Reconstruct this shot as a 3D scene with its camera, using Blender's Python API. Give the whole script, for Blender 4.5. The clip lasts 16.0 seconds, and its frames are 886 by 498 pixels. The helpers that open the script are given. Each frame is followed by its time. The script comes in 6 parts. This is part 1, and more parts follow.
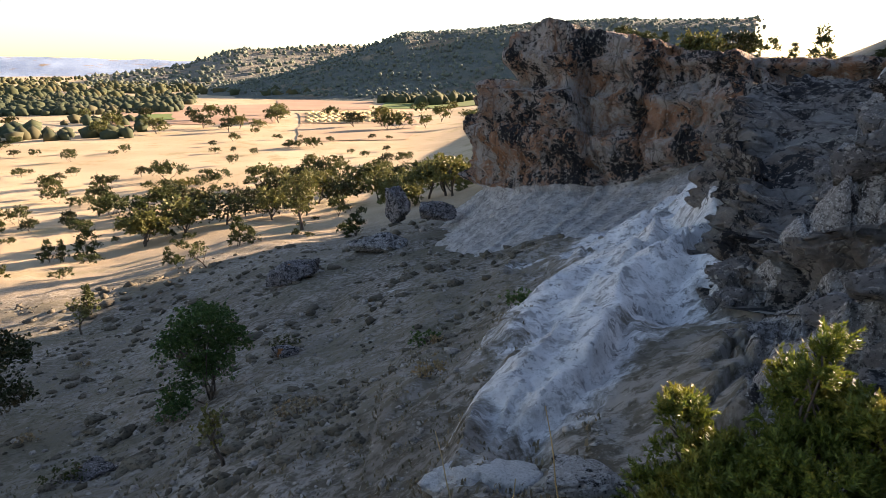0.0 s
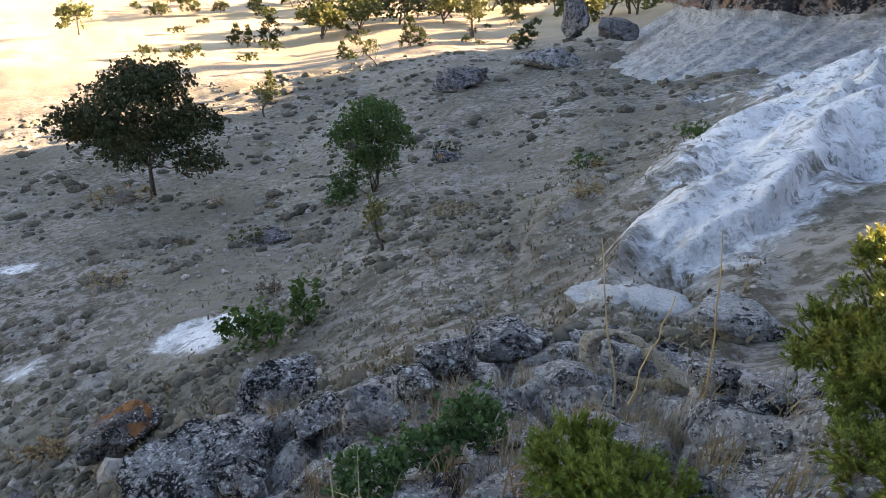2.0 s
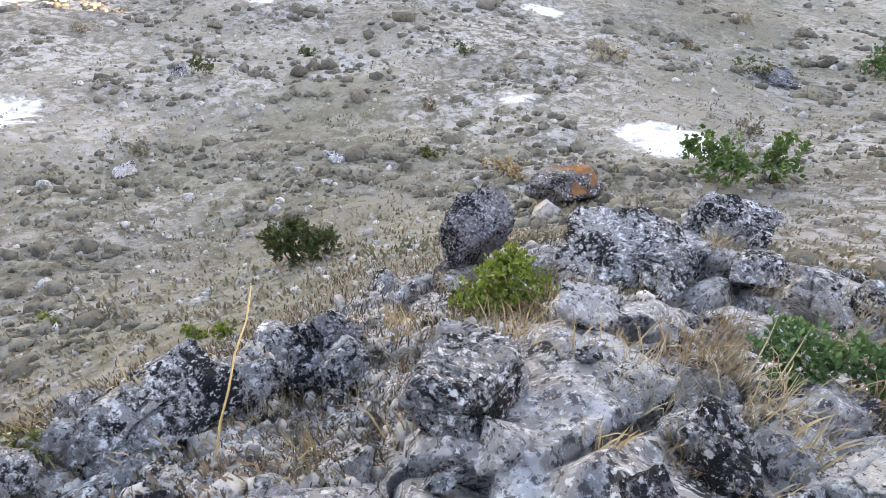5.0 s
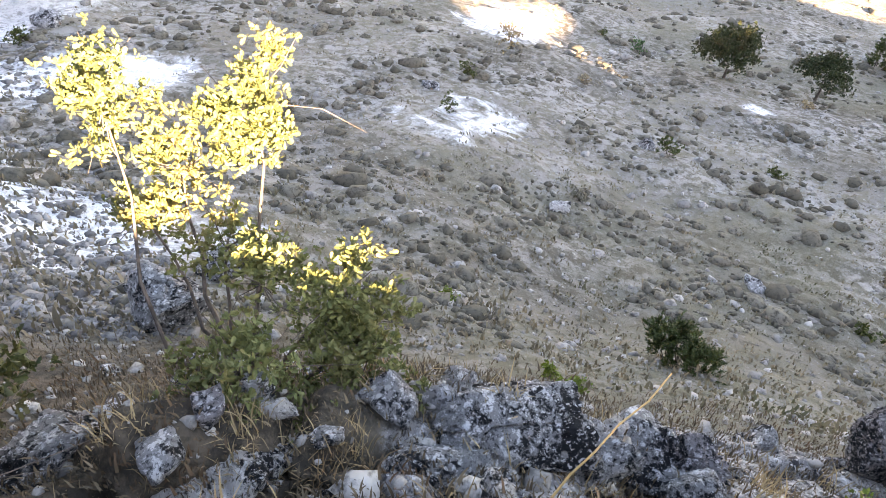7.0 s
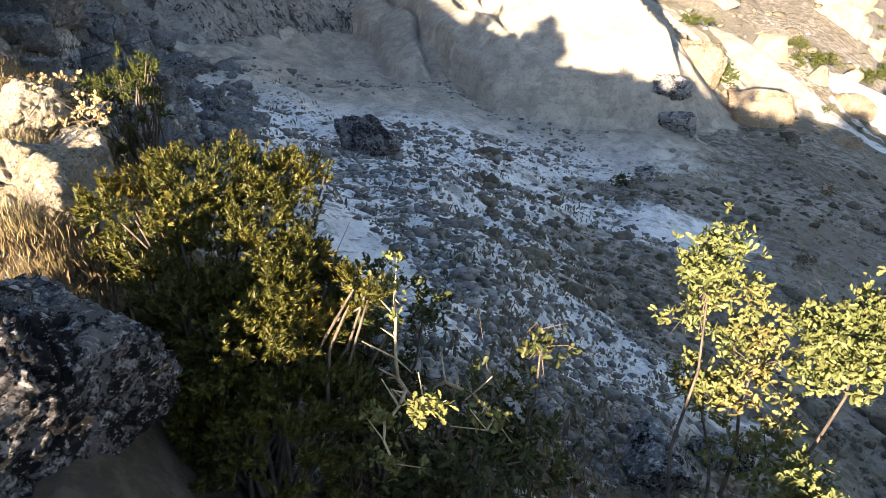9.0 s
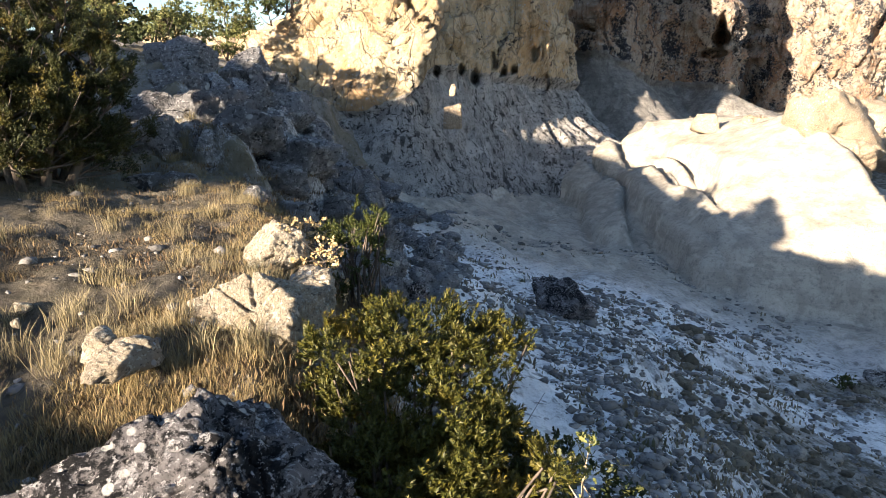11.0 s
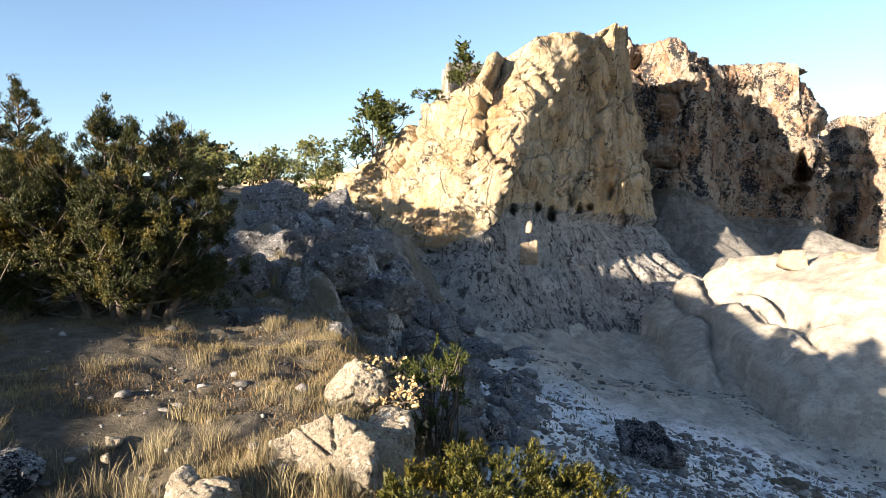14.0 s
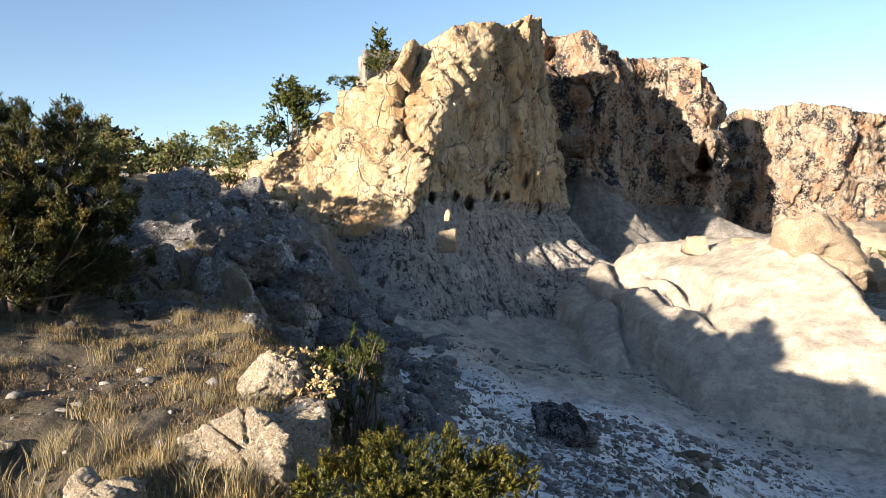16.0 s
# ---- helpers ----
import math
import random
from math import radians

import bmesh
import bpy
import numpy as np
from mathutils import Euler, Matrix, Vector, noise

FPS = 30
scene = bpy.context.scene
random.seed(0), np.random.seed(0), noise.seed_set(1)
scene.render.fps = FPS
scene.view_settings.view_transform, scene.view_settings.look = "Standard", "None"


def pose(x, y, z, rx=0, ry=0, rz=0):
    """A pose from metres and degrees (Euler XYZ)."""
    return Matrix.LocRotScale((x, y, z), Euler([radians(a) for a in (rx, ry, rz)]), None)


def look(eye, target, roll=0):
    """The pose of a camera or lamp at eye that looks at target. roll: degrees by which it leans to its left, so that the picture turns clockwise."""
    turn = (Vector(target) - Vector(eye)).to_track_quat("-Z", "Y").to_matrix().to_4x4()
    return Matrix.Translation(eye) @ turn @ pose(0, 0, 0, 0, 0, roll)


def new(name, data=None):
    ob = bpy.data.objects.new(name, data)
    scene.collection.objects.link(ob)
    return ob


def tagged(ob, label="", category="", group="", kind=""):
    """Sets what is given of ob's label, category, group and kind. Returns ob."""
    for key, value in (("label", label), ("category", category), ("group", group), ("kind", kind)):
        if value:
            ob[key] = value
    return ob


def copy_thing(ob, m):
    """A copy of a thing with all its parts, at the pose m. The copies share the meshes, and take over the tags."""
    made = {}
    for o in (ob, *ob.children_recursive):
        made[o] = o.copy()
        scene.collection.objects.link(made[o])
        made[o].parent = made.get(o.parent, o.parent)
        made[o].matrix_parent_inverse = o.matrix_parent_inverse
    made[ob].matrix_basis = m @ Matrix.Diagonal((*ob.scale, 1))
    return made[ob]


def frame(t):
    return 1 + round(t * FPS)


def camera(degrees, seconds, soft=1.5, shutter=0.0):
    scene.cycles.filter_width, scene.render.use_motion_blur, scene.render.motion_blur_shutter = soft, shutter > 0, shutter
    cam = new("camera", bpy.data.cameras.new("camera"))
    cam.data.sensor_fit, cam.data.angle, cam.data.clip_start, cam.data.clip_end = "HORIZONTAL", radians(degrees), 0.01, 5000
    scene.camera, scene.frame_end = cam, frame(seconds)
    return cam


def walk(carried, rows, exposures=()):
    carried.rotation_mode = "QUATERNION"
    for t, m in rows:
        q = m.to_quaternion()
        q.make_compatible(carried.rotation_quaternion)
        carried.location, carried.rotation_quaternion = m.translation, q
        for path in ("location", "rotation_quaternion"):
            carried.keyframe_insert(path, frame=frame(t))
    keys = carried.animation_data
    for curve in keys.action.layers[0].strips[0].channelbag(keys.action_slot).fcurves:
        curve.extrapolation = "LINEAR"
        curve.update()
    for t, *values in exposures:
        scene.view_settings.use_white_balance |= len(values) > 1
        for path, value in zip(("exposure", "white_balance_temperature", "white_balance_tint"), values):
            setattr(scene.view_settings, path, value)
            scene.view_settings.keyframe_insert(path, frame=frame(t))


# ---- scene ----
cam = camera(67.1, 16.0, soft=0.7)
EYE = 1.6
PATH = [
    (0.0, 0.000, -0.000, -0.000, 75.00, -0.00, 0.00),
    (0.5, -0.020, -0.008, -0.016, 71.98, -0.85, 2.43),
    (1.0, -0.049, -0.011, -0.047, 67.53, -1.14, 7.16),
    (1.5, -0.079, -0.026, -0.084, 63.19, -1.67, 10.69),
    (2.0, -0.100, -0.028, -0.113, 59.31, -2.06, 15.09),
    (2.5, -0.140, -0.049, -0.142, 54.67, -2.24, 21.80),
    (3.0, -0.175, -0.066, -0.149, 51.21, -2.22, 29.12),
    (3.5, -0.211, -0.112, -0.152, 48.20, -1.95, 37.26),
    (4.0, -0.234, -0.166, -0.151, 45.81, -1.82, 44.67),
    (4.2, -0.243, -0.192, -0.160, 44.59, -1.96, 47.72),
    (6.3, -0.320, -0.376, -0.199, 43.75, -2.15, 86.94),
    (6.5, -0.324, -0.413, -0.213, 44.70, -1.88, 91.47),
    (7.0, -0.318, -0.494, -0.214, 47.35, -0.75, 103.68),
    (7.5, -0.284, -0.550, -0.178, 50.99, 0.08, 114.50),
    (8.0, -0.235, -0.608, -0.145, 54.05, 0.58, 125.83),
    (8.5, -0.184, -0.666, -0.118, 57.29, 2.59, 138.32),
    (9.0, -0.137, -0.717, -0.076, 62.15, 3.03, 151.02),
    (9.5, -0.127, -0.730, -0.054, 66.90, 3.11, 157.09),
    (10.0, -0.115, -0.727, -0.044, 70.32, 2.64, 161.42),
    (10.2, -0.109, -0.729, -0.040, 71.59, 2.02, 162.83),
    (12.3, -0.053, -0.743, 0.017, 84.18, 2.01, 175.53),
    (12.5, -0.049, -0.736, 0.018, 85.57, 1.57, 175.49),
    (13.0, -0.051, -0.727, 0.025, 87.18, 2.07, 176.09),
    (13.5, -0.049, -0.730, 0.026, 87.75, 1.57, 175.55),
    (14.0, -0.053, -0.748, 0.027, 87.75, 1.54, 175.18),
    (14.5, -0.058, -0.751, 0.021, 87.27, 1.66, 174.22),
    (15.0, -0.069, -0.749, 0.024, 87.03, 1.40, 172.05),
    (15.5, -0.074, -0.744, 0.023, 87.07, 1.46, 170.11),
    (16.0, -0.077, -0.748, 0.022, 86.58, 1.74, 168.26),
]
EXPOSURES = [(0.0, 2.5, 7000, 21), (0.5, 2.65, 7000, 21), (1.0, 3.45, 7000, 20), (1.5, 3.45, 7100, 20), (2.0, 3.7, 7400, 21), (2.5, 4.0, 7700, 22), (3.5, 4.9, 8200, 24), (4.2, 5.2, 8400, 25), (6.5, 5.1, 8500, 28), (7.0, 4.85, 8100, 25), (8.0, 4.0, 7200, 19), (8.5, 3.2, 6800, 16), (9.0, 2.95, 6500, 14), (10.0, 2.65, 6100, 13), (12.5, 2.4, 6000, 12), (13.0, 2.15, 6000, 12), (13.5, 2.4, 6000, 12), (14.5, 2.4, 6000, 12), (15.0, 2.25, 6000, 12), (16.0, 2.1, 5950, 12)]
walk(cam, [(t, pose(x, y, EYE + z, rx, ry, rz)) for t, x, y, z, rx, ry, rz in PATH], EXPOSURES)

# ---- light ----
SUN_EL = radians(13.0)
SUN_X, SUN_Y = 0.79, 0.613
world = bpy.data.worlds.new("world")
scene.world = world
world.use_nodes = True
wn = world.node_tree.nodes
sky = wn.new("ShaderNodeTexSky")
sky.sky_type = "NISHITA"
sky.sun_disc = False
sky.sun_elevation = SUN_EL
sky.sun_rotation = math.atan2(SUN_X, SUN_Y)
sky.altitude = 900
sky.dust_density = 0.8
world.node_tree.links.new(sky.outputs[0], wn["Background"].inputs[0])
wn["Background"].inputs[1].default_value = 0.05
sun = new("sun", bpy.data.lights.new("sun", "SUN"))
sun.data.energy = 5.0
sun.data.angle = radians(0.6)
sun.data.color = (1.0, 0.80, 0.56)
sun.matrix_world = look((SUN_X * 100, SUN_Y * 100, 100 * math.tan(SUN_EL)), (0, 0, 0))


# ---- terrain: noise and heights, in plain numbers ----
def hash01(ix, iy, iz, seed):
    n = (ix.astype(np.int64) * 374761393 + iy.astype(np.int64) * 668265263 + iz.astype(np.int64) * 2147483647 + seed * 1274126177) & 0xFFFFFFFF
    n = ((n ^ (n >> 13)) * 1274126177) & 0xFFFFFFFF
    n = ((n ^ (n >> 16)) * 2246822519) & 0xFFFFFFFF
    return ((n ^ (n >> 15)) & 0xFFFFFF) / float(0xFFFFFF)


def vnoise(p, seed=0):
    """Smooth noise in -1..1 at the rows of p (n x 3)."""
    i = np.floor(p)
    f = p - i
    i = i.astype(np.int64)
    w = f * f * f * (f * (f * 6 - 15) + 10)
    total = 0
    for dx in (0, 1):
        for dy in (0, 1):
            for dz in (0, 1):
                h = hash01(i[:, 0] + dx, i[:, 1] + dy, i[:, 2] + dz, seed)
                k = (w[:, 0] if dx else 1 - w[:, 0]) * (w[:, 1] if dy else 1 - w[:, 1]) * (w[:, 2] if dz else 1 - w[:, 2])
                total = total + h * k
    return total * 2 - 1


def fbm(p, octaves=4, seed=0, gain=0.5, ridged=False):
    total, amp, norm, q = 0, 1.0, 0.0, np.array(p, float)
    for o in range(octaves):
        v = vnoise(q + 17.3 * o, seed + o)
        total = total + amp * ((1 - 2 * np.abs(v)) if ridged else v)
        norm += amp
        amp *= gain
        q = q * 2.03
    return total / norm


def cells(p, seed=0, jitter=0.9):
    """Voronoi cells: distance to the nearest point, the gap to the second, a random number for each cell, and a plane tilted in each."""
    i = np.floor(p).astype(np.int64)
    d1 = np.full(len(p), 9.0)
    d2 = np.full(len(p), 9.0)
    val = np.zeros(len(p))
    tilt = np.zeros(len(p))
    for dx in (-1, 0, 1):
        for dy in (-1, 0, 1):
            for dz in (-1, 0, 1):
                c = i + np.array((dx, dy, dz))
                o = np.stack([hash01(c[:, 0], c[:, 1], c[:, 2], seed + k) for k in (11, 12, 13)], 1)
                to = p - (c + 0.5 + (o - 0.5) * jitter)
                d = np.linalg.norm(to, axis=1)
                near = d < d1
                face = np.stack([hash01(c[:, 0], c[:, 1], c[:, 2], seed + k) for k in (21, 22, 23)], 1) - 0.5
                tilt = np.where(near, (face * to).sum(1), tilt)
                d2 = np.where(near, d1, np.minimum(d2, d))
                val = np.where(near, hash01(c[:, 0], c[:, 1], c[:, 2], seed + 14), val)
                d1 = np.where(near, d, d1)
    return d1, d2 - d1, val, tilt


def smooth(a, b, x):
    t = np.clip((x - a) / (b - a), 0, 1)
    return t * t * (3 - 2 * t)


# Heights below the eye along bearings (degrees to the left of north) at these distances.
REACH = np.array((2, 4, 7, 12, 20, 32, 50.0))
BEARINGS = {
    -40: (-1.3, -0.9, -0.5, 0.6, 2.1, 4.5, 5.8),
    -27: (-1.6, -2.3, -2.7, -2.9, -2.9, -3.0, -1.0),
    -15: (-1.9, -2.9, -3.5, -4.2, -5.4, -7.4, -8.0),
    0: (-2.1, -3.2, -4.5, -5.6, -7.0, -9.0, -11.0),
    12: (-2.2, -3.3, -5.1, -6.5, -8.3, -10.3, -13.0),
    30: (-2.4, -3.6, -5.9, -7.8, -10.2, -12.6, -15.5),
    55: (-2.5, -4.3, -6.8, -8.6, -10.6, -13.0, -16.0),
    85: (-2.6, -5.0, -7.0, -8.7, -10.6, -13.0, -16.0),
    115: (-2.4, -4.7, -6.0, -7.3, -8.8, -10.6, -12.5),
    125: (-2.3, -4.3, -5.5, -6.7, -8.1, -8.8, -7.5),
    135: (-2.2, -3.9, -5.0, -6.1, -7.4, -7.0, -4.2),
    155: (-2.1, -2.9, -3.5, -4.2, -5.7, -6.5, -6.5),
    170: (-1.9, -2.4, -2.9, -3.2, -4.2, -4.6, -3.0),
    183: (-1.25, -1.0, -0.95, -0.7, 0.0, 1.2, 2.5),
    200: (-1.3, -1.1, -0.7, 0.0, 1.0, 2.2, 3.5),
    # 225 to 308: unseen ground, raised to cast shade over ledge and slope
    225: (-1.3, -1.05, -0.62, 0.5, 2.8, 6.2, 8.0),
    246: (-0.75, -0.45, 0.1, 1.2, 4.2, 8.2, 9.5),
    270: (-0.6, -0.2, 0.3, 2.1, 5.8, 10.2, 11.0),
    292: (-0.85, -0.45, 0.3, 1.7, 3.4, 6.2, 7.8),
    308: (-1.2, -0.7, -0.1, 0.9, 2.5, 5.2, 6.6),
}
# Plan lines of the cliff tops, walked with the rock on the left: x, y, height of the toe, of the wall's foot and of its top, reach of the apron.
CLIFF_NORTH = [
    (12, 82, -15, -13, -10.0, 3), (5.2, 62, -13, -11, -8.0, 3), (3.6, 50, -10, -8.6, -4.6, 4), (3.6, 41.5, -9.0, -7.4, -1.6, 4), (4.6, 37.6, -8.4, -6.7, 1.6, 6), (6.4, 35.6, -8.0, -6.3, 2.3, 8), (9, 33.5, -7.2, -5.8, 1.6, 10),
    (13, 30, -5.5, -3.9, 1.0, 12), (17.5, 26, -4.2, -1.6, 0.9, 10), (22, 20, -3.0, -1.0, 0.6, 5), (26, 12, -2, -1, 0.6, 3)]
CLIFF_NEAR = [
    (15, 26, -3.5, -3.0, -0.2, 1.5), (9.6, 20, -4.4, -4.0, -0.7, 1.5), (6.9, 15.6, -4.4, -4.0, -1.6, 1.5), (5.3, 11.6, -4.2, -3.8, -1.9, 1.2), (4.5, 8.8, -3.6, -3.3, -2.0, 1.0), (5.4, 6.2, -2.6, -2.4, -1.4, 0.6)]
# The south buttress leans: two further numbers give how far its top lies from its foot, so that its corner runs up to the right.
CLIFF_SOUTH = [
    (14, -52, 3, 3.4, 4.2, 2, 0, 0), (8, -42, 1.2, 1.8, 3.2, 2, 0, 0), (3, -36.6, -0.4, 0.2, 3.0, 2, -0.3, -1.0), (0.6, -34.2, -1.6, -0.6, 4.2, 2, -0.2, -1.6), (-0.8, -32.8, -2.6, -1.2, 5.4, 2, -0.4, -2.4), (-2.4, -31.4, -4.9, -1.4, 7.0, 2.4, -1.2, -3.4),
    (-3.8, -30.7, -5.1, -1.0, 8.8, 2.6, -2.6, -3.8), (-4.5, -30.9, -5.3, -0.6, 9.7, 2.8, -4.0, -3.8), (-5.6, -32.6, -5.4, 0.4, 10.3, 3.0, -5.4, -3.4), (-9.5, -36.1, -5.6, 0.1, 11.0, 3.4, -3.7, -2.5), (-13, -39.3, -5.8, -0.3, 11.5, 4.2, -1.8, -1.4),
    (-17.0, -42.9, -6, -0.6, 11.6, 5, 0.9, -0.6), (-17.4, -44.6, -6, -0.4, 11.4, 5.4, 0.6, 0), (-16.6, -49, -6, 1, 11, 6, 0, 0), (-16, -58, -5, 2, 11, 6, 0, 0)]
CLIFF_BACK = [
    (-15.7, -50.3, -4, 2, 13.2, 6), (-19.5, -50.1, -4, 1.8, 13.6, 6), (-21.6, -48.1, -5, 1.4, 13, 6.5), (-23.5, -48.3, -5.5, 0.6, 12.4, 7), (-26.4, -52.4, -6, 0, 12.6, 7),
    (-30.9, -59.1, -6, -0.6, 13.4, 7), (-35.1, -60.2, -6, -1, 14, 7), (-37.4, -57.6, -6.5, -1.2, 13.2, 7), (-41.3, -61, -6, -2, 12, 6), (-47.7, -72.4, -5, -2, 11, 6)]
CLIFF_FAR = [
    (-50.9, -77.5, -9, -6.5, 10.4, 3), (-51.2, -69.9, -9, -6.5, 10.6, 3), (-57, -67.9, -9, -6.5, 10.6, 3), (-64, -66.9, -9, -6.5, 10, 3), (-72.6, -69.6, -9, -6.5, 9.6, 3), (-90.8, -85.3, -9, -6.5, 9, 3)]


# Corners that close each cliff's plan behind its line.
BEHIND = {"north": [(60, 12), (60, 82)], "near": [(30, 6.2), (30, 26)], "south": [(-16.5, -70), (14, -70)], "back": [(-52, -105), (-13, -105)], "far": [(-100, -140), (-48, -140)]}


def inside(x, y, line, key):
    """How far points lie behind a cliff line (metres, minus in front), and the wall's top there."""
    best = np.full(len(x), 1e9)
    top = np.zeros(len(x))
    for a, b in zip(line[:-1], line[1:]):
        ex, ey = b[0] - a[0], b[1] - a[1]
        t = np.clip(((x - a[0]) * ex + (y - a[1]) * ey) / (ex * ex + ey * ey), 0, 1)
        d = np.hypot(x - a[0] - t * ex, y - a[1] - t * ey)
        near = d < best
        top = np.where(near, a[4] + (b[4] - a[4]) * t, top)
        best = np.where(near, d, best)
    ring = [p[:2] for p in line] + BEHIND[key]
    odd = np.zeros(len(x), bool)
    for (ax, ay), (bx, by) in zip(ring, ring[1:] + ring[:1]):
        if ay != by:
            odd ^= ((ay > y) != (by > y)) & (x < (bx - ax) * (y - ay) / (by - ay) + ax)
    return np.where(odd, best, -best), top


# Crest of the white tuff spur below the back wall: x, y, height from the eye.
SPUR = [(-19.6, -36.0, -2.6), (-22.6, -33.0, -2.3), (-21.0, -28.6, -2.0), (-20.2, -25.0, -2.1), (-19.4, -21.6, -3.2), (-18.4, -18.2, -5.0)]


def spur_height(x, y, p):
    """Height of the spur's flanks and how surely a point lies on it."""
    best = np.full(len(x), -1e9)
    for a, b in zip(SPUR[:-1], SPUR[1:]):
        ex, ey = b[0] - a[0], b[1] - a[1]
        t = np.clip(((x - a[0]) * ex + (y - a[1]) * ey) / (ex * ex + ey * ey), 0, 1)
        d = np.hypot(x - a[0] - t * ex, y - a[1] - t * ey)
        steep = np.where(ex * (y - a[1]) - ey * (x - a[0]) > 0, 1.3, 0.21)
        past = np.maximum(0, ((x - SPUR[-1][0]) * 0.28 + (y - SPUR[-1][1]) * 0.96))
        best = np.maximum(best, a[2] - 0.9 * past + (b[2] - a[2]) * t + 0.4 - np.sqrt(d * d * steep + 0.16))
    across = np.stack([(x - 0.19 * y) * 0.5 + 0.5 * fbm(p * 0.16, 2, 60), (y + 0.19 * x) * 0.05, 0 * x], 1)
    return best - 1.3 * smooth(0.5, 0.95, fbm(across * 1.1, 2, 61, 0.4, True)) + 0.55 * fbm(across * 0.6, 2, 63) + 0.22 * fbm(p * 0.6, 5, 62, 0.65)


# Bare tuff: x, y, half width, half length, turn (degrees), strength.
BARE = [
    (5.0, 15.2, 3.3, 9.5, -24, 0.98), (8.8, 22.0, 5.6, 7.0, -34, 0.98), (1.4, 7.6, 1.2, 2.8, -25, 0.9), (-6.3, 7.8, 1.2, 1.0, 0, 0.9), (-9.5, 6.8, 0.8, 0.5, 20, 0.7), (-14.8, 12.0, 1.4, 0.8, 0, 0.8),
    (-13.0, -2.9, 3.4, 2.0, -20, 0.6), (-23.6, -3.6, 3.4, 1.9, 0, 0.95), (-19.3, 4.5, 1.0, 0.7, 0, 0.8), (-4.8, -4.6, 1.6, 2.6, 30, 0.5), (-2.0, -8.0, 0.8, 4.5, 5, 0.95),
    (-9.0, -19.0, 5.0, 3.0, -25, 0.9), (-11.0, -10.0, 2.2, 1.4, -20, 0.85), (-15.0, -16.0, 4.0, 3.0, 0, 0.7), (3.6, 24.0, 1.6, 1.2, 0, 0.6), (-1.5, 25.0, 1.4, 0.7, 0, 0.6),
]


def bare_mask(x, y):
    out = np.zeros(len(x))
    for cx, cy, w, l, turn, k in BARE:
        a = radians(turn)
        u, v = (x - cx) * math.cos(a) + (y - cy) * math.sin(a), -(x - cx) * math.sin(a) + (y - cy) * math.cos(a)
        out = np.maximum(out, k * np.exp(-((u / w) ** 2 + (v / l) ** 2)))
    return out


def ledge_reach(b):
    """How far the rocky ledge that one stands on runs out along a bearing."""
    return np.interp(b, (-40, -20, 0, 40, 60, 90, 125, 150, 166), (2.5, 3.2, 4.4, 4.0, 3.1, 2.3, 2.4, 2.8, 3.6))


def bearing(x, y):
    return (np.degrees(np.arctan2(-x, y + 0.3)) + 40) % 360 - 40


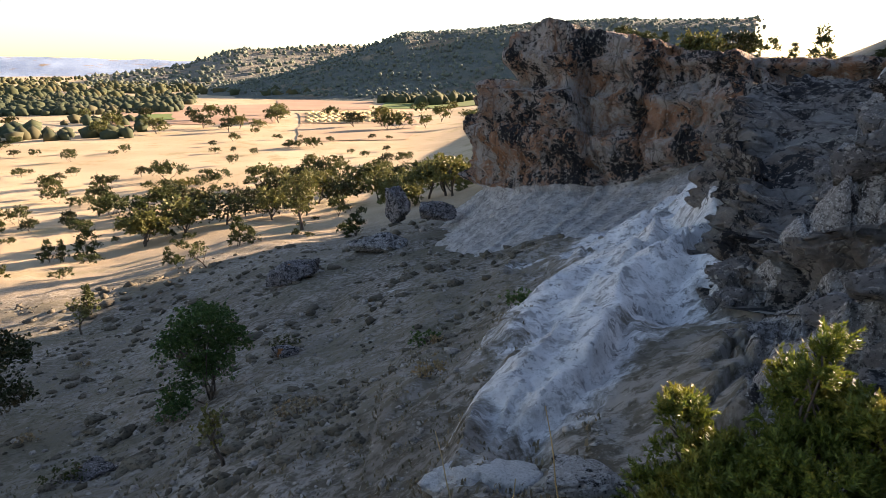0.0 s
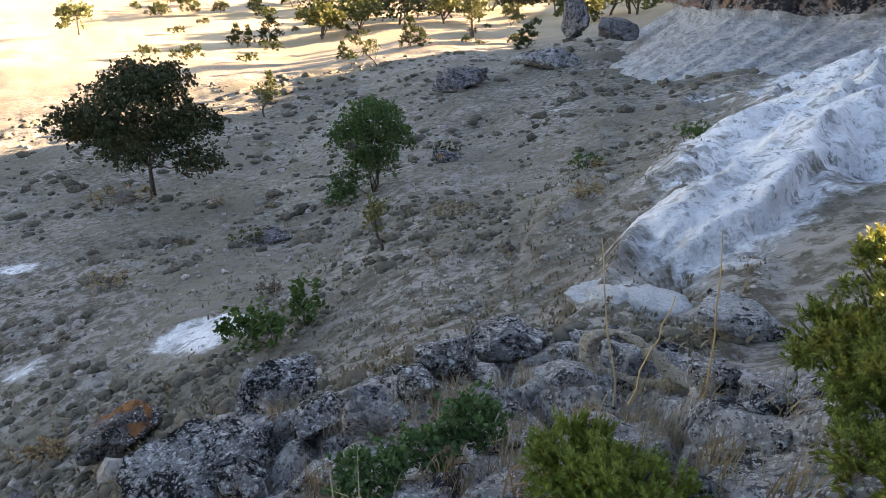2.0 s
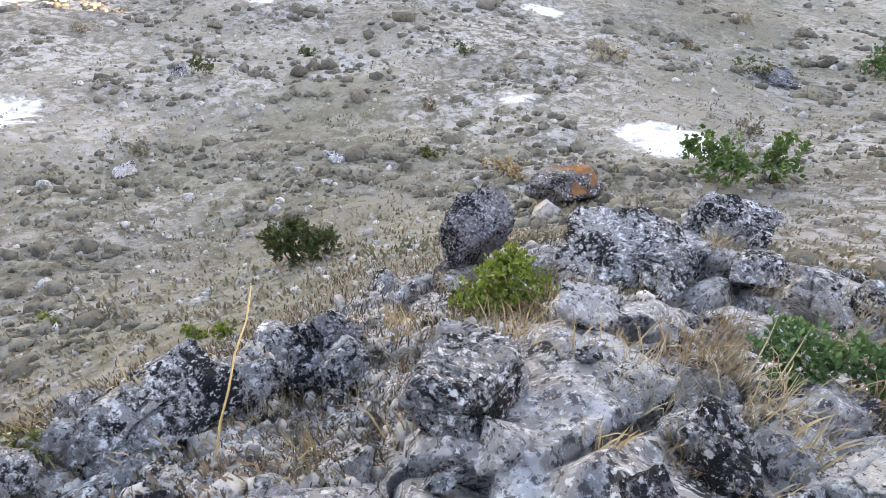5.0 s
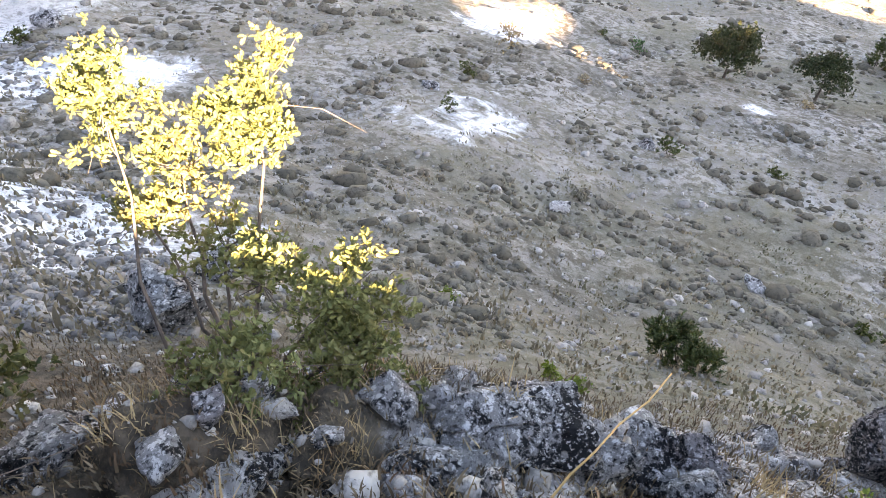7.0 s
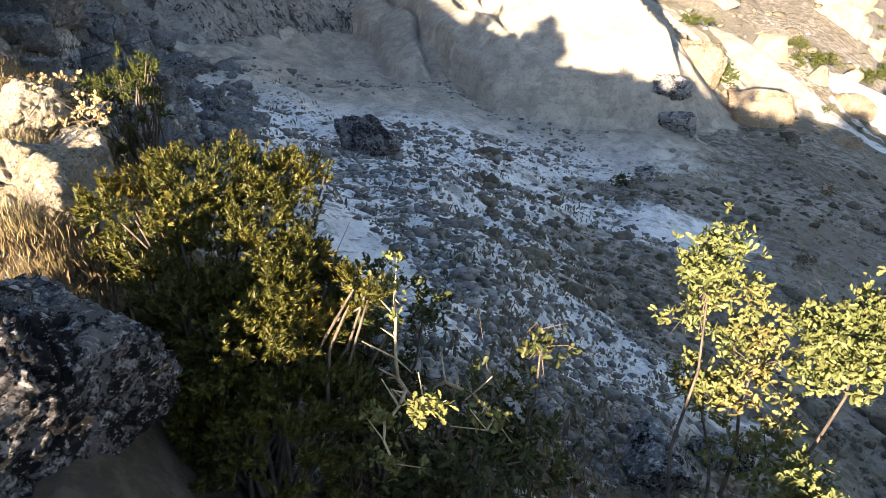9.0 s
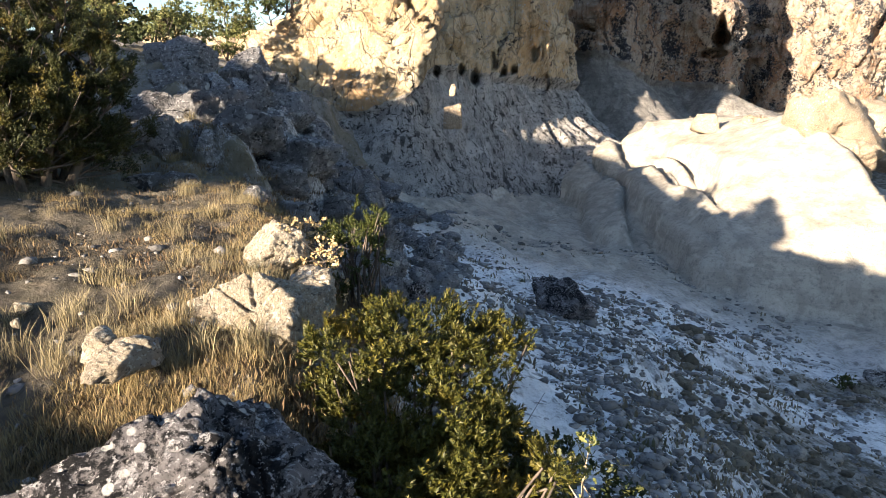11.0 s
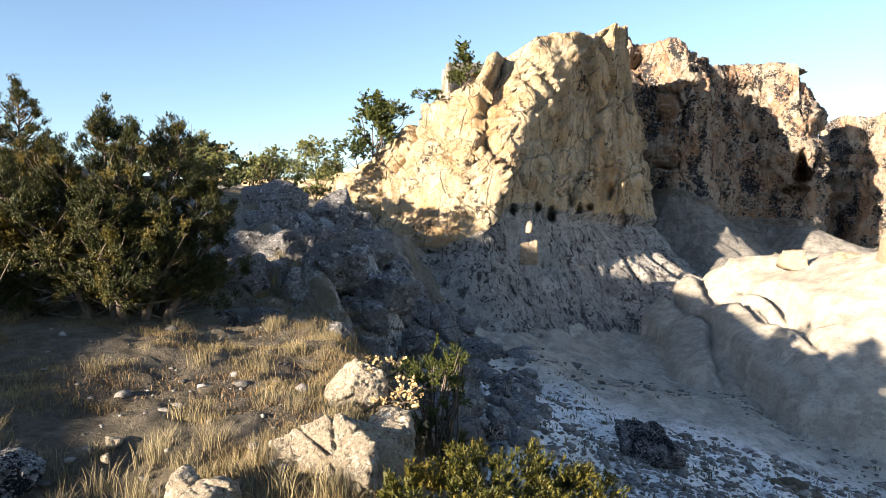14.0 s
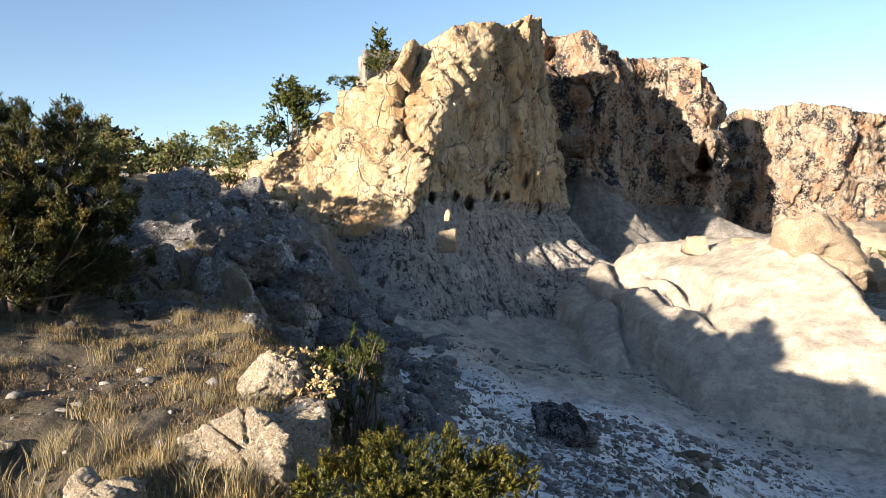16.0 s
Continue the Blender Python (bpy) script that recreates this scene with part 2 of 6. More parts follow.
def ground(x, y, rough=True):
    """Height of the ground at x, y (arrays)."""
    x, y = np.atleast_1d(np.asarray(x, float)), np.atleast_1d(np.asarray(y, float))
    p = np.stack([x, y, 0 * x], 1)
    r = np.hypot(x, y + 0.3) + 1e-6
    b0 = bearing(x, y)
    edge = np.interp(r, (2, 7, 12, 18, 26, 40), (-3, -1, -2.5, -4, -2, 0)) + 3.5 * fbm(p * 0.8, 3, 44)
    b = b0 + edge * smooth(125, 160, b0) * (1 - smooth(192, 215, b0))
    keys = sorted(BEARINGS)
    keys.append(320)
    tab = np.array([BEARINGS[k if k < 320 else -40] for k in keys])
    lr = np.log(np.clip(r, 1.2, 50))
    cols = np.array([np.interp(lr, np.log(REACH), row) for row in tab])
    k = np.clip(np.searchsorted(keys, b, side="right") - 1, 0, len(keys) - 2)
    ka = np.array(keys, float)
    f = np.clip((b - ka[k]) / (ka[k + 1] - ka[k]), 0, 1)
    f = f * f * (3 - 2 * f) * 0.6 + f * 0.4
    n = np.arange(len(x))
    z = cols[k, n] * (1 - f) + cols[k + 1, n] * f
    z = -1.6 + (z + 1.6) * smooth(0.2, 2.0, r)
    valley = smooth(-14, 4, b0) * (1 - smooth(108, 128, b0))
    low = np.interp(np.log(np.clip(r, 50, 5000)), np.log((50, 90, 200, 500, 5000)), (0, -5.5, -10.5, -12.5, -12.5))
    high = np.interp(np.log(np.clip(r, 50, 5000)), np.log((50, 100, 5000)), (0, 1.5, 1.5))
    flat = smooth(60, 350, r) * valley
    z = z + low * valley + high * (1 - valley)
    z = z * (1 - flat) + (-26.5) * flat
    for key, line, fall in (("north", CLIFF_NORTH, 0.0), ("near", CLIFF_NEAR, -0.1), ("south", CLIFF_SOUTH, 0.25), ("back", CLIFF_BACK, 0.1), ("far", CLIFF_FAR, 0.05)):
        d, top = inside(x, y, line, key)
        k2 = smooth(1.6, 5.0, d) * (1 - smooth(160, 400, r)) * (1 - smooth(28, 45, d) * (key in ("south", "back", "far")))
        z = z * (1 - k2) + np.maximum(z, top - 0.5 - fall * d) * k2
    z = np.maximum(z, spur_height(x, y, p))
    if rough:
        gully = bare_mask(x, y) * (y > 3) * (x > -1)
        flow = np.stack([(x - 0.45 * y) * 0.75 + 0.8 * fbm(p * 0.3, 2, 70), (y + 0.45 * x) * 0.16, 0 * x], 1)
        lobes = fbm(flow * np.array((0.8, 1.4, 1)), 2, 73)
        z = z + gully * (0.7 * fbm(flow, 3, 71, 0.5, True) + 0.5 * smooth(-0.1, 0.15, lobes) + 0.34 * fbm(p * 1.1, 6, 72, 0.68))
        amp = np.clip(r / 14, 0.2, 1.0) * (1 - 0.7 * smooth(60, 200, r))
        z = z + amp * (0.5 * fbm(p * 0.11, 3, 3) + 0.16 * fbm(p * 0.6, 3, 5)) + 0.05 * fbm(p * 2.3, 3, 8) * (r < 60)
        z = z + 0.09 * smooth(5, 9, r) * (1 - smooth(45, 70, r)) * (1 - smooth(130, 150, b0)) * fbm(np.stack([0.25 * z + 0.12 * x, 2.4 * z, 0.25 * y], 1), 4, 88, 0.6, True)
        reach = ledge_reach(b0)
        ledge = (1 - smooth(reach - 0.5, reach + 0.6, r + 0.5 * fbm(p * 0.7, 2, 21))) * smooth(-60, -20, b0) * (1 - smooth(168, 177, b0))
        jumble = smooth(171, 175, b0) * (1 - smooth(188, 194, b0)) * smooth(6.5, 9, r) * (1 - smooth(23, 27, r))
        bank = np.maximum((1 - smooth(-28, -21, b0)) * smooth(2.6, 4.5, r) * (1 - smooth(20, 26, r)), jumble)
        e1, egap, lump_height, etilt = cells(p * np.array((0.7, 0.7, 1)) + 0.3 * np.stack([fbm(p * 0.8, 2, 81), fbm(p * 0.8, 2, 82), 0 * x], 1), 83)
        f1, fgap, fval, ftilt = cells(p * np.array((2.1, 2.1, 1)), 84)
        z = z + bank * (0.7 * (lump_height - 0.5) + 1.0 * etilt - 0.5 * (1 - smooth(0, 0.1, egap)) + 0.25 * (fval - 0.5) + 0.3 * ftilt - 0.2 * (1 - smooth(0, 0.1, fgap)) + 0.18 * fbm(p * 2.0, 5, 85, 0.65))
        sod = smooth(172, 180, b0) * (1 - smooth(215, 225, b0)) * (1 - smooth(12, 18, r))
        z = z + sod * (0.05 * fbm(p * 2.2, 4, 86, 0.6) + 0.035 * fbm(p * 7.0, 3, 87, 0.6))
        d1, gap, val, tilt = cells(p * np.array((1.6, 1.6, 1)), 31)
        z = z + ledge * (0.22 * (val - 0.5) + 0.3 * tilt - 0.14 * (1 - smooth(0.0, 0.22, gap)) + 0.10 * fbm(p * 3.1, 4, 9, 0.6))
    return EYE + z


# ---- end of terrain ----


# ---- materials ----
class Nodes:
    """A short way to write a node material."""

    def __init__(self, name):
        self.mat = bpy.data.materials.new(name)
        self.mat.use_nodes = True
        self.nt = self.mat.node_tree
        self.bsdf = self.nt.nodes["Principled BSDF"]
        self.pos = self.nt.nodes.new("ShaderNodeNewGeometry").outputs["Position"]

    def put(self, socket, value):
        if isinstance(value, bpy.types.NodeSocket):
            self.nt.links.new(value, socket)
        elif isinstance(value, tuple) and len(value) == 3 and socket.type == "RGBA":
            socket.default_value = (*value, 1)
        else:
            socket.default_value = value

    def noise(self, scale, detail=6.0, rough=0.6, vec=None, stretch=None, distortion=0.0, out="Fac"):
        n = self.nt.nodes.new("ShaderNodeTexNoise")
        n.inputs["Scale"].default_value = scale
        n.inputs["Detail"].default_value = detail
        n.inputs["Roughness"].default_value = rough
        n.inputs["Distortion"].default_value = distortion
        self.put(n.inputs["Vector"], self.stretch(vec or self.pos, stretch))
        return n.outputs[out]

    def stretch(self, vec, by):
        if by is None:
            return vec
        m = self.nt.nodes.new("ShaderNodeVectorMath")
        m.operation = "MULTIPLY"
        self.put(m.inputs[0], vec)
        m.inputs[1].default_value = by
        return m.outputs[0]

    def voronoi(self, scale, feature="F1", vec=None, stretch=None, out="Distance"):
        n = self.nt.nodes.new("ShaderNodeTexVoronoi")
        n.feature = feature
        n.inputs["Scale"].default_value = scale
        self.put(n.inputs["Vector"], self.stretch(vec or self.pos, stretch))
        return n.outputs[out]

    def ramp(self, fac, a, b, invert=False):
        n = self.nt.nodes.new("ShaderNodeMapRange")
        n.interpolation_type = "SMOOTHSTEP"
        self.put(n.inputs[0], fac)
        n.inputs[1].default_value, n.inputs[2].default_value = a, b
        n.inputs[3].default_value, n.inputs[4].default_value = (1, 0) if invert else (0, 1)
        return n.outputs[0]

    def math(self, op, a, b=0.0):
        n = self.nt.nodes.new("ShaderNodeMath")
        n.operation = op
        self.put(n.inputs[0], a)
        self.put(n.inputs[1], b)
        return n.outputs[0]

    def mix(self, fac, a, b, blend="MIX"):
        n = self.nt.nodes.new("ShaderNodeMix")
        n.data_type, n.blend_type = "RGBA", blend
        self.put(n.inputs[0], fac)
        self.put(n.inputs[6], a)
        self.put(n.inputs[7], b)
        return n.outputs[2]

    def attribute(self, name):
        n = self.nt.nodes.new("ShaderNodeAttribute")
        n.attribute_name = name
        return n.outputs["Fac"]

    def random(self):
        return self.nt.nodes.new("ShaderNodeObjectInfo").outputs["Random"]

    def island(self):
        return self.nt.nodes.new("ShaderNodeNewGeometry").outputs["Random Per Island"]

    def normal_z(self):
        g = self.nt.nodes.new("ShaderNodeNewGeometry")
        s = self.nt.nodes.new("ShaderNodeSeparateXYZ")
        self.put(s.inputs[0], g.outputs["Normal"])
        return s.outputs[2]

    def done(self, colour, rough=0.9, bump=None, strength=0.5, distance=0.05, spec=0.2, soft=0.0):
        self.put(self.bsdf.inputs["Base Color"], colour)
        self.put(self.bsdf.inputs["Roughness"], rough)
        self.bsdf.inputs["Specular IOR Level"].default_value = spec
        if bump is not None:
            b = self.nt.nodes.new("ShaderNodeBump")
            b.inputs["Strength"].default_value = strength
            b.inputs["Distance"].default_value = distance
            self.put(b.inputs["Height"], bump)
            self.put(self.bsdf.inputs["Normal"], b.outputs[0])
        if soft:
            out = self.nt.nodes["Material Output"]
            t = self.nt.nodes.new("ShaderNodeBsdfTranslucent")
            self.put(t.inputs[0], colour)
            m = self.nt.nodes.new("ShaderNodeMixShader")
            m.inputs[0].default_value = soft
            self.put(m.inputs[1], self.bsdf.outputs[0])
            self.put(m.inputs[2], t.outputs[0])
            self.put(out.inputs[0], m.outputs[0])
        return self.mat


def lichen_rock(name, base, pale=(0.46, 0.45, 0.43), dark=(0.025, 0.024, 0.027), dark_at=0.55, pale_at=0.56, rust=0.66, size=1.0):
    """Weathered limestone with black and pale crusts of lichen and a few rusty spots."""
    m = Nodes(name)
    big = m.noise(0.9 * size, 5)
    grain = m.noise(38 * size, 4, 0.7)
    col = m.mix(m.ramp(big, 0.35, 0.65), base, tuple(c * 0.72 for c in base))
    spots = m.noise(17 * size, 7, 0.72, distortion=0.5)
    col = m.mix(m.ramp(spots, pale_at, pale_at + 0.05), col, pale)
    black = m.math("ADD", m.math("MULTIPLY", m.noise(4.2 * size, 8, 0.75, distortion=0.6), 0.6), m.math("MULTIPLY", m.noise(30 * size, 5, 0.7), 0.4))
    col = m.mix(m.ramp(black, dark_at - 0.03, dark_at + 0.03), col, dark)
    col = m.mix(m.math("MULTIPLY", m.ramp(m.noise(55 * size, 4, 0.7), 0.55, 0.62), 0.75), col, dark)
    col = m.mix(m.math("MULTIPLY", m.ramp(m.noise(48 * size, 4, 0.7, stretch=(1.1, 0.9, 1.3)), 0.57, 0.63), 0.8), col, tuple(min(0.75, c * 1.25) for c in pale))
    joint = m.math("MULTIPLY", m.ramp(m.voronoi(3.6 * size, "DISTANCE_TO_EDGE", None, (1, 1, 1.4)), 0.004, 0.016, True), m.ramp(m.noise(2.0 * size, 4), 0.52, 0.6))
    white = m.voronoi(16 * size)
    col = m.mix(m.math("MULTIPLY", m.ramp(white, 0.2, 0.28, True), m.ramp(m.noise(2.3 * size, 3), 0.5, 0.6)), col, (0.62, 0.62, 0.6))
    col = m.mix(m.ramp(m.noise(1.7 * size, 5, 0.6, vec=None, stretch=(1.3, 1.3, 0.9)), rust, rust + 0.05), col, (0.33, 0.15, 0.06))
    col = m.mix(m.math("MULTIPLY", m.ramp(grain, 0.45, 0.7), 0.35), col, (0.25, 0.24, 0.23), "MULTIPLY")
    col = m.mix(m.math("MULTIPLY", joint, 0.6), col, dark)
    bump = m.math("ADD", m.math("MULTIPLY", m.noise(15 * size, 9, 0.8), 1.0), m.math("MULTIPLY", grain, 0.3))
    bump = m.math("SUBTRACT", bump, m.math("MULTIPLY", joint, 0.35))
    return m.done(col, 0.93, bump, 1.0, 0.085 / size)


def tuff_colour(m, tuff=(0.54, 0.515, 0.485), pits=0.0, grime=1.0):
    """Pale soft tuff: washed streaks, dark pitting and paler bloom; pits adds black specks and runnels."""
    streak = m.noise(1.1, 6, 0.65, stretch=(1.6, 1.6, 0.16))
    pale = m.mix(m.math("MULTIPLY", m.ramp(streak, 0.44, 0.6), 0.75 * grime), tuff, tuple(c * 0.55 for c in tuff))
    beds = m.noise(1.6, 5, 0.7, stretch=(0.25, 0.25, 2.2))
    pale = m.mix(m.math("MULTIPLY", m.ramp(beds, 0.48, 0.62), 0.45 * grime), pale, tuple(c * 0.5 for c in tuff))
    pale = m.mix(m.math("MULTIPLY", m.ramp(m.noise(5.0, 7, 0.8), 0.52, 0.6), 0.6 * grime), pale, (0.13, 0.125, 0.12))
    pale = m.mix(m.math("MULTIPLY", m.ramp(m.noise(15.0, 5, 0.75), 0.54, 0.62), 0.5 * grime), pale, (0.10, 0.095, 0.09))
    pale = m.mix(m.ramp(m.noise(0.9, 5, 0.65), 0.55, 0.68), pale, tuple(min(0.85, c * 1.2) for c in tuff))
    if pits:
        where = m.ramp(m.noise(0.35, 4, 0.6), 0.36, 0.52)
        specks = m.ramp(m.noise(4.2, 5, 0.75, distortion=0.3), 0.55, 0.59)
        pale = m.mix(m.math("MULTIPLY", m.math("MULTIPLY", specks, where), pits), pale, (0.04, 0.038, 0.036))
        runnel = m.ramp(m.noise(1.0, 5, 0.65, stretch=(2.6, 2.6, 0.14)), 0.56, 0.62)
        pale = m.mix(m.math("MULTIPLY", runnel, 0.8 * pits), pale, (0.05, 0.048, 0.045))
    return pale


def cliff_rock(name, warm, grey, lichen, tuff, lichen_at=0.5, pits=0.0):
    """Jointed rock above, with lichen and cracks, over pale soft tuff with streaks; the mesh says where the tuff begins."""
    m = Nodes(name)
    soft = m.ramp(m.math("ADD", m.attribute("tuff"), m.math("MULTIPLY", m.math("SUBTRACT", m.noise(0.7, 6, 0.7), 0.5), 0.8)), 0.46, 0.54)
    streak = m.noise(1.1, 6, 0.65, stretch=(1.6, 1.6, 0.16))
    rock = m.mix(m.ramp(m.noise(0.5, 6, 0.65), 0.40, 0.54), warm, grey)
    rock = m.mix(m.ramp(streak, 0.5, 0.7), rock, tuple(c * 0.55 for c in warm))
    rock = m.mix(m.math("MULTIPLY", m.ramp(m.noise(0.22, 5, 0.65, stretch=(1, 1, 0.6)), 0.53, 0.62), 0.7), rock, (warm[0] * 0.78, warm[1] * 0.64, warm[2] * 0.5))
    rock = m.mix(m.math("MULTIPLY", m.ramp(m.noise(2.2, 8, 0.75), 0.5, 0.62), 0.5), rock, tuple(c * 0.5 for c in warm))
    crust = m.math("ADD", m.math("MULTIPLY", m.noise(0.55, 6, 0.62, stretch=(1, 1, 0.7)), 0.55), m.math("MULTIPLY", m.noise(4.0, 6, 0.75), 0.45))
    rock = m.mix(m.ramp(crust, lichen_at, lichen_at + 0.045), rock, lichen)
    rock = m.mix(m.ramp(m.noise(4.5, 6, 0.75), 0.56, 0.61), rock, (0.5, 0.47, 0.42))
    bend = m.nt.nodes.new("ShaderNodeVectorMath")
    bend.operation = "ADD"
    m.put(bend.inputs[0], m.pos)
    m.put(bend.inputs[1], m.stretch(m.noise(0.8, 4, 0.6, out="Color"), (0.55, 0.55, 0.55)))
    joint = m.voronoi(0.42, "DISTANCE_TO_EDGE", bend.outputs[0], (1.0, 1.0, 0.55))
    joint2 = m.voronoi(1.5, "DISTANCE_TO_EDGE", bend.outputs[0], (1.0, 1.0, 0.8))
    crack = m.math("MAXIMUM", m.ramp(joint, 0.006, 0.018, True), m.math("MULTIPLY", m.ramp(joint2, 0.008, 0.025, True), m.ramp(m.noise(0.6, 3), 0.48, 0.56)))
    rock = m.mix(m.math("MULTIPLY", crack, 0.42), rock, (0.05, 0.043, 0.038))
    pale = tuff_colour(m, tuff, pits)
    col = m.mix(soft, rock, pale)
    col = m.mix(m.math("MULTIPLY", m.noise(24, 4, 0.7), 0.3), col, (0.3, 0.28, 0.26), "MULTIPLY")
    bump = m.math("ADD", m.noise(3.2, 9, 0.72), m.math("MULTIPLY", m.noise(14, 5, 0.7), 0.4))
    bump = m.math("SUBTRACT", bump, m.math("MULTIPLY", m.math("MULTIPLY", crack, m.math("SUBTRACT", 1.0, soft)), 0.5))
    return m.done(col, 0.95, bump, 1.0, 0.4)


def leaf_mat(name, a, b, c=None, soft=0.3, rough=0.55, scale=3.0):
    m = Nodes(name)
    col = m.mix(m.island(), a, b)
    if c:
        col = m.mix(m.ramp(m.noise(scale, 3), 0.5, 0.72), col, c)
    col = m.mix(m.ramp(m.random(), 0.0, 1.0), col, (1.15, 1.02, 0.8), "MULTIPLY")
    return m.done(col, rough, spec=0.25, soft=soft)


def ground_mat():
    """Dry grass, stony soil and bare white tuff on the slope; stubble and pasture in the valley."""
    m = Nodes("dry_slope")
    sep = m.nt.nodes.new("ShaderNodeSeparateXYZ")
    m.put(sep.inputs[0], m.pos)
    fine = m.noise(11, 8, 0.75)
    tuft = m.noise(3.4, 6, 0.7, stretch=(1.0, 1.0, 0.4))
    soil = m.mix(m.ramp(m.noise(0.28, 4), 0.4, 0.62), (0.33, 0.305, 0.275), (0.20, 0.18, 0.155))
    grass = m.mix(m.ramp(m.noise(0.17, 4), 0.42, 0.6), (0.12, 0.105, 0.08), (0.20, 0.178, 0.135))
    col = m.mix(m.ramp(tuft, 0.42, 0.58), soil, grass)
    col = m.mix(m.ramp(fine, 0.56, 0.68), col, (0.42, 0.40, 0.36))
    col = m.mix(m.math("MULTIPLY", m.ramp(m.noise(5.2, 5, 0.7), 0.54, 0.62), 0.75), col, (0.09, 0.08, 0.058))
    col = m.mix(m.math("MULTIPLY", m.ramp(m.noise(0.10, 5, 0.65), 0.5, 0.62), 0.5), col, (0.125, 0.115, 0.075))
    bare = m.math("ADD", m.attribute("tuff"), m.math("MULTIPLY", m.math("SUBTRACT", m.noise(0.8, 7, 0.72, distortion=0.5), 0.5), 1.25))
    bare = m.math("ADD", bare, m.math("MULTIPLY", m.ramp(m.noise(0.33, 6, 0.7), 0.56, 0.68), 0.22))
    white = m.mix(m.attribute("cream"), tuff_colour(m, (0.82, 0.82, 0.82), 0.6, 0.5), tuff_colour(m, (0.43, 0.39, 0.325), 0.0, 0.7))
    col = m.mix(m.ramp(bare, 0.44, 0.66), col, white)
    # dark soil and litter, with the shade near the ledge put into its colour
    col = m.mix(m.math("MULTIPLY", m.attribute("litter"), 0.9), col, m.mix(m.ramp(m.noise(9, 6, 0.7), 0.42, 0.6), (0.04, 0.033, 0.026), (0.12, 0.095, 0.07)))
    rock = m.math("ADD", m.attribute("rock"), m.math("MULTIPLY", m.math("SUBTRACT", m.noise(3.0, 6, 0.7), 0.5), 0.9))
    crust = m.mix(m.ramp(m.noise(11, 7, 0.75), 0.48, 0.56), (0.24, 0.23, 0.22), (0.38, 0.37, 0.36))
    crust = m.mix(m.ramp(m.noise(4.1, 6, 0.7, distortion=0.5), 0.54, 0.6), crust, (0.04, 0.038, 0.04))
    crust = m.mix(m.math("MULTIPLY", m.ramp(m.noise(26, 5, 0.7), 0.53, 0.58), 0.8), crust, (0.05, 0.048, 0.05))
    crust = m.mix(m.math("MULTIPLY", m.ramp(m.noise(33, 5, 0.7, stretch=(1.2, 0.9, 1.0)), 0.56, 0.61), 0.8), crust, (0.6, 0.59, 0.58))
    col = m.mix(m.ramp(rock, 0.45, 0.6), col, crust)
    far = m.mix(m.ramp(m.noise(0.02, 5), 0.4, 0.6), (0.46, 0.36, 0.235), (0.54, 0.43, 0.29))
    far = m.mix(m.ramp(m.noise(0.09, 6, 0.7), 0.52, 0.66), far, (0.36, 0.30, 0.17))
    col = m.mix(m.attribute("valley"), col, far)
    bump = m.math("ADD", m.math("MULTIPLY", tuft, 0.6), fine)
    return m.done(col, 0.97, bump, 0.8, 0.09, spec=0.1)


MAT_ROCK = lichen_rock("lichen_rock", (0.34, 0.335, 0.33), (0.76, 0.755, 0.75), (0.012, 0.012, 0.014), 0.515, 0.54)
MAT_ROCK_DARK = lichen_rock("dark_lichen_rock", (0.25, 0.235, 0.24), (0.5, 0.49, 0.5), (0.014, 0.014, 0.016), 0.505, 0.55)
MAT_ROCK_PALE = lichen_rock("pale_rock", (0.56, 0.535, 0.505), (0.74, 0.72, 0.7), (0.014, 0.013, 0.014), 0.545, 0.54, 0.7)
MAT_ROCK_BANK = lichen_rock("bank_rock", (0.33, 0.325, 0.33), (0.5, 0.49, 0.49), (0.05, 0.05, 0.053), 0.57, 0.6, 0.7, size=0.3)
MAT_CREAM = lichen_rock("cream_rock", (0.60, 0.51, 0.385), (0.66, 0.60, 0.5), (0.07, 0.06, 0.05), 0.60, 0.56, 0.8)
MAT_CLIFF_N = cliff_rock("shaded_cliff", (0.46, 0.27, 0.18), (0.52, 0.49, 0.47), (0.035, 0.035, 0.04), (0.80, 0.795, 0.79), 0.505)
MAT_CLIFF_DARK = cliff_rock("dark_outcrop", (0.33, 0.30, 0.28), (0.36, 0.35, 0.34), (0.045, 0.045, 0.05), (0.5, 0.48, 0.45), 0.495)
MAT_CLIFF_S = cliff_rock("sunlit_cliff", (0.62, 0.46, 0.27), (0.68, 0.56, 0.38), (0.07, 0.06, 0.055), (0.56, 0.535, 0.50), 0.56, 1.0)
MAT_CLIFF_B = cliff_rock("back_cliff", (0.44, 0.29, 0.19), (0.46, 0.39, 0.31), (0.04, 0.04, 0.045), (0.36, 0.34, 0.31), 0.50)
MAT_GROUND = ground_mat()
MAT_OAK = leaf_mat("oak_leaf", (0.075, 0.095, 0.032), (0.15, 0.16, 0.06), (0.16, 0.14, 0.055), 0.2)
# darkened oak leaves: shade on shrubs and slope oaks is put into the colour
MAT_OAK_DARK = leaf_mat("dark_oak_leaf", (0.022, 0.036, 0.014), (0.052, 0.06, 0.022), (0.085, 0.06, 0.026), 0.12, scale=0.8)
MAT_GREEN = leaf_mat("fresh_leaf", (0.04, 0.09, 0.03), (0.07, 0.13, 0.04), None, 0.25)
# gold patches stand in for sunlit tips, dark needles for shade beneath
MAT_JUNIPER = leaf_mat("juniper_needle", (0.02, 0.03, 0.008), (0.075, 0.076, 0.014), (0.12, 0.105, 0.02), 0.08, scale=4)
MAT_JUNIPER_DARK = leaf_mat("dark_juniper_needle", (0.03, 0.05, 0.016), (0.07, 0.08, 0.02), None, 0.2)
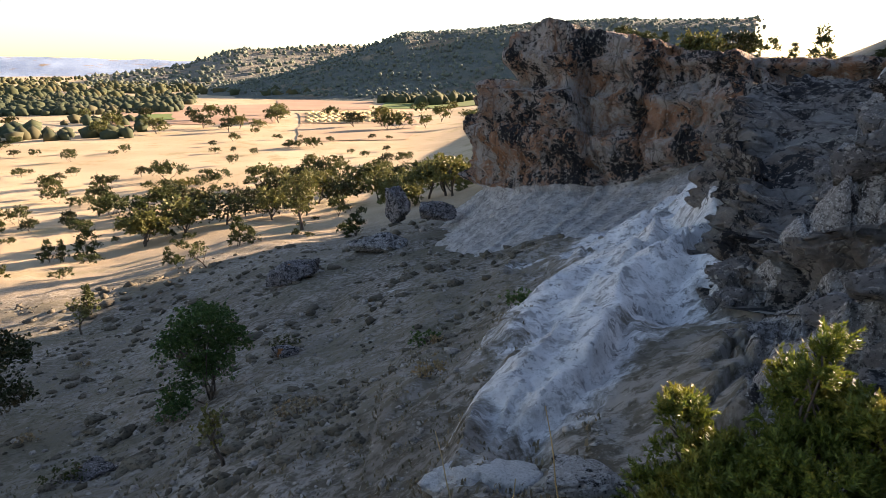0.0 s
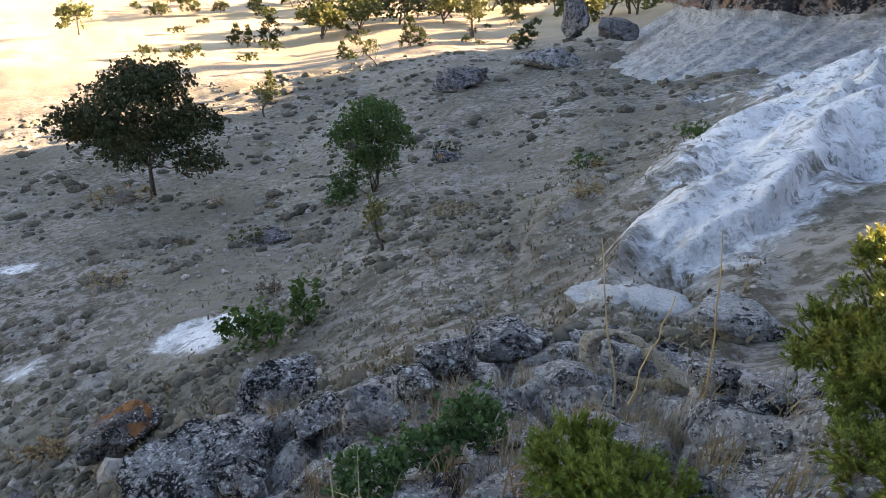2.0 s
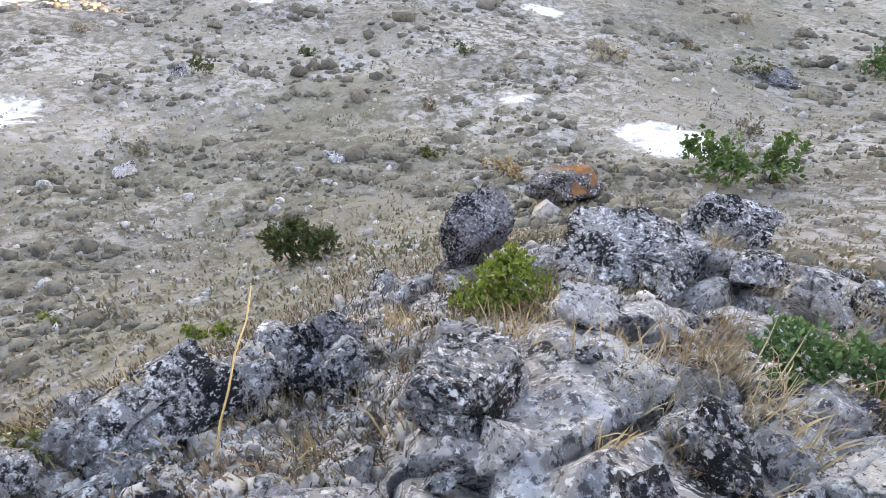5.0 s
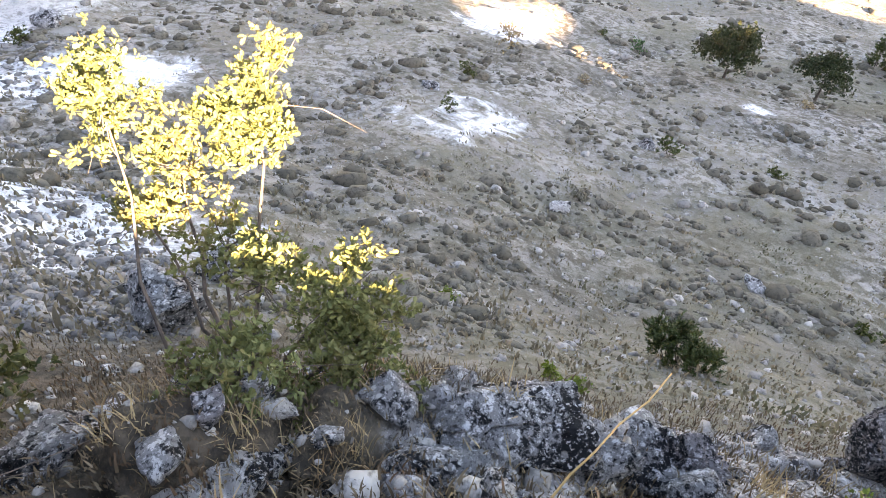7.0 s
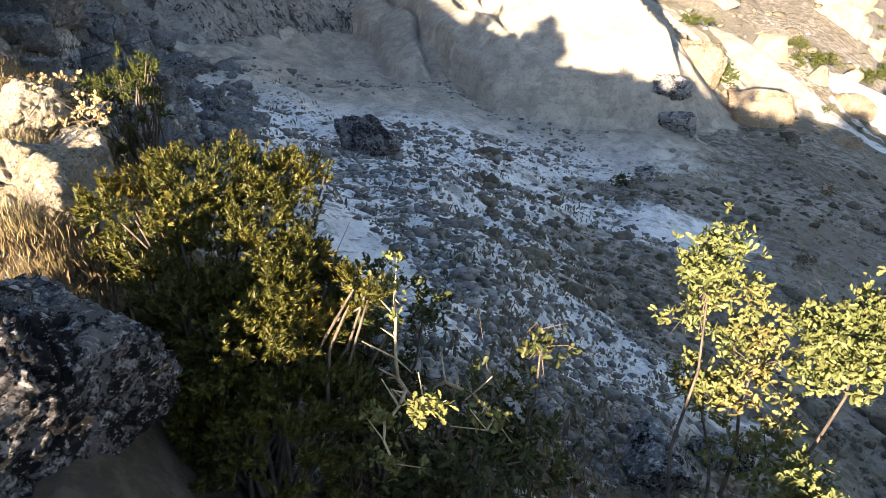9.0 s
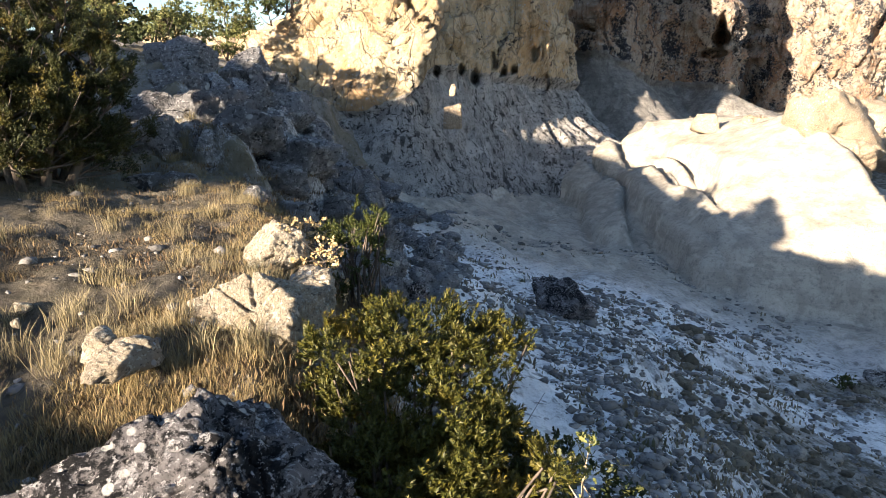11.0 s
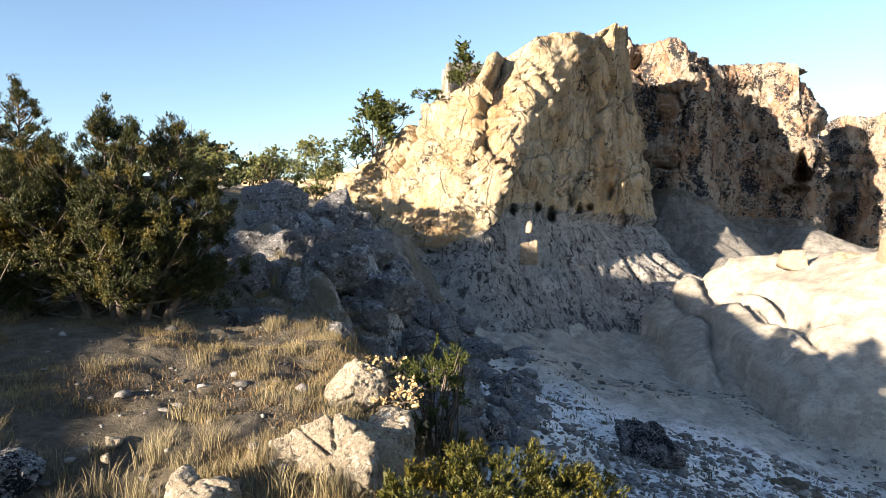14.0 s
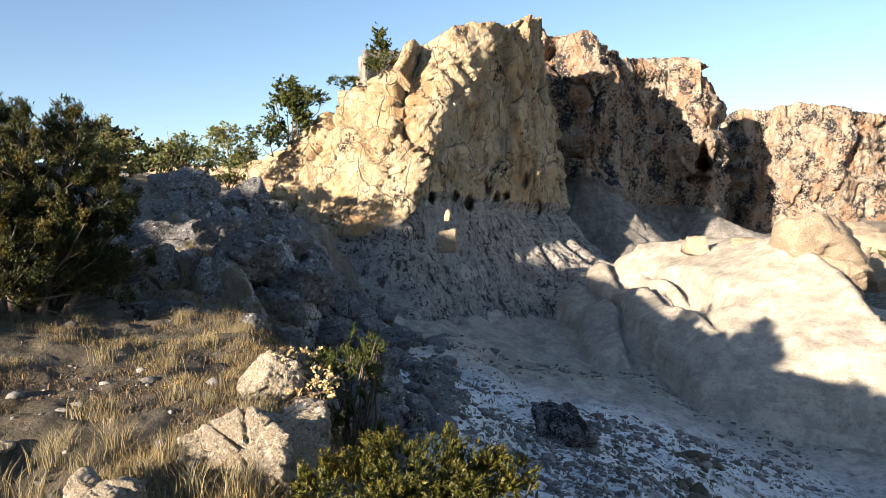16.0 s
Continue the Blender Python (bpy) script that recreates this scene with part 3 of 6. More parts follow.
MAT_JUNIPER_FRESH = leaf_mat("fresh_juniper", (0.08, 0.13, 0.02), (0.15, 0.19, 0.03), None, 0.25)
# dark needles and gold patches put the tree's shade and lit sprays into colour
MAT_JUNIPER_TREE = leaf_mat("tree_juniper", (0.014, 0.022, 0.008), (0.045, 0.05, 0.013), (0.13, 0.105, 0.022), 0.08, scale=2.4)
MAT_STRAW = leaf_mat("straw", (0.36, 0.28, 0.15), (0.5, 0.4, 0.24), None, 0.25, 0.8)
MAT_DRY = leaf_mat("dry_grass", (0.20, 0.165, 0.11), (0.34, 0.29, 0.2), (0.17, 0.115, 0.07), 0.2, 0.9, 2.0)
MAT_GOLD = leaf_mat("golden_grass", (0.15, 0.13, 0.08), (0.29, 0.255, 0.16), (0.12, 0.095, 0.06), 0.2, 0.9, 2.0)
# brighter copy of the juniper needles, with sunlight put into the colour
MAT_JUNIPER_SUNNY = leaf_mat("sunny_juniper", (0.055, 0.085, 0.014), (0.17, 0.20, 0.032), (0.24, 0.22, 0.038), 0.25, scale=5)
MAT_TUSSOCK = leaf_mat("dry_tussock", (0.10, 0.088, 0.062), (0.24, 0.21, 0.155), (0.085, 0.09, 0.055), 0.2, 0.9, 0.5)
MAT_LITTER = leaf_mat("dead_grass", (0.06, 0.048, 0.034), (0.17, 0.135, 0.09), (0.10, 0.06, 0.035), 0.1, 0.9, 3.0)
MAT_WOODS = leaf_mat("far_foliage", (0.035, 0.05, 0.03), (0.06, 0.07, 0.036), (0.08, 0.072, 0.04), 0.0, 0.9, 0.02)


def bark_mat():
    m = Nodes("bark")
    col = m.mix(m.ramp(m.noise(14, 6, 0.7, stretch=(1, 1, 0.2)), 0.4, 0.6), (0.13, 0.105, 0.085), (0.06, 0.05, 0.042))
    return m.done(col, 0.95, m.noise(30, 5, 0.7, stretch=(1, 1, 0.2)), 0.8, 0.02)


def stone_mat(name, a, b):
    m = Nodes(name)
    col = m.mix(m.island(), a, b)
    col = m.mix(m.ramp(m.noise(12, 5, 0.7), 0.45, 0.65), col, tuple(c * 0.6 for c in a))
    return m.done(col, 0.95, m.noise(30, 5, 0.7), 0.6, 0.02)


# foliage made paler and bluer, so the haze is in its colour
MAT_HAZY_WOODS = leaf_mat("hazy_hill_foliage", (0.10, 0.125, 0.11), (0.125, 0.145, 0.115), None, 0.0, 0.9, 0.02)
MAT_BARK = bark_mat()
MAT_STONE = stone_mat("pale_stone", (0.20, 0.185, 0.165), (0.38, 0.355, 0.32))
MAT_STONE_DARK = stone_mat("dark_stone", (0.10, 0.095, 0.09), (0.30, 0.285, 0.27))
MAT_CUSHION = stone_mat("cushion", (0.075, 0.066, 0.048), (0.16, 0.142, 0.11))
MAT_PALE_BARK = stone_mat("pale_bark", (0.42, 0.33, 0.2), (0.5, 0.4, 0.26))


# ---- mesh helpers ----
def mesh_object(name, verts, faces, mat, parent=None, label="", flat=False, attrs=None):
    """One mesh object from arrays: faces is an n x 3 or n x 4 array, or a list of such arrays."""
    groups = faces if isinstance(faces, list) else [faces]
    me = bpy.data.meshes.new(name)
    verts = np.asarray(verts, np.float32)
    me.vertices.add(len(verts))
    me.vertices.foreach_set("co", verts.ravel())
    loops = np.concatenate([np.asarray(g).ravel() for g in groups]).astype(np.int32)
    sizes = np.concatenate([np.full(len(g), np.asarray(g).shape[1]) for g in groups])
    starts = np.concatenate([[0], np.cumsum(sizes)[:-1]]).astype(np.int32)
    me.loops.add(len(loops))
    me.loops.foreach_set("vertex_index", loops)
    me.polygons.add(len(sizes))
    me.polygons.foreach_set("loop_start", starts)
    me.update(calc_edges=True)
    if not flat:
        me.polygons.foreach_set("use_smooth", np.ones(len(sizes), bool))
    for key, values in (attrs or {}).items():
        me.attributes.new(key, "FLOAT", "POINT").data.foreach_set("value", np.asarray(values, np.float32))
    me.materials.append(mat)
    ob = new(name, me)
    ob.parent = parent
    if label:
        tagged(ob, label)
    return ob


def grid_faces(rows, cols, wrap=False):
    a = np.arange(rows * cols).reshape(rows, cols)
    if wrap:
        a = np.concatenate([a, a[:, :1]], 1)
    return np.stack([a[:-1, :-1], a[:-1, 1:], a[1:, 1:], a[1:, :-1]], -1).reshape(-1, 4)


_ball = {}


def ball(level):
    """Unit icosphere as arrays."""
    if level not in _ball:
        bm = bmesh.new()
        bmesh.ops.create_icosphere(bm, subdivisions=level, radius=1)
        bm.verts.ensure_lookup_table()
        _ball[level] = (np.array([v.co[:] for v in bm.verts]), np.array([[v.index for v in f.verts] for f in bm.faces]))
        bm.free()
    return _ball[level]


def empty(name, m, label, category, group=""):
    ob = new(name)
    ob.empty_display_size = 0.1
    ob.matrix_basis = m
    return tagged(ob, label, category, group)


# ---- the ground ----
def build_ground():
    bearings = np.radians(np.concatenate([np.arange(-40, 200, 0.36), np.arange(200, 320, 1.2)]))
    radii = np.concatenate([[0.05, 0.4, 0.8], np.geomspace(1.1, 60, 420), np.geomspace(62, 4900, 110)])
    R, B = np.meshgrid(radii, bearings, indexing="ij")
    x, y = (-R * np.sin(B)).ravel(), (R * np.cos(B) - 0.3).ravel()
    z = ground(x, y)
    r = R.ravel()
    b = np.degrees(B.ravel())
    ledge = (1 - smooth(ledge_reach(b) - 0.3, ledge_reach(b) + 1.4, r)) * smooth(-60, -20, b) * (1 - smooth(170, 179, b))
    bowl = np.exp(-(((b - 158) / 20) ** 2)) * smooth(4, 7, r) * (1 - smooth(40, 60, r)) * 0.95 * (1 - smooth(172, 182, b))
    spur = smooth(-0.5, 0.1, spur_height(x, y, np.stack([x, y, 0 * x], 1)) - (z - EYE)) * (r < 60)
    # litter marks dark soil by ledge and path, darkened for shade as well
    attrs = {"tuff": np.clip(bare_mask(x, y) + bowl + spur, 0, 1), "rock": np.maximum(ledge * (1 - 0.8 * smooth(100, 125, b)), 0.85 * np.maximum(1 - smooth(-28, -21, b), smooth(310, 316, b)) * smooth(2.6, 4.5, r) * (1 - smooth(20, 26, r))) + 0.7 * smooth(170, 174, b) * (1 - smooth(187, 192, b)) * smooth(6.5, 9, r) * (1 - smooth(23, 27, r)), "litter": smooth(95, 125, b) * (1 - 0.3 * smooth(172, 178, b)) * (1 - smooth(225, 240, b)) * (1 - smooth(3.2 + 2.5 * smooth(172, 180, b), 5.0 + 3.0 * smooth(172, 180, b), r)), "cream": smooth(17, 23, r) * smooth(116, 126, b), "valley": smooth(45, 90, r) * (1 - smooth(96, 116, b))}
    ob = mesh_object("ground", np.stack([x, y, z], 1), grid_faces(len(radii), len(bearings), True), MAT_GROUND, attrs=attrs)
    return tagged(ob, "dry stony hillside with sparse grass running down to a farmed valley", "ground", kind="structure")


build_ground()


# ---- cliffs ----
def spline(points, step):
    """Rows of numbers along a smooth line through the given rows, one every step metres of plan."""
    p = np.array(points, float)
    ext = np.vstack([2 * p[0] - p[1], p, 2 * p[-1] - p[-2]])
    out = []
    for i in range(len(p) - 1):
        a, b, c, d = ext[i:i + 4]
        t = np.linspace(0, 1, 40, endpoint=False)[:, None]
        out.append(0.5 * (2 * b + (c - a) * t + (2 * a - 5 * b + 4 * c - d) * t ** 2 + (3 * b - a - 3 * c + d) * t ** 3))
    q = np.vstack(out + [p[-1:]])
    s = np.concatenate([[0], np.cumsum(np.hypot(*np.diff(q[:, :2], axis=0).T))])
    n = int(s[-1] / step)
    return np.stack([np.interp(np.linspace(0, s[-1], n), s, q[:, k]) for k in range(q.shape[1])], 1)


def cliff(name, line, mat, label, seed, step=0.13, back=18.0, rise=0.06, block=2.2, jag=0.9, holes=(), overhang=0.0, ledges=0.4, grit=1.0, facets=1.0, flutes=0.6):
    """A rock wall along a plan line walked with the rock on its left. Rows of the line: x, y, toe height, foot of the wall, top,
    reach of the tuff apron in front of the wall; heights from the eye."""
    rows = spline([(*r, 0, 0)[:8] for r in line], step)
    n = len(rows)
    shift = rows[:, 6:8]
    tangent = np.gradient(rows[:, :2], axis=0)
    k = max(3, int(1.5 / step))
    kernel = np.ones(k) / k
    tangent = np.stack([np.convolve(np.pad(tangent[:, i], k, mode="edge"), kernel, "same")[k:-k] for i in (0, 1)], 1)
    tangent /= np.linalg.norm(tangent, axis=1)[:, None] + 1e-9
    out = np.stack([tangent[:, 1], -tangent[:, 0]], 1)
    height = np.median(rows[:, 4] - rows[:, 3])
    na, nw, nc = int(np.max(rows[:, 5]) / step * 0.9) + 8, int(height / step) + 10, 46
    toe = ground(rows[:, 0] + out[:, 0] * rows[:, 5] * 1.12, rows[:, 1] + out[:, 1] * rows[:, 5] * 1.12) - EYE - 0.5
    toe = np.minimum(toe, rows[:, 3] - 0.4)
    sa = np.linspace(-0.12, 1, na)
    sw = np.linspace(0, 1, nw)[1:]
    sc = np.linspace(0, 1, nc)[1:] ** 2
    u = np.arange(n) * step
    crest = rows[:, 4] + jag * fbm(np.stack([u * 0.16, u * 0, u * 0 + seed], 1), 5, seed, 0.6)
    off, hgt, tuff = [], [], []
    up = np.concatenate([np.zeros(na), sw, np.ones(nc - 1)])
    for s in sa:
        off.append(rows[:, 5] * (1 - s))
        hgt.append(toe + (rows[:, 3] - toe) * ((s + 0.12) / 1.12) ** 1.4)
        tuff.append(np.full(n, 1.0))
    for s in sw:
        off.append(0.4 * float(smooth(0.0, 0.05, s)) + overhang * math.sin(s * math.pi * 0.55) - 0.10 * height * s)
        hgt.append(rows[:, 3] + (crest - rows[:, 3]) * s)
        tuff.append(np.full(n, max(0.0, 0.9 - 9.0 * s)))
    lip = np.asarray(off[-1]) + np.zeros(n)
    for s in sc:
        off.append(lip - back * s)
        hgt.append(crest + rise * back * s - 0.5 * np.minimum(1, s * 12) * 0.4)
        tuff.append(np.full(n, 0.05))
    off = np.array([o + np.zeros(n) for o in off])
    hgt, tuff = np.array(hgt), np.array(tuff)
    m = len(off)
    P = np.stack([rows[None, :, 0] + out[None, :, 0] * off + up[:, None] * shift[None, :, 0], rows[None, :, 1] + out[None, :, 1] * off + up[:, None] * shift[None, :, 1], hgt + EYE], -1).reshape(-1, 3)
    N = np.stack([np.broadcast_to(out[:, 0], (m, n)), np.broadcast_to(out[:, 1], (m, n)), np.full((m, n), 0.25)], -1).reshape(-1, 3)
    hard = np.concatenate([np.zeros(na), smooth(-0.02, 0.18, sw), 1 - 0.75 * smooth(0.0, 0.02, sc)])
    hard = np.repeat(hard, n)
    warp = P + 0.5 * np.stack([fbm(P * 0.5 + 9 * i, 2, seed + i) for i in range(3)], 1)
    d1, gap, val, tilt = cells(warp / np.array((block, block, block * 1.9)), seed)
    d1b, gapb, valb, tiltb = cells(warp / np.array((block, block, block * 0.8)) * 2.6, seed + 50)
    d1c, gapc, valc, tiltc = cells(warp / block * 6.5, seed + 70)
    strata = fbm(np.stack([P[:, 0] * 0.03, P[:, 1] * 0.03, P[:, 2] * 0.9], 1), 3, seed + 5)
    push = hard * (facets * (0.4 * (val - 0.5) * block + 0.7 * tilt * block) - 0.9 * (1 - smooth(0, 0.045, gap)) * (val > 0.3) + grit * (0.36 * (valb - 0.5) + 0.5 * tiltb)
                   - 0.4 * (1 - smooth(0, 0.05, gapb)) * (valb > 0.5) + grit * (0.2 * (valc - 0.5) + 0.22 * tiltc) - 0.12 * (1 - smooth(0, 0.08, gapc)) * (valc > 0.6) + ledges * strata)
    push += hard * (0.55 * facets * fbm(P * 0.22, 3, seed + 7) + 0.24 * grit * fbm(P * 1.7, 5, seed + 8, 0.66) - 0.25 * smooth(0.35, 0.75, fbm(P * np.array((1.1, 1.1, 0.5)), 4, seed + 14, 0.55, True)))
    uu = np.tile(u, m)
    flute = fbm(np.stack([uu * 0.8, 0 * uu + seed, np.repeat(np.arange(m), n) * 0.006], 1), 3, seed + 3, 0.55, True)
    push += (1 - hard) * (flutes * flute + flutes * fbm(P * 0.25, 3, seed + 9) + 0.32 * fbm(P * 1.3, 5, seed + 10, 0.65))
    grid = push.reshape(m, n)
    last = na + len(sw) - 1
    rim = na + int(0.93 * len(sw))
    grid[rim:last + 1] = 0.35 * grid[rim:last + 1] + 0.65 * grid[rim][None]
    grid[last + 1:] = grid[last][None] * (1 - smooth(0.0, 0.3, sc))[:, None]
    P = P + N * grid.reshape(-1)[:, None]
    P[:, 2] += np.repeat(np.concatenate([np.zeros(last + 1), smooth(0.0, 0.02, sc)]), n) * 0.35 * fbm(P * 0.9, 4, seed + 12, 0.6)
    for hx, hy, hz, rx, rz, deep in holes:
        away = math.hypot(hx, hy)
        across = ((P[:, 0] - hx) * hy - (P[:, 1] - hy) * hx) / away
        d = across ** 2 / rx ** 2 + (P[:, 2] - hz) ** 2 / rz ** 2 + 9.0 * (np.hypot(P[:, 0] - hx, P[:, 1] - hy) > 9.0)
        P = P + np.array((hx / away, hy / away, 0)) * (deep * (1 - smooth(0.6, 1.0, d)))[:, None]
    ob = mesh_object(name, P, grid_faces(m, n), mat, flat=True, attrs={"tuff": tuff.ravel()})
    return tagged(ob, label, "cliff", kind="structure")


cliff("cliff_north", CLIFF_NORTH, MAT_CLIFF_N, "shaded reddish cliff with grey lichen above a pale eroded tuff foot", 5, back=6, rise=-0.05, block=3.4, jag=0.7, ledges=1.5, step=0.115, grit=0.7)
cliff("cliff_near", CLIFF_NEAR, MAT_CLIFF_DARK, "low dark outcrop crusted with black lichen beside the tuff gully", 65, step=0.1, back=5, rise=0.05, block=1.6, jag=0.8)
PITS = ((-6.2, -33.1, 2.23, 0.16, 0.28, 0.8), (-7.74, -34.5, 2.28, 0.16, 0.28, 0.8), (-8.62, -35.3, 1.86, 0.25, 0.42, 1), (-10.74, -37.2, 2.12, 0.2, 0.22, 1), (-11.52, -37.9, 2.27, 0.2, 0.22, 1), (-13.22, -39.4, 3.12, 0.26, 0.42, 0.8), (-14.17, -40.3, 1.49, 0.35, 0.6, 0.6), (-10.0, -36.6, 2.74, 0.14, 0.6, 0.5))
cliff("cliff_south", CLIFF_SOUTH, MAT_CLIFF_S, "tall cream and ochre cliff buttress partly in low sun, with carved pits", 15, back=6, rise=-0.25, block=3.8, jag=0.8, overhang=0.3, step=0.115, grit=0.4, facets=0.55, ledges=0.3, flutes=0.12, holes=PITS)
cliff("cliff_back", CLIFF_BACK, MAT_CLIFF_B, "ochre cliff in shade with a small dark cave mouth", 25, back=2.5, rise=-0.1, flutes=0.25, block=3.2, jag=1.0, grit=0.6, facets=0.8, ledges=0.7, holes=((-37.3, -58, 5.14, 0.85, 0.9, 4.0), (-37.3, -58, 5.74, 0.5, 1.5, 4.0), (-36.7, -58, 3.74, 1.3, 0.5, 2.5)))
# rock colours kept dark to stand in for shade over most of this wall
cliff("cliff_far", CLIFF_FAR, MAT_CLIFF_B, "far ochre cliff band with a sunlit rim", 35, step=0.2, back=6, rise=-0.1, block=3.6, grit=0.6, ledges=0.8, flutes=0.25)


# ---- rocks ----
def rock(x, y, z, sx, sy, sz, turn=0, tilt=0, seed=1, mat=None, level=5, label="grey weathered rock crusted with pale and black lichen", name="rock", group="rocks on the ledge", sharp=0.85, parent=None, boxy=0.64):
    v, f = ball(level)
    s = np.array((sx, sy, sz))
    g = np.random.default_rng(seed * 13 + 5)
    # broken faces: the nearest of some random planes bounds the block, with worn edges
    near = []
    for _ in range(10):
        face = g.normal(0, 1, 3)
        face /= np.linalg.norm(face)
        near.append(g.uniform(0.66, 1.02) / np.maximum(v @ face, 0.12))
    near.append(1.12 / np.maximum(np.abs(v).max(1), 0.3))
    hold = 16.0 if boxy > 0.7 else 26.0
    r = -np.log(np.exp(-hold * np.array(near)).sum(0)) / hold
    q = v * (r / np.max(r) * 1.3)[:, None]
    p = q * s + seed * 7.7
    m = max(sx, sy, sz)
    d1, gap, val, tl = cells(p / m * 1.3, seed)
    d1b, gapb, valb, tlb = cells(p / m * np.array((3.0, 3.0, 4.4)), seed + 5)
    push = sharp * (0.10 * (val - 0.5) + 0.16 * tl - 0.24 * (1 - smooth(0, 0.05, gap)) * (val > 0.35) + 0.07 * (valb - 0.5) + 0.12 * tlb - 0.1 * (1 - smooth(0, 0.05, gapb)) * (valb > 0.4))
    push += 0.05 * fbm(p / m * 1.1, 3, seed) + 0.05 * fbm(p / m * 5, 5, seed + 2, 0.65) - 0.07 * smooth(0.45, 0.85, fbm(p / m * 3.4, 4, seed + 3, 0.55, True))
    if level > 4:
        d1c, gapc, valc, tlc = cells(p / m * 9.0, seed + 9)
        push += sharp * (0.035 * (valc - 0.5) + 0.07 * tlc) - 0.05 * (1 - smooth(0.1, 0.3, d1c)) * (valc > 0.7)
    w = q * s * (1 + push)[:, None]
    ob = mesh_object(name, w, f, mat or MAT_ROCK, parent)
    ob.matrix_basis = pose(x, y, z, tilt, tilt * 0.5, turn)
    return tagged(ob, label, "rock", group)


# ---- plants ----
def tubes(segments, sides=6):
    """Tapered branches: rows of p0, p1, r0, r1."""
    V, F = [], []
    ang = np.linspace(0, 2 * math.pi, sides, endpoint=False)
    for i, (a, b, ra, rb) in enumerate(segments):
        d = b - a
        d = d / (np.linalg.norm(d) + 1e-9)
        u = np.cross(d, (0.3, 0.5, 0.8))
        u /= np.linalg.norm(u) + 1e-9
        w = np.cross(d, u)
        ring = np.cos(ang)[:, None] * u + np.sin(ang)[:, None] * w
        V += [a + ring * ra, b + ring * rb]
        k = i * 2 * sides
        j = np.arange(sides)
        F.append(np.stack([k + j, k + (j + 1) % sides, k + sides + (j + 1) % sides, k + sides + j], 1))
    return np.vstack(V), np.vstack(F)


def branching(rng, base, direction, length, radius, depth, spread, up=0.25, kids=3, steps=3, segs=None, tips=None):
    """A limb that wanders and forks; collects segments and the points where leaves grow."""
    p, d, r = np.array(base, float), np.array(direction, float), radius
    for s in range(steps):
        d = d + rng.normal(0, 0.16, 3) + np.array((0, 0, up * 0.25))
        d /= np.linalg.norm(d)
        q = p + d * length / steps
        r2 = r * 0.82
        segs.append((p, q, r, r2))
        p, r = q, r2
        if depth > 0 and s >= steps // 2 - (depth > 1):
            for _ in range(kids if s == steps - 1 else max(1, kids - 1)):
                side = rng.normal(0, 1, 3)
                side[2] = abs(side[2]) * 0.4 + up
                e = d * 0.6 + side / np.linalg.norm(side) * spread
                branching(rng, p, e / np.linalg.norm(e), length * rng.uniform(0.5, 0.75), r * 0.62, depth - 1, spread, up, kids, steps, segs, tips)
        if depth == 0:
            tips.append((p, d))
    return segs, tips


def leaves(rng, centres, outward, n, size, spread, lobed=False, droop=0.3):
    """n leaves round the given points; each is folded along its midrib."""
    twigs = max(1, n // 6)
    k = rng.integers(0, len(centres), twigs)
    twig = centres[k] + rng.normal(0, spread, (twigs, 3))
    aim = outward[k] * 0.6 + rng.normal(0, 0.5, (twigs, 3)) + np.array((0, 0, 0.35))
    aim /= np.linalg.norm(aim, axis=1)[:, None]
    j = rng.integers(0, twigs, n)
    c = twig[j] + rng.normal(0, size * 0.18, (n, 3))
    d = aim[j] * 0.55 + rng.normal(0, 0.6, (n, 3)) + np.array((0, 0, 0.1 - droop * 0.3))
    d /= np.linalg.norm(d, axis=1)[:, None]
    side = np.cross(d, rng.normal(0, 1, (n, 3)))
    side /= np.linalg.norm(side, axis=1)[:, None]
    nor = np.cross(side, d)
    L = size * rng.uniform(0.7, 1.25, n)[:, None]
    if not lobed:
        P = np.stack([c, c + d * L * 0.5 + side * L * 0.32 + nor * L * 0.10, c + d * L, c + d * L * 0.5 - side * L * 0.32 + nor * L * 0.10], 1)
        base = np.arange(n)[:, None] * 4
        F = np.concatenate([base + np.array((0, 1, 2)), base + np.array((0, 2, 3))])
        return P.reshape(-1, 3), F
    pts = [c, c + d * L * 0.55 - nor * L * 0.03, c + d * L]
    for s in (1, -1):
        for along, wide in ((0.22, 0.15), (0.36, 0.10), (0.52, 0.27), (0.66, 0.16), (0.82, 0.22)):
            pts.append(c + d * L * along + s * side * L * wide + nor * L * 0.12 * wide / 0.3)
    P = np.stack(pts, 1)
    base = np.arange(n)[:, None] * 13
    F = [base + np.array(t) for t in ((0, 3, 1), (3, 4, 1), (4, 5, 1), (5, 6, 1), (6, 7, 1), (7, 2, 1), (0, 1, 8), (8, 1, 9), (9, 1, 10), (10, 1, 11), (11, 1, 12), (12, 1, 2))]
    return P.reshape(-1, 3), np.concatenate(F)


def sprays(rng, centres, outward, n, length, spread, needles=16, wide=0.16):
    """Juniper sprays: short shoots set round with needles."""
    k = rng.integers(0, len(centres), n)
    c = centres[k] + rng.normal(0, spread, (n, 3))
    d = outward[k] * 0.8 + rng.normal(0, 0.45, (n, 3)) + np.array((0, 0, 0.45))
    d /= np.linalg.norm(d, axis=1)[:, None]
    L = length * rng.uniform(0.6, 1.3, n)
    u = np.cross(d, np.array((0.31, 0.77, 0.2)))
    u /= np.linalg.norm(u, axis=1)[:, None]
    w = np.cross(d, u)
    out = []
    for j in range(needles):
        a = rng.uniform(0, 6.28, n)[:, None]
        ring = np.cos(a) * u + np.sin(a) * w
        tang = -np.sin(a) * u + np.cos(a) * w
        s = rng.uniform(0, 1, n)[:, None]
        b = c + d * (L[:, None] * s)
        ln = L[:, None] * (0.55 - 0.25 * s)
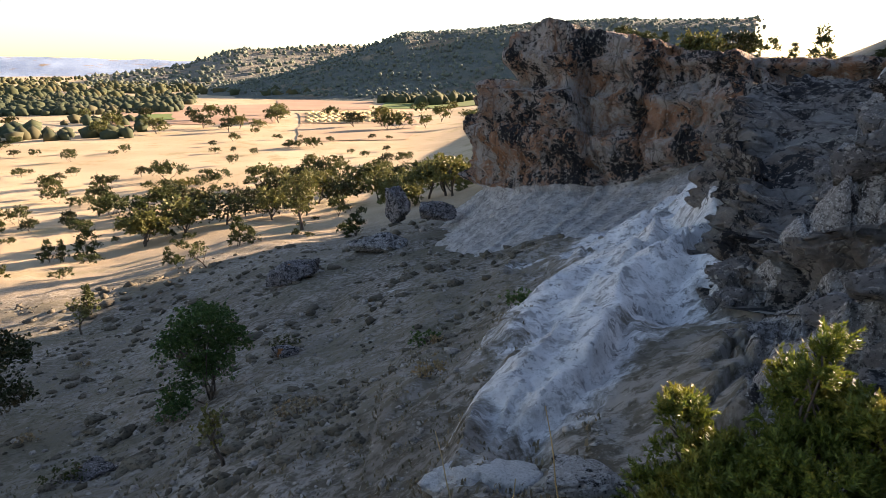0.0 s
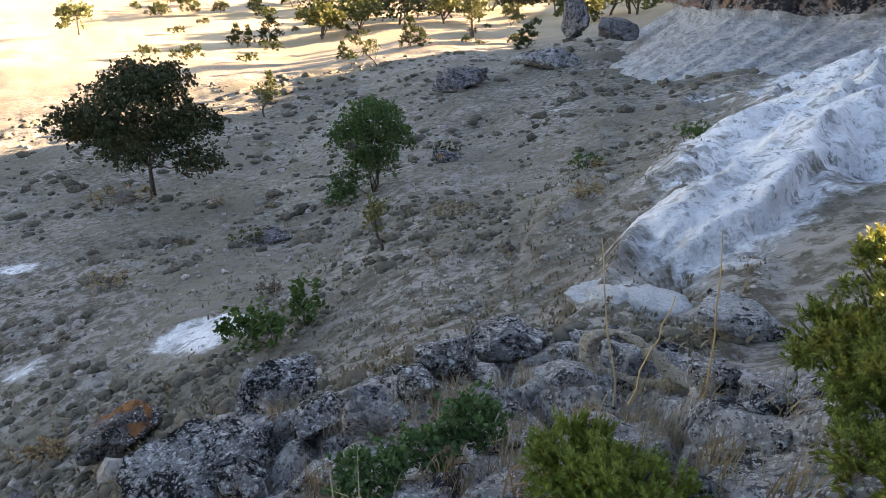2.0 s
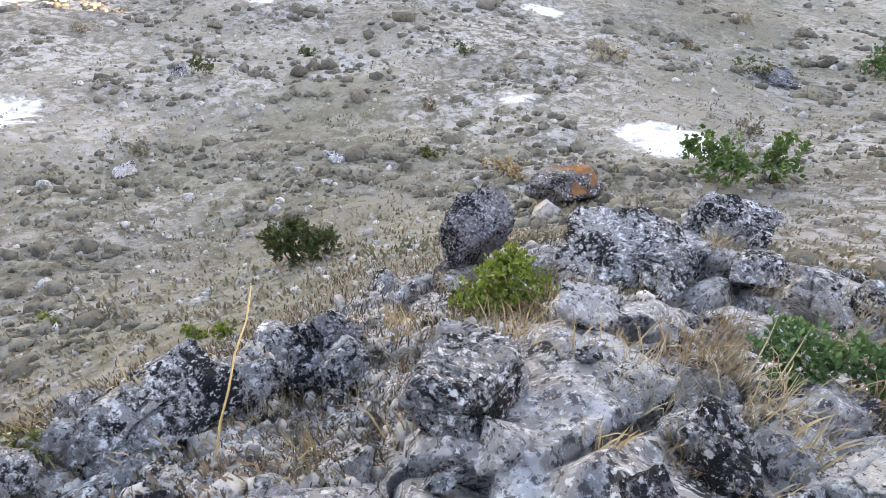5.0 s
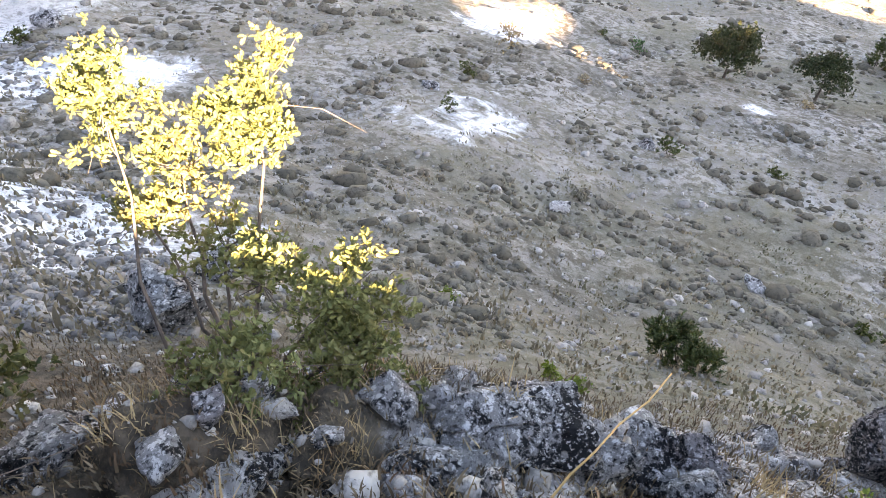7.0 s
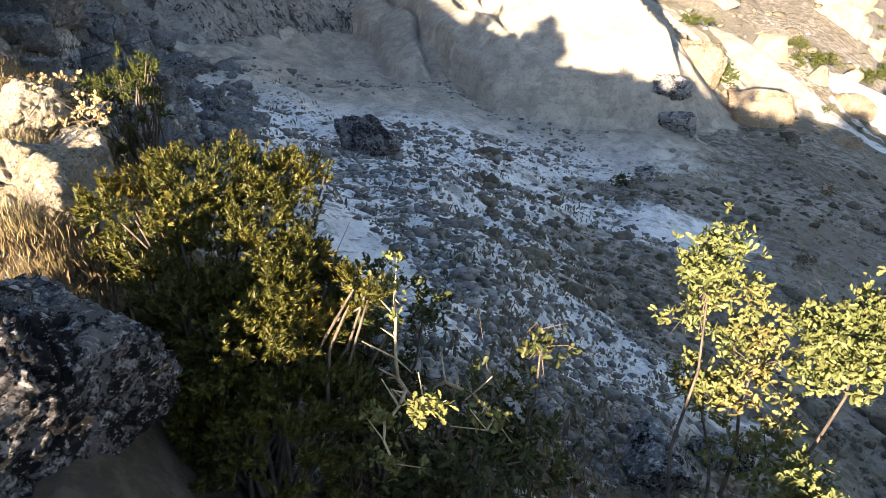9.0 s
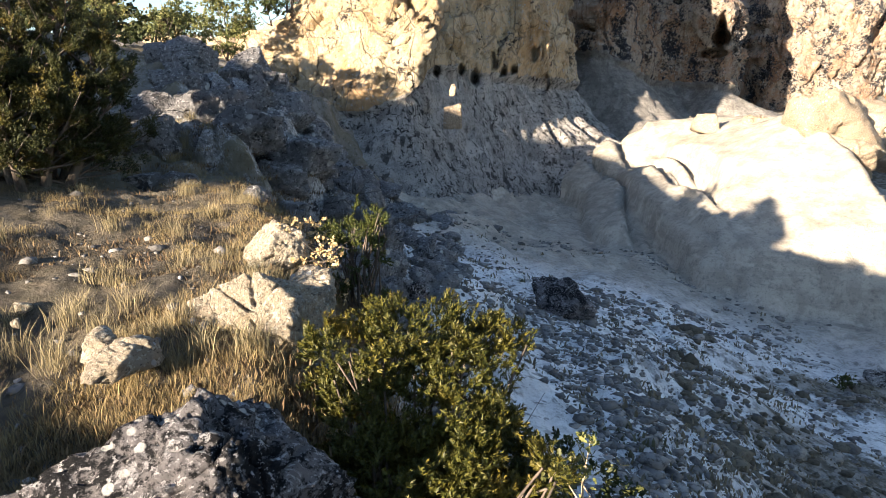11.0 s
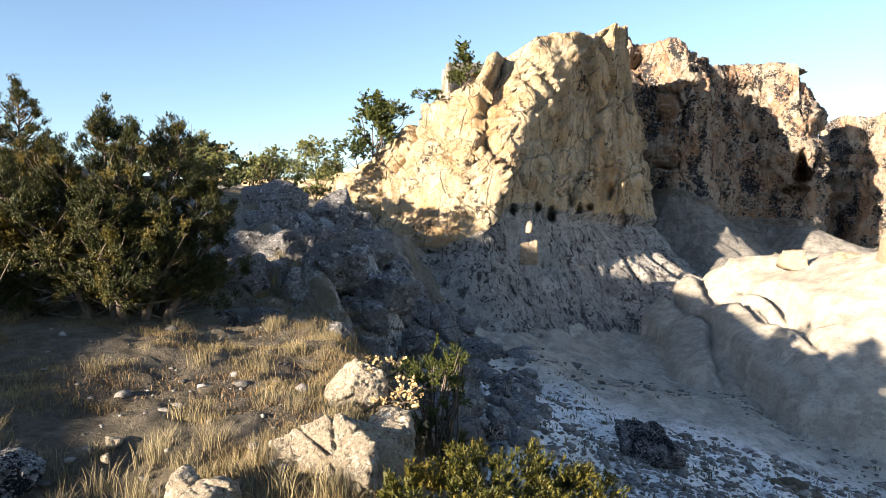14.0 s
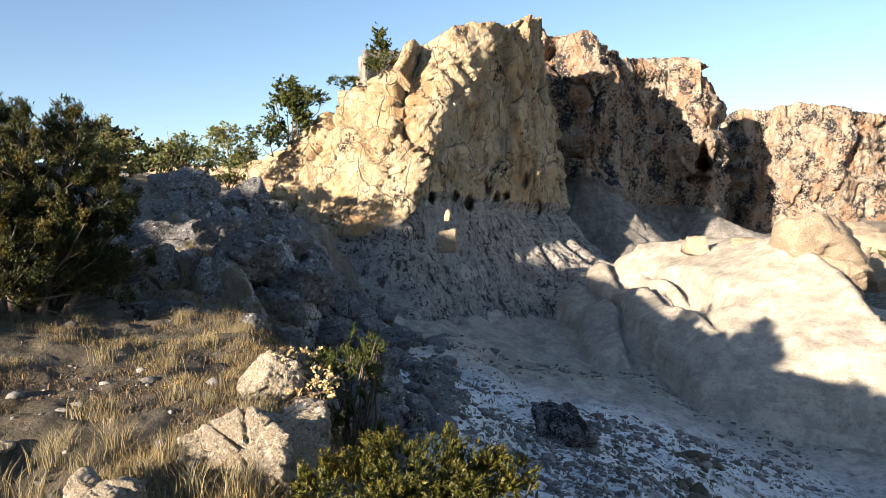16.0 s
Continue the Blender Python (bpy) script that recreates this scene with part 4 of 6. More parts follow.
        tip = b + (ring * 0.75 + d * 0.8) * ln
        hw = L[:, None] * wide * 0.5
        out.append(np.stack([b + tang * hw, b - tang * hw, tip], 1))
    P = np.stack(out, 1).reshape(-1, 3)
    return P, np.arange(len(P)).reshape(-1, 3)


def shell(rng, blobs, n, inner=0.55):
    """Points and outward directions near the skins of overlapping blobs (x, y, z, rx, ry, rz)."""
    blobs = np.array(blobs, float)
    area = (blobs[:, 3] * blobs[:, 5]) ** 1.0
    k = rng.choice(len(blobs), n, p=area / area.sum())
    d = rng.normal(0, 1, (n, 3))
    d /= np.linalg.norm(d, axis=1)[:, None]
    r = rng.uniform(inner, 1.0, n) ** 0.6
    d[:, 2] = np.where(d[:, 2] < -0.3, -d[:, 2], d[:, 2])
    return blobs[k, :3] + d * blobs[k, 3:] * r[:, None], d


def oak_parts(seed, height, spread, n_leaves, size, mat, lobed=False, stem=0.35, kids=3, depth=3, radius=None, lean=0.0, stems=1):
    """Meshes of one broad-leaved tree: wood and crown, standing at the origin."""
    rng = np.random.default_rng(seed)
    segs, tips = [], []
    radius = radius or height * 0.035
    for s in range(stems):
        d0 = np.array((lean + rng.normal(0, 0.12 + 0.25 * (stems > 1)), rng.normal(0, 0.12 + 0.25 * (stems > 1)), 1.0))
        d0 /= np.linalg.norm(d0)
        foot = np.array((0, 0, -0.15 * height * 0.3)) + (rng.normal(0, 0.05, 3) * height * (stems > 1)) * (1, 1, 0)
        branching(rng, foot, d0, height * (stem + 0.15), radius, depth, spread, 0.3, kids, 4, segs, tips)
    top = max(t[0][2] for t in tips)
    k = height * 0.95 / top
    segs = [(a * k, b * k, r0, r1) for a, b, r0, r1 in segs]
    c = np.array([t[0] for t in tips]) * k
    mid = np.array((0, 0, height * 0.5))
    o = c - mid
    o /= np.linalg.norm(o, axis=1)[:, None] + 1e-6
    P, F = leaves(rng, c, o, n_leaves, size, height * 0.035 + size * 0.5, lobed)
    return tubes(segs), (P, F)


def plant(name, m, label, category, wood, crown, bark, leaf, group="", crown_name="crown", wood_name="trunk"):
    ob = empty(name, m, label, category, group)
    if wood is not None:
        mesh_object(wood_name, *wood, bark, ob)
    mesh_object(crown_name, *crown, leaf, ob, flat=True)
    return ob


def foot(x, y, sink=0.05):
    return float(ground(x, y)[0]) - sink


def juniper_bush(seed, blobs, n, length, needles=16, stems=5, wide=0.15, inner=0.35):
    """Wood and needles of a juniper made of several rounded masses, standing at the origin."""
    rng = np.random.default_rng(seed)
    c, o = shell(rng, blobs, max(40, n // 15), inner)
    P, F = sprays(rng, c, o, n, length, length * 0.36, needles, wide)
    segs = []
    for b in blobs:
        for _ in range(stems):
            end = np.array(b[:3]) + rng.normal(0, 0.4, 3) * np.array(b[3:])
            p = np.array((rng.normal(0, 0.04), rng.normal(0, 0.04), -0.1))
            r = 0.012 + 0.012 * b[5]
            for s in range(4):
                q = p + (end - p) / (4 - s) + rng.normal(0, 0.06, 3) * np.linalg.norm(end - p) * (s < 3)
                segs.append((p, q, r, r * 0.75))
                p, r = q, r * 0.75
    return tubes(segs, 5), (P, F)


def juniper_tree(x, y, leaders, label, seed, leaf):
    """A juniper of several pointed leaders, each set with ragged branches that carry clumps of sprays. Leaders: dx, dy, height, width."""
    rng = np.random.default_rng(seed)
    base = foot(x, y, 0.03)
    segs, centres, outward = [], [], []
    for dx, dy, height, width in leaders:
        top = np.array((dx, dy, height))
        low = np.array((dx * 0.35, dy * 0.35, -0.1))
        for s in range(8):
            segs.append((low + (top - low) * s / 8, low + (top - low) * (s + 1) / 8, 0.05 * (1 - s / 9), 0.05 * (1 - (s + 1) / 9)))
        for _ in range(int(34 * height)):
            h = rng.uniform(0.03, 0.97) ** 0.85
            a = rng.uniform(0, 6.28)
            reach = 0.9 * width * (1 - h) ** 0.8 * rng.uniform(0.3, 1.25) + 0.06
            p = low + (top - low) * h
            d = np.array((math.cos(a), math.sin(a), rng.uniform(0.0, 0.5) + 0.5 * h))
            q = p + d * reach * 0.55 + rng.normal(0, 0.03, 3)
            e = q + (d + np.array((0, 0, 0.3))) * reach * 0.45 + rng.normal(0, 0.03, 3)
            segs += [(p, q, 0.011, 0.008), (q, e, 0.008, 0.004)]
            n = 2 + int(reach * 6)
            f = rng.uniform(0.3, 1.1, n)[:, None] ** 0.7
            centres.append(p + (e - p) * f + rng.normal(0, 0.038, (n, 3)))
            outward.append(np.repeat((d / np.linalg.norm(d))[None], n, 0))
        tip = 14
        centres.append(top + rng.normal(0, 1, (tip, 3)) * np.array((0.035, 0.035, 0.10)))
        outward.append(np.repeat(np.array(((0, 0, 1.0),)), tip, 0))
    c, o = np.vstack(centres), np.vstack(outward)
    crown = sprays(rng, c, o, len(c) * 34, 0.048, 0.022, 10, 0.14)
    return plant("juniper_tree", pose(x, y, base), label, "juniper", tubes(segs, 5), crown, MAT_BARK, leaf, "", "foliage", "wood")

MAT_ROCK_RUST = lichen_rock("rusty_rock", (0.22, 0.2, 0.19), dark_at=0.52, rust=0.56)
MAT_TUFF_ROCK = lichen_rock("tuff_hump", (0.74, 0.735, 0.73), (0.8, 0.79, 0.78), (0.4, 0.38, 0.36), 0.70, 0.5, 0.9)
MAT_SAND = lichen_rock("sunlit_sandstone", (0.52, 0.41, 0.29), (0.6, 0.52, 0.42), (0.12, 0.10, 0.09), 0.62, 0.58, 0.7, size=0.35)

rock(-0.28, 1.28, -0.46, 0.22, 0.19, 0.22, 21, 8, 3, MAT_ROCK_PALE, 6, label="pale grey boulder blotched with black lichen on the ledge")
rock(-0.67, 1.03, -0.53, 0.19, 0.18, 0.19, 9, 5, 4, MAT_ROCK, 6)
rock(-0.91, 0.41, -0.44, 0.12, 0.11, 0.08, 48, 4, 5, MAT_ROCK_PALE, 5)
rock(-1.19, 0.41, -0.55, 0.30, 0.23, 0.19, 88, 6, 6, MAT_ROCK, 6)
rock(-2.09, 0.20, -1.32, 0.25, 0.21, 0.20, 93, -8, 7, MAT_ROCK_DARK, 6, label="dark rock block furred with grey lichen at the ledge's edge")
rock(-1.89, -0.26, -1.10, 0.25, 0.21, 0.15, -228, 0, 8, MAT_ROCK, 5)
rock(-3.08, 1.66, -2.26, 0.42, 0.35, 0.35, 77, 10, 9, MAT_ROCK_DARK, 6, label="dark lichen-covered rock leaning out from the ledge")
rock(-5.19, 4.76, -4.69, 0.59, 0.50, 0.30, 40, 0, 10, MAT_ROCK_RUST, 5, label="dark rock with a rust-orange lichen patch", name="boulder", group="boulders")
rock(-1.15, 2.62, -1.33, 0.18, 0.12, 0.28, 28, 12, 11, MAT_ROCK_PALE, 5, label="upright pale fin of rock split by a dark crack")
rock(-1.05, 3.24, -1.59, 0.23, 0.20, 0.17, 13, 0, 12, MAT_ROCK, 5)
rock(-1.35, 1.10, -0.72, 0.16, 0.14, 0.08, 55, 0, 13, MAT_ROCK_PALE, 5)
rock(-1.24, 1.54, -1.06, 0.09, 0.08, 0.11, 30, 0, 14, MAT_ROCK_PALE, 4, name="stone", group="loose stones")
rock(-2.06, 2.29, -1.75, 0.48, 0.41, 0.17, 36, 3, 15, MAT_ROCK, 5, name="boulder", group="boulders")
rock(-2.07, 3.16, -1.86, 0.31, 0.26, 0.18, 29, 3, 16, MAT_ROCK, 5)
rock(-0.52, 0.94, -0.43, 0.13, 0.11, 0.14, -16, 0, 17, MAT_ROCK_DARK, 5)
rock(-0.94, 1.02, -0.58, 0.12, 0.10, 0.06, 30, 0, 18, MAT_ROCK_PALE, 4)
rock(1.10, 4.31, -1.33, 0.40, 0.34, 0.16, -15, 0, 20, MAT_ROCK_PALE, 5, label="low rock with a sunlit top beside a juniper")
rock(-0.56, 4.15, -1.78, 0.38, 0.32, 0.17, 7, 0, 21, MAT_ROCK, 5)
rock(-0.91, 3.52, -1.56, 0.25, 0.22, 0.22, 23, 0, 22, MAT_ROCK, 5)
rock(0.65, 2.87, -0.80, 0.18, 0.15, 0.13, -4, 0, 23, MAT_ROCK, 4)
rock(-0.25, 3.18, -1.37, 0.11, 0.09, 0.13, 13, 0, 24, MAT_ROCK_PALE, 4)
rock(-2.75, 4.68, -3.31, 0.45, 0.39, 0.20, 40, 0, 25, MAT_ROCK, 5, name="boulder", group="boulders")
rock(-1.58, 2.83, -1.64, 0.25, 0.21, 0.13, 58, 0, 26, MAT_ROCK, 5)
rock(-1.29, -1.47, -0.74, 0.36, 0.28, 0.17, -215, 6, 27, MAT_ROCK_PALE, 6, label="pale boulder with black lichen blotches at the foot of an oak")
rock(-1.84, -0.56, -0.93, 0.34, 0.26, 0.14, -247, 5, 28, MAT_ROCK, 6)
rock(-1.55, -0.73, -0.94, 0.26, 0.22, 0.15, -259, 0, 29, MAT_ROCK, 5)
rock(-2.11, 0.05, -1.34, 0.26, 0.22, 0.13, 73, 0, 30, MAT_ROCK, 5)
rock(-4.32, -3.54, -3.10, 0.38, 0.32, 0.24, -233, 0, 31, MAT_ROCK, 5)
rock(-3.16, -3.31, -2.30, 0.36, 0.31, 0.23, -215, 10, 32, MAT_ROCK, 5)
rock(-1.20, -2.09, -0.73, 0.20, 0.17, 0.09, -199, 0, 33, MAT_ROCK, 5)
rock(0.26, -2.37, 0.48, 0.42, 0.32, 0.34, -142, -12, 34, MAT_ROCK_DARK, 6, label="large dark boulder with a pitted sunlit crown")
rock(0.68, -3.35, 0.60, 0.18, 0.15, 0.07, -163, 0, 35, MAT_CREAM, 5, label="sunlit pale rock in dry grass", boxy=0.85)
rock(0.19, -3.86, 0.50, 0.36, 0.26, 0.23, -200, -4, 36, MAT_CREAM, 6, label="sunlit pale limestone rock above a juniper", boxy=0.85)
rock(0.16, -4.85, 0.62, 0.26, 0.2, 0.22, -176, 0, 37, MAT_CREAM, 5, label="rock with a round worn hollow", boxy=0.85)
rock(0.02, -4.41, 0.43, 0.2, 0.17, 0.17, -178, 0, 38, MAT_CREAM, 5, boxy=0.85)
rock(-0.09, -3.95, 0.10, 0.2, 0.17, 0.16, -160, 0, 39, MAT_CREAM, 5, boxy=0.85)
rock(0.79, -3.45, 0.61, 0.10, 0.09, 0.06, -163, 0, 40, MAT_CREAM, 4, label="sunlit stone in trampled grass", name="stone", group="loose stones", boxy=0.85)
rock(0.64, -3.38, 0.61, 0.12, 0.10, 0.07, -165, 0, 41, MAT_CREAM, 4, label="sunlit stone in trampled grass", boxy=0.85)
rock(1.35, -4.23, 0.56, 0.06, 0.05, 0.04, -158, 0, 42, MAT_CREAM, 4, label="sunlit stone in trampled grass", name="stone", group="loose stones", boxy=0.85)
rock(0.81, -4.37, 0.46, 0.06, 0.05, 0.04, -167, 0, 43, MAT_CREAM, 4, label="sunlit stone in trampled grass", name="stone", group="loose stones", boxy=0.85)
rock(1.32, -4.01, 0.55, 0.03, 0.03, 0.03, -157, 0, 44, MAT_CREAM, 4, label="sunlit stone in trampled grass", name="stone", group="loose stones", boxy=0.85)
rock(1.66, -3.81, 0.54, 0.21, 0.18, 0.12, -151, 0, 45, MAT_ROCK, 5, label="dark rock beside the trodden path")
rock(0.07, -5.55, 0.45, 0.12, 0.10, 0.12, -178, 14, 46, MAT_CREAM, 5, label="sunlit leaning stone beside dry shrubs", boxy=0.85)
rock(-0.61, -8.11, -0.72, 0.35, 0.29, 0.25, -184, 0, 47, MAT_ROCK_BANK, 5)
rock(-0.42, -7.09, -0.56, 0.32, 0.28, 0.19, -183, 0, 48, MAT_ROCK_BANK, 5)
rock(0.01, -10.19, 0.57, 0.52, 0.44, 0.24, -180, 0, 49, MAT_ROCK_BANK, 5, label="flat-topped grey boulder among rubble", name="boulder", group="boulders")
rock(1.13, -9.16, 1.22, 0.24, 0.21, 0.45, -172, 10, 50, MAT_ROCK_BANK, 5, label="upright grey rock beside a dark crevice", name="boulder", group="boulders")
rock(1.74, -10.08, 1.19, 0.50, 0.42, 0.35, -169, 10, 51, MAT_ROCK_BANK, 5, name="boulder", group="boulders")
rock(1.65, -8.55, 1.08, 0.55, 0.46, 0.39, -148, 10, 52, MAT_ROCK_BANK, 5, name="boulder", group="boulders")
rock(1.18, -7.58, 0.68, 0.37, 0.31, 0.26, -150, 0, 53, MAT_ROCK_BANK, 5)
rock(0.87, -12.71, 0.73, 0.45, 0.38, 0.25, -156, 0, 54, MAT_ROCK_BANK, 5)
rock(0.57, -10.72, 0.80, 0.33, 0.28, 0.33, -156, 0, 55, MAT_ROCK_BANK, 5)
rock(-0.18, -8.61, -0.43, 0.30, 0.26, 0.20, -161, 0, 56, MAT_ROCK_BANK, 5)
rock(0.59, -7.12, 0.51, 0.24, 0.20, 0.16, -154, 0, 57, MAT_ROCK_BANK, 5)
rock(1.55, -7.50, 0.71, 0.25, 0.21, 0.17, -147, 0, 58, MAT_ROCK_BANK, 5)
rock(-4.69, -12.33, -2.65, 0.66, 0.56, 0.7, -182, 0, 59, MAT_ROCK_DARK, 5, label="dark boulder lying in the pale gully", name="boulder", group="boulders")
rock(-1.30, -9.07, -1.10, 0.29, 0.24, 0.22, -169, 0, 60, MAT_ROCK_DARK, 5, label="dark boulder lying in the pale gully")
rock(-4.71, -17.21, -3.37, 0.65, 0.55, 0.29, -176, 0, 61, MAT_ROCK_DARK, 5, label="dark boulder lying in the pale gully", name="boulder", group="boulders")
rock(-7.83, 33.31, -8.58, 1.47, 1.25, 0.74, -7, -6, 62, MAT_ROCK_DARK, 5, label="big dark boulder on the slope's edge", name="boulder", group="boulders")
rock(-3.09, 45.03, -7.51, 1.12, 0.95, 1.74, 4, 0, 63, MAT_ROCK_DARK, 5, label="split dark rock tower at the cliff's end", name="boulder", group="boulders")
rock(-0.16, 43.08, -7.47, 1.59, 1.36, 0.78, 0, 0, 64, MAT_ROCK_DARK, 5, label="low dark rocks at the cliff's end", name="boulder", group="boulders")
rock(-4.03, 40.46, -8.94, 2.25, 1.91, 0.86, 6, 0, 65, MAT_ROCK, 5, label="low dark rocks at the cliff's end", name="boulder", group="boulders")
rock(0.11, 5.47, -2.14, 0.46, 0.39, 0.14, -2, 0, 66, MAT_TUFF_ROCK, 5, label="pale rounded hump of tuff", name="boulder", group="boulders")
rock(0.39, 5.36, -2.03, 0.59, 0.51, 0.20, 26, 0, 67, MAT_TUFF_ROCK, 5, label="pale rounded hump of tuff", name="boulder", group="boulders")
rock(-20.72, -28.90, -0.83, 1.14, 0.97, 0.81, -216, 0, 68, MAT_SAND, 5, label="sunlit boulder on the crest of the tuff spur", name="boulder", group="boulders")
rock(-20.63, -23.73, -1.56, 1.42, 1.20, 1.13, -222, 0, 69, MAT_SAND, 5, label="sunlit boulder on the crest of the tuff spur", name="boulder", group="boulders")
rock(-19.30, -31.12, -0.67, 0.85, 0.73, 0.63, -212, 0, 70, MAT_SAND, 4, label="sunlit boulder on the crest of the tuff spur", name="boulder", group="boulders")
rock(-17.36, -16.25, -5.66, 0.65, 0.56, 0.51, -228, 0, 71, MAT_ROCK, 4, label="grey boulder at the spur's foot", name="boulder", group="boulders")
rock(-17.91, -17.11, -4.75, 0.73, 0.62, 0.55, -227, 0, 72, MAT_ROCK, 4, label="grey boulder at the spur's foot", name="boulder", group="boulders")
rock(-13.01, -13.13, -5.46, 0.36, 0.30, 0.29, -226, 0, 73, MAT_ROCK, 4, label="grey boulder at the spur's foot")
rock(-22.50, -19.93, -4.96, 1.39, 1.18, 1.28, -229, 0, 74, MAT_SAND, 5, label="sunlit boulder beyond the spur", name="boulder", group="boulders")
rock(-6.18, -29.58, 0.26, 0.56, 0.48, 0.75, -192, 0, 75, MAT_SAND, 5, label="small pinnacle of pink rock on the tuff slope", name="boulder", group="boulders")
rock(-6.29, -29.59, 1.37, 0.22, 0.19, 0.35, -192, 0, 76, MAT_SAND, 4, label="balanced stone on a pinnacle")
rock(-10.05, -0.58, -6.27, 0.22, 0.18, 0.13, -269, 0, 77, MAT_ROCK_PALE, 4, label="white stone on the dry slope")
rock(-14.63, 1.18, -7.57, 0.24, 0.21, 0.15, 83, 0, 78, MAT_ROCK, 4, label="grey stone beside a dark shrub")
rock(-8.61, 2.67, -6.14, 0.24, 0.21, 0.12, 69, 0, 79, MAT_ROCK, 4, label="grey stone on the dry slope")
rock(-14.59, -4.20, -6.73, 0.28, 0.23, 0.12, -255, 0, 80, MAT_ROCK, 4, label="grey stone on the dry slope")
rock(-8.56, 14.10, -7.75, 0.62, 0.53, 0.20, 60, 0, 81, MAT_ROCK_DARK, 5, label="low dark rock in the dry slope", name="boulder", group="boulders")
rock(-4.96, 19.90, -7.13, 0.52, 0.45, 0.19, 44, 0, 82, MAT_ROCK_DARK, 5, label="low dark rock in the dry slope", name="boulder", group="boulders")
rock(-13.10, -13.28, -5.52, 0.47, 0.40, 0.20, -225, 0, 84, MAT_ROCK, 4, label="grey stone in the gully", name="boulder", group="boulders")


def curled_slab(x, y, z, length, high, turn, seed, label):
    """A thin rock rim curled round a dark hollow, trailing off in a narrow tail."""
    nu, nv = 120, 28
    U, V = np.meshgrid(np.linspace(0, 2 * math.pi, nu, endpoint=False), np.linspace(0, 2 * math.pi, nv, endpoint=False), indexing="ij")
    ex = 0.5 * length * (np.cos(U) * 0.5 + 0.5 * np.clip(np.cos(U), 0, 1) ** 2 * 1.6)
    ez = high * 0.42 * np.sin(U) * (1 - 0.75 * smooth(0.2, 1.0, np.cos(U)))
    thick = 0.035 * (1 + 0.5 * np.sin(U * 2 + 1))
    P = np.stack([ex + thick * np.cos(V) * np.cos(U), 1.7 * thick * np.sin(V), ez + thick * np.cos(V) * np.sin(U)], -1).reshape(-1, 3)
    P = P * (1 + 0.16 * fbm(P * 9 + seed, 4, seed, 0.6)[:, None]) + 0.02 * np.stack([fbm(P * 14 + 5 * i, 3, seed + i) for i in range(3)], 1)
    f = grid_faces(nu, nv, True)
    k = np.arange(nv)
    last = np.stack([(nu - 1) * nv + k, (nu - 1) * nv + (k + 1) % nv, (k + 1) % nv, k], 1)
    ob = mesh_object("rock", P, np.concatenate([f, last]), MAT_CREAM)
    ob.matrix_basis = pose(x, y, z, -18, 12, turn)
    return tagged(ob, label, "rock", "rocks on the ledge")


curled_slab(0.21, 3.44, -1.19, 0.8, 0.34, -8, 3, "thin curled rim of rock round a dark hollow")

# ---- near plants ----
def put_bush(name, x, y, blobs, kind, n, size, leaf, label, category, seed, wood=True, bark=None, group="", z=None, skirt=True):
    rng = np.random.default_rng(seed)
    base = foot(x, y, 0.0)
    if z is not None:
        blobs = [(b[0], b[1], b[2] + z - base, *b[3:]) for b in blobs]
    low = min(b[2] - b[5] for b in blobs)
    if low > 0.05 and skirt:
        mid = np.mean([b[:4] for b in blobs], axis=0)
        blobs = list(blobs) + [(mid[0], mid[1], low * 0.55, mid[3] * 1.1, mid[3] * 1.1, low * 0.6 + 0.05)]
    if kind == "juniper":
        blobs = list(blobs) + [(b[0] + rng.normal(0, 0.45) * b[3], b[1] + rng.normal(0, 0.45) * b[4], b[2] + b[5] * rng.uniform(0.7, 1.0), b[3] * 0.24, b[4] * 0.24, b[5] * 0.5) for b in blobs if b[5] > 0.19 and b[2] > 0.3 for _ in range(3)]
        w, c = juniper_bush(seed, blobs, n, size)
    else:
        if kind == "oak":
            extra = []
            for b in blobs:
                for _ in range(6):
                    d = rng.normal(0, 1, 3)
                    d /= np.linalg.norm(d)
                    k = rng.uniform(0.3, 0.5)
                    extra.append((b[0] + d[0] * b[3] * 0.85, b[1] + d[1] * b[4] * 0.85, b[2] + d[2] * b[5] * 0.9, b[3] * k, b[4] * k, b[5] * k))
            pts, o = shell(rng, [(*b[:3], b[3] * 0.62, b[4] * 0.62, b[5] * 0.62) for b in blobs] + extra, max(60, n // 14), 0.2)
        else:
            pts, o = shell(rng, blobs, max(60, n // 9), 0.2)
        c = leaves(rng, pts, o, n, size, size * 0.9, lobed=kind == "oak")
        segs = []
        for b in blobs:
            end = np.array(b[:3])
            p = np.array((rng.normal(0, 0.03), rng.normal(0, 0.03), -0.12))
            r = 0.010 + 0.03 * b[3]
            if not skirt:
                knee = np.array((0.1, 0.0, low * 0.95))
                segs.append((p, knee, 0.06 * low + 0.02, 0.05 * low + 0.01))
                p, r = knee, 0.03 * low
            for s in range(5):
                q = p + (end - p) / (5 - s) + rng.normal(0, 0.05, 3) * np.linalg.norm(end - p) * (s < 4)
                segs.append((p, q, r, r * 0.8))
                p, r = q, r * 0.8
            for _ in range(9):
                d = rng.normal(0, 1, 3) * np.array(b[3:]) * 0.75
                mid = p + d * 0.5 + rng.normal(0, 0.03, 3)
                segs.append((p, mid, r * 0.6, r * 0.4))
                segs.append((mid, p + d, r * 0.4, r * 0.15))
        w = tubes(segs, 5)
    return plant(name, pose(x, y, base), label, category, w if wood else None, c, bark or MAT_BARK, leaf, group, "foliage", "wood")


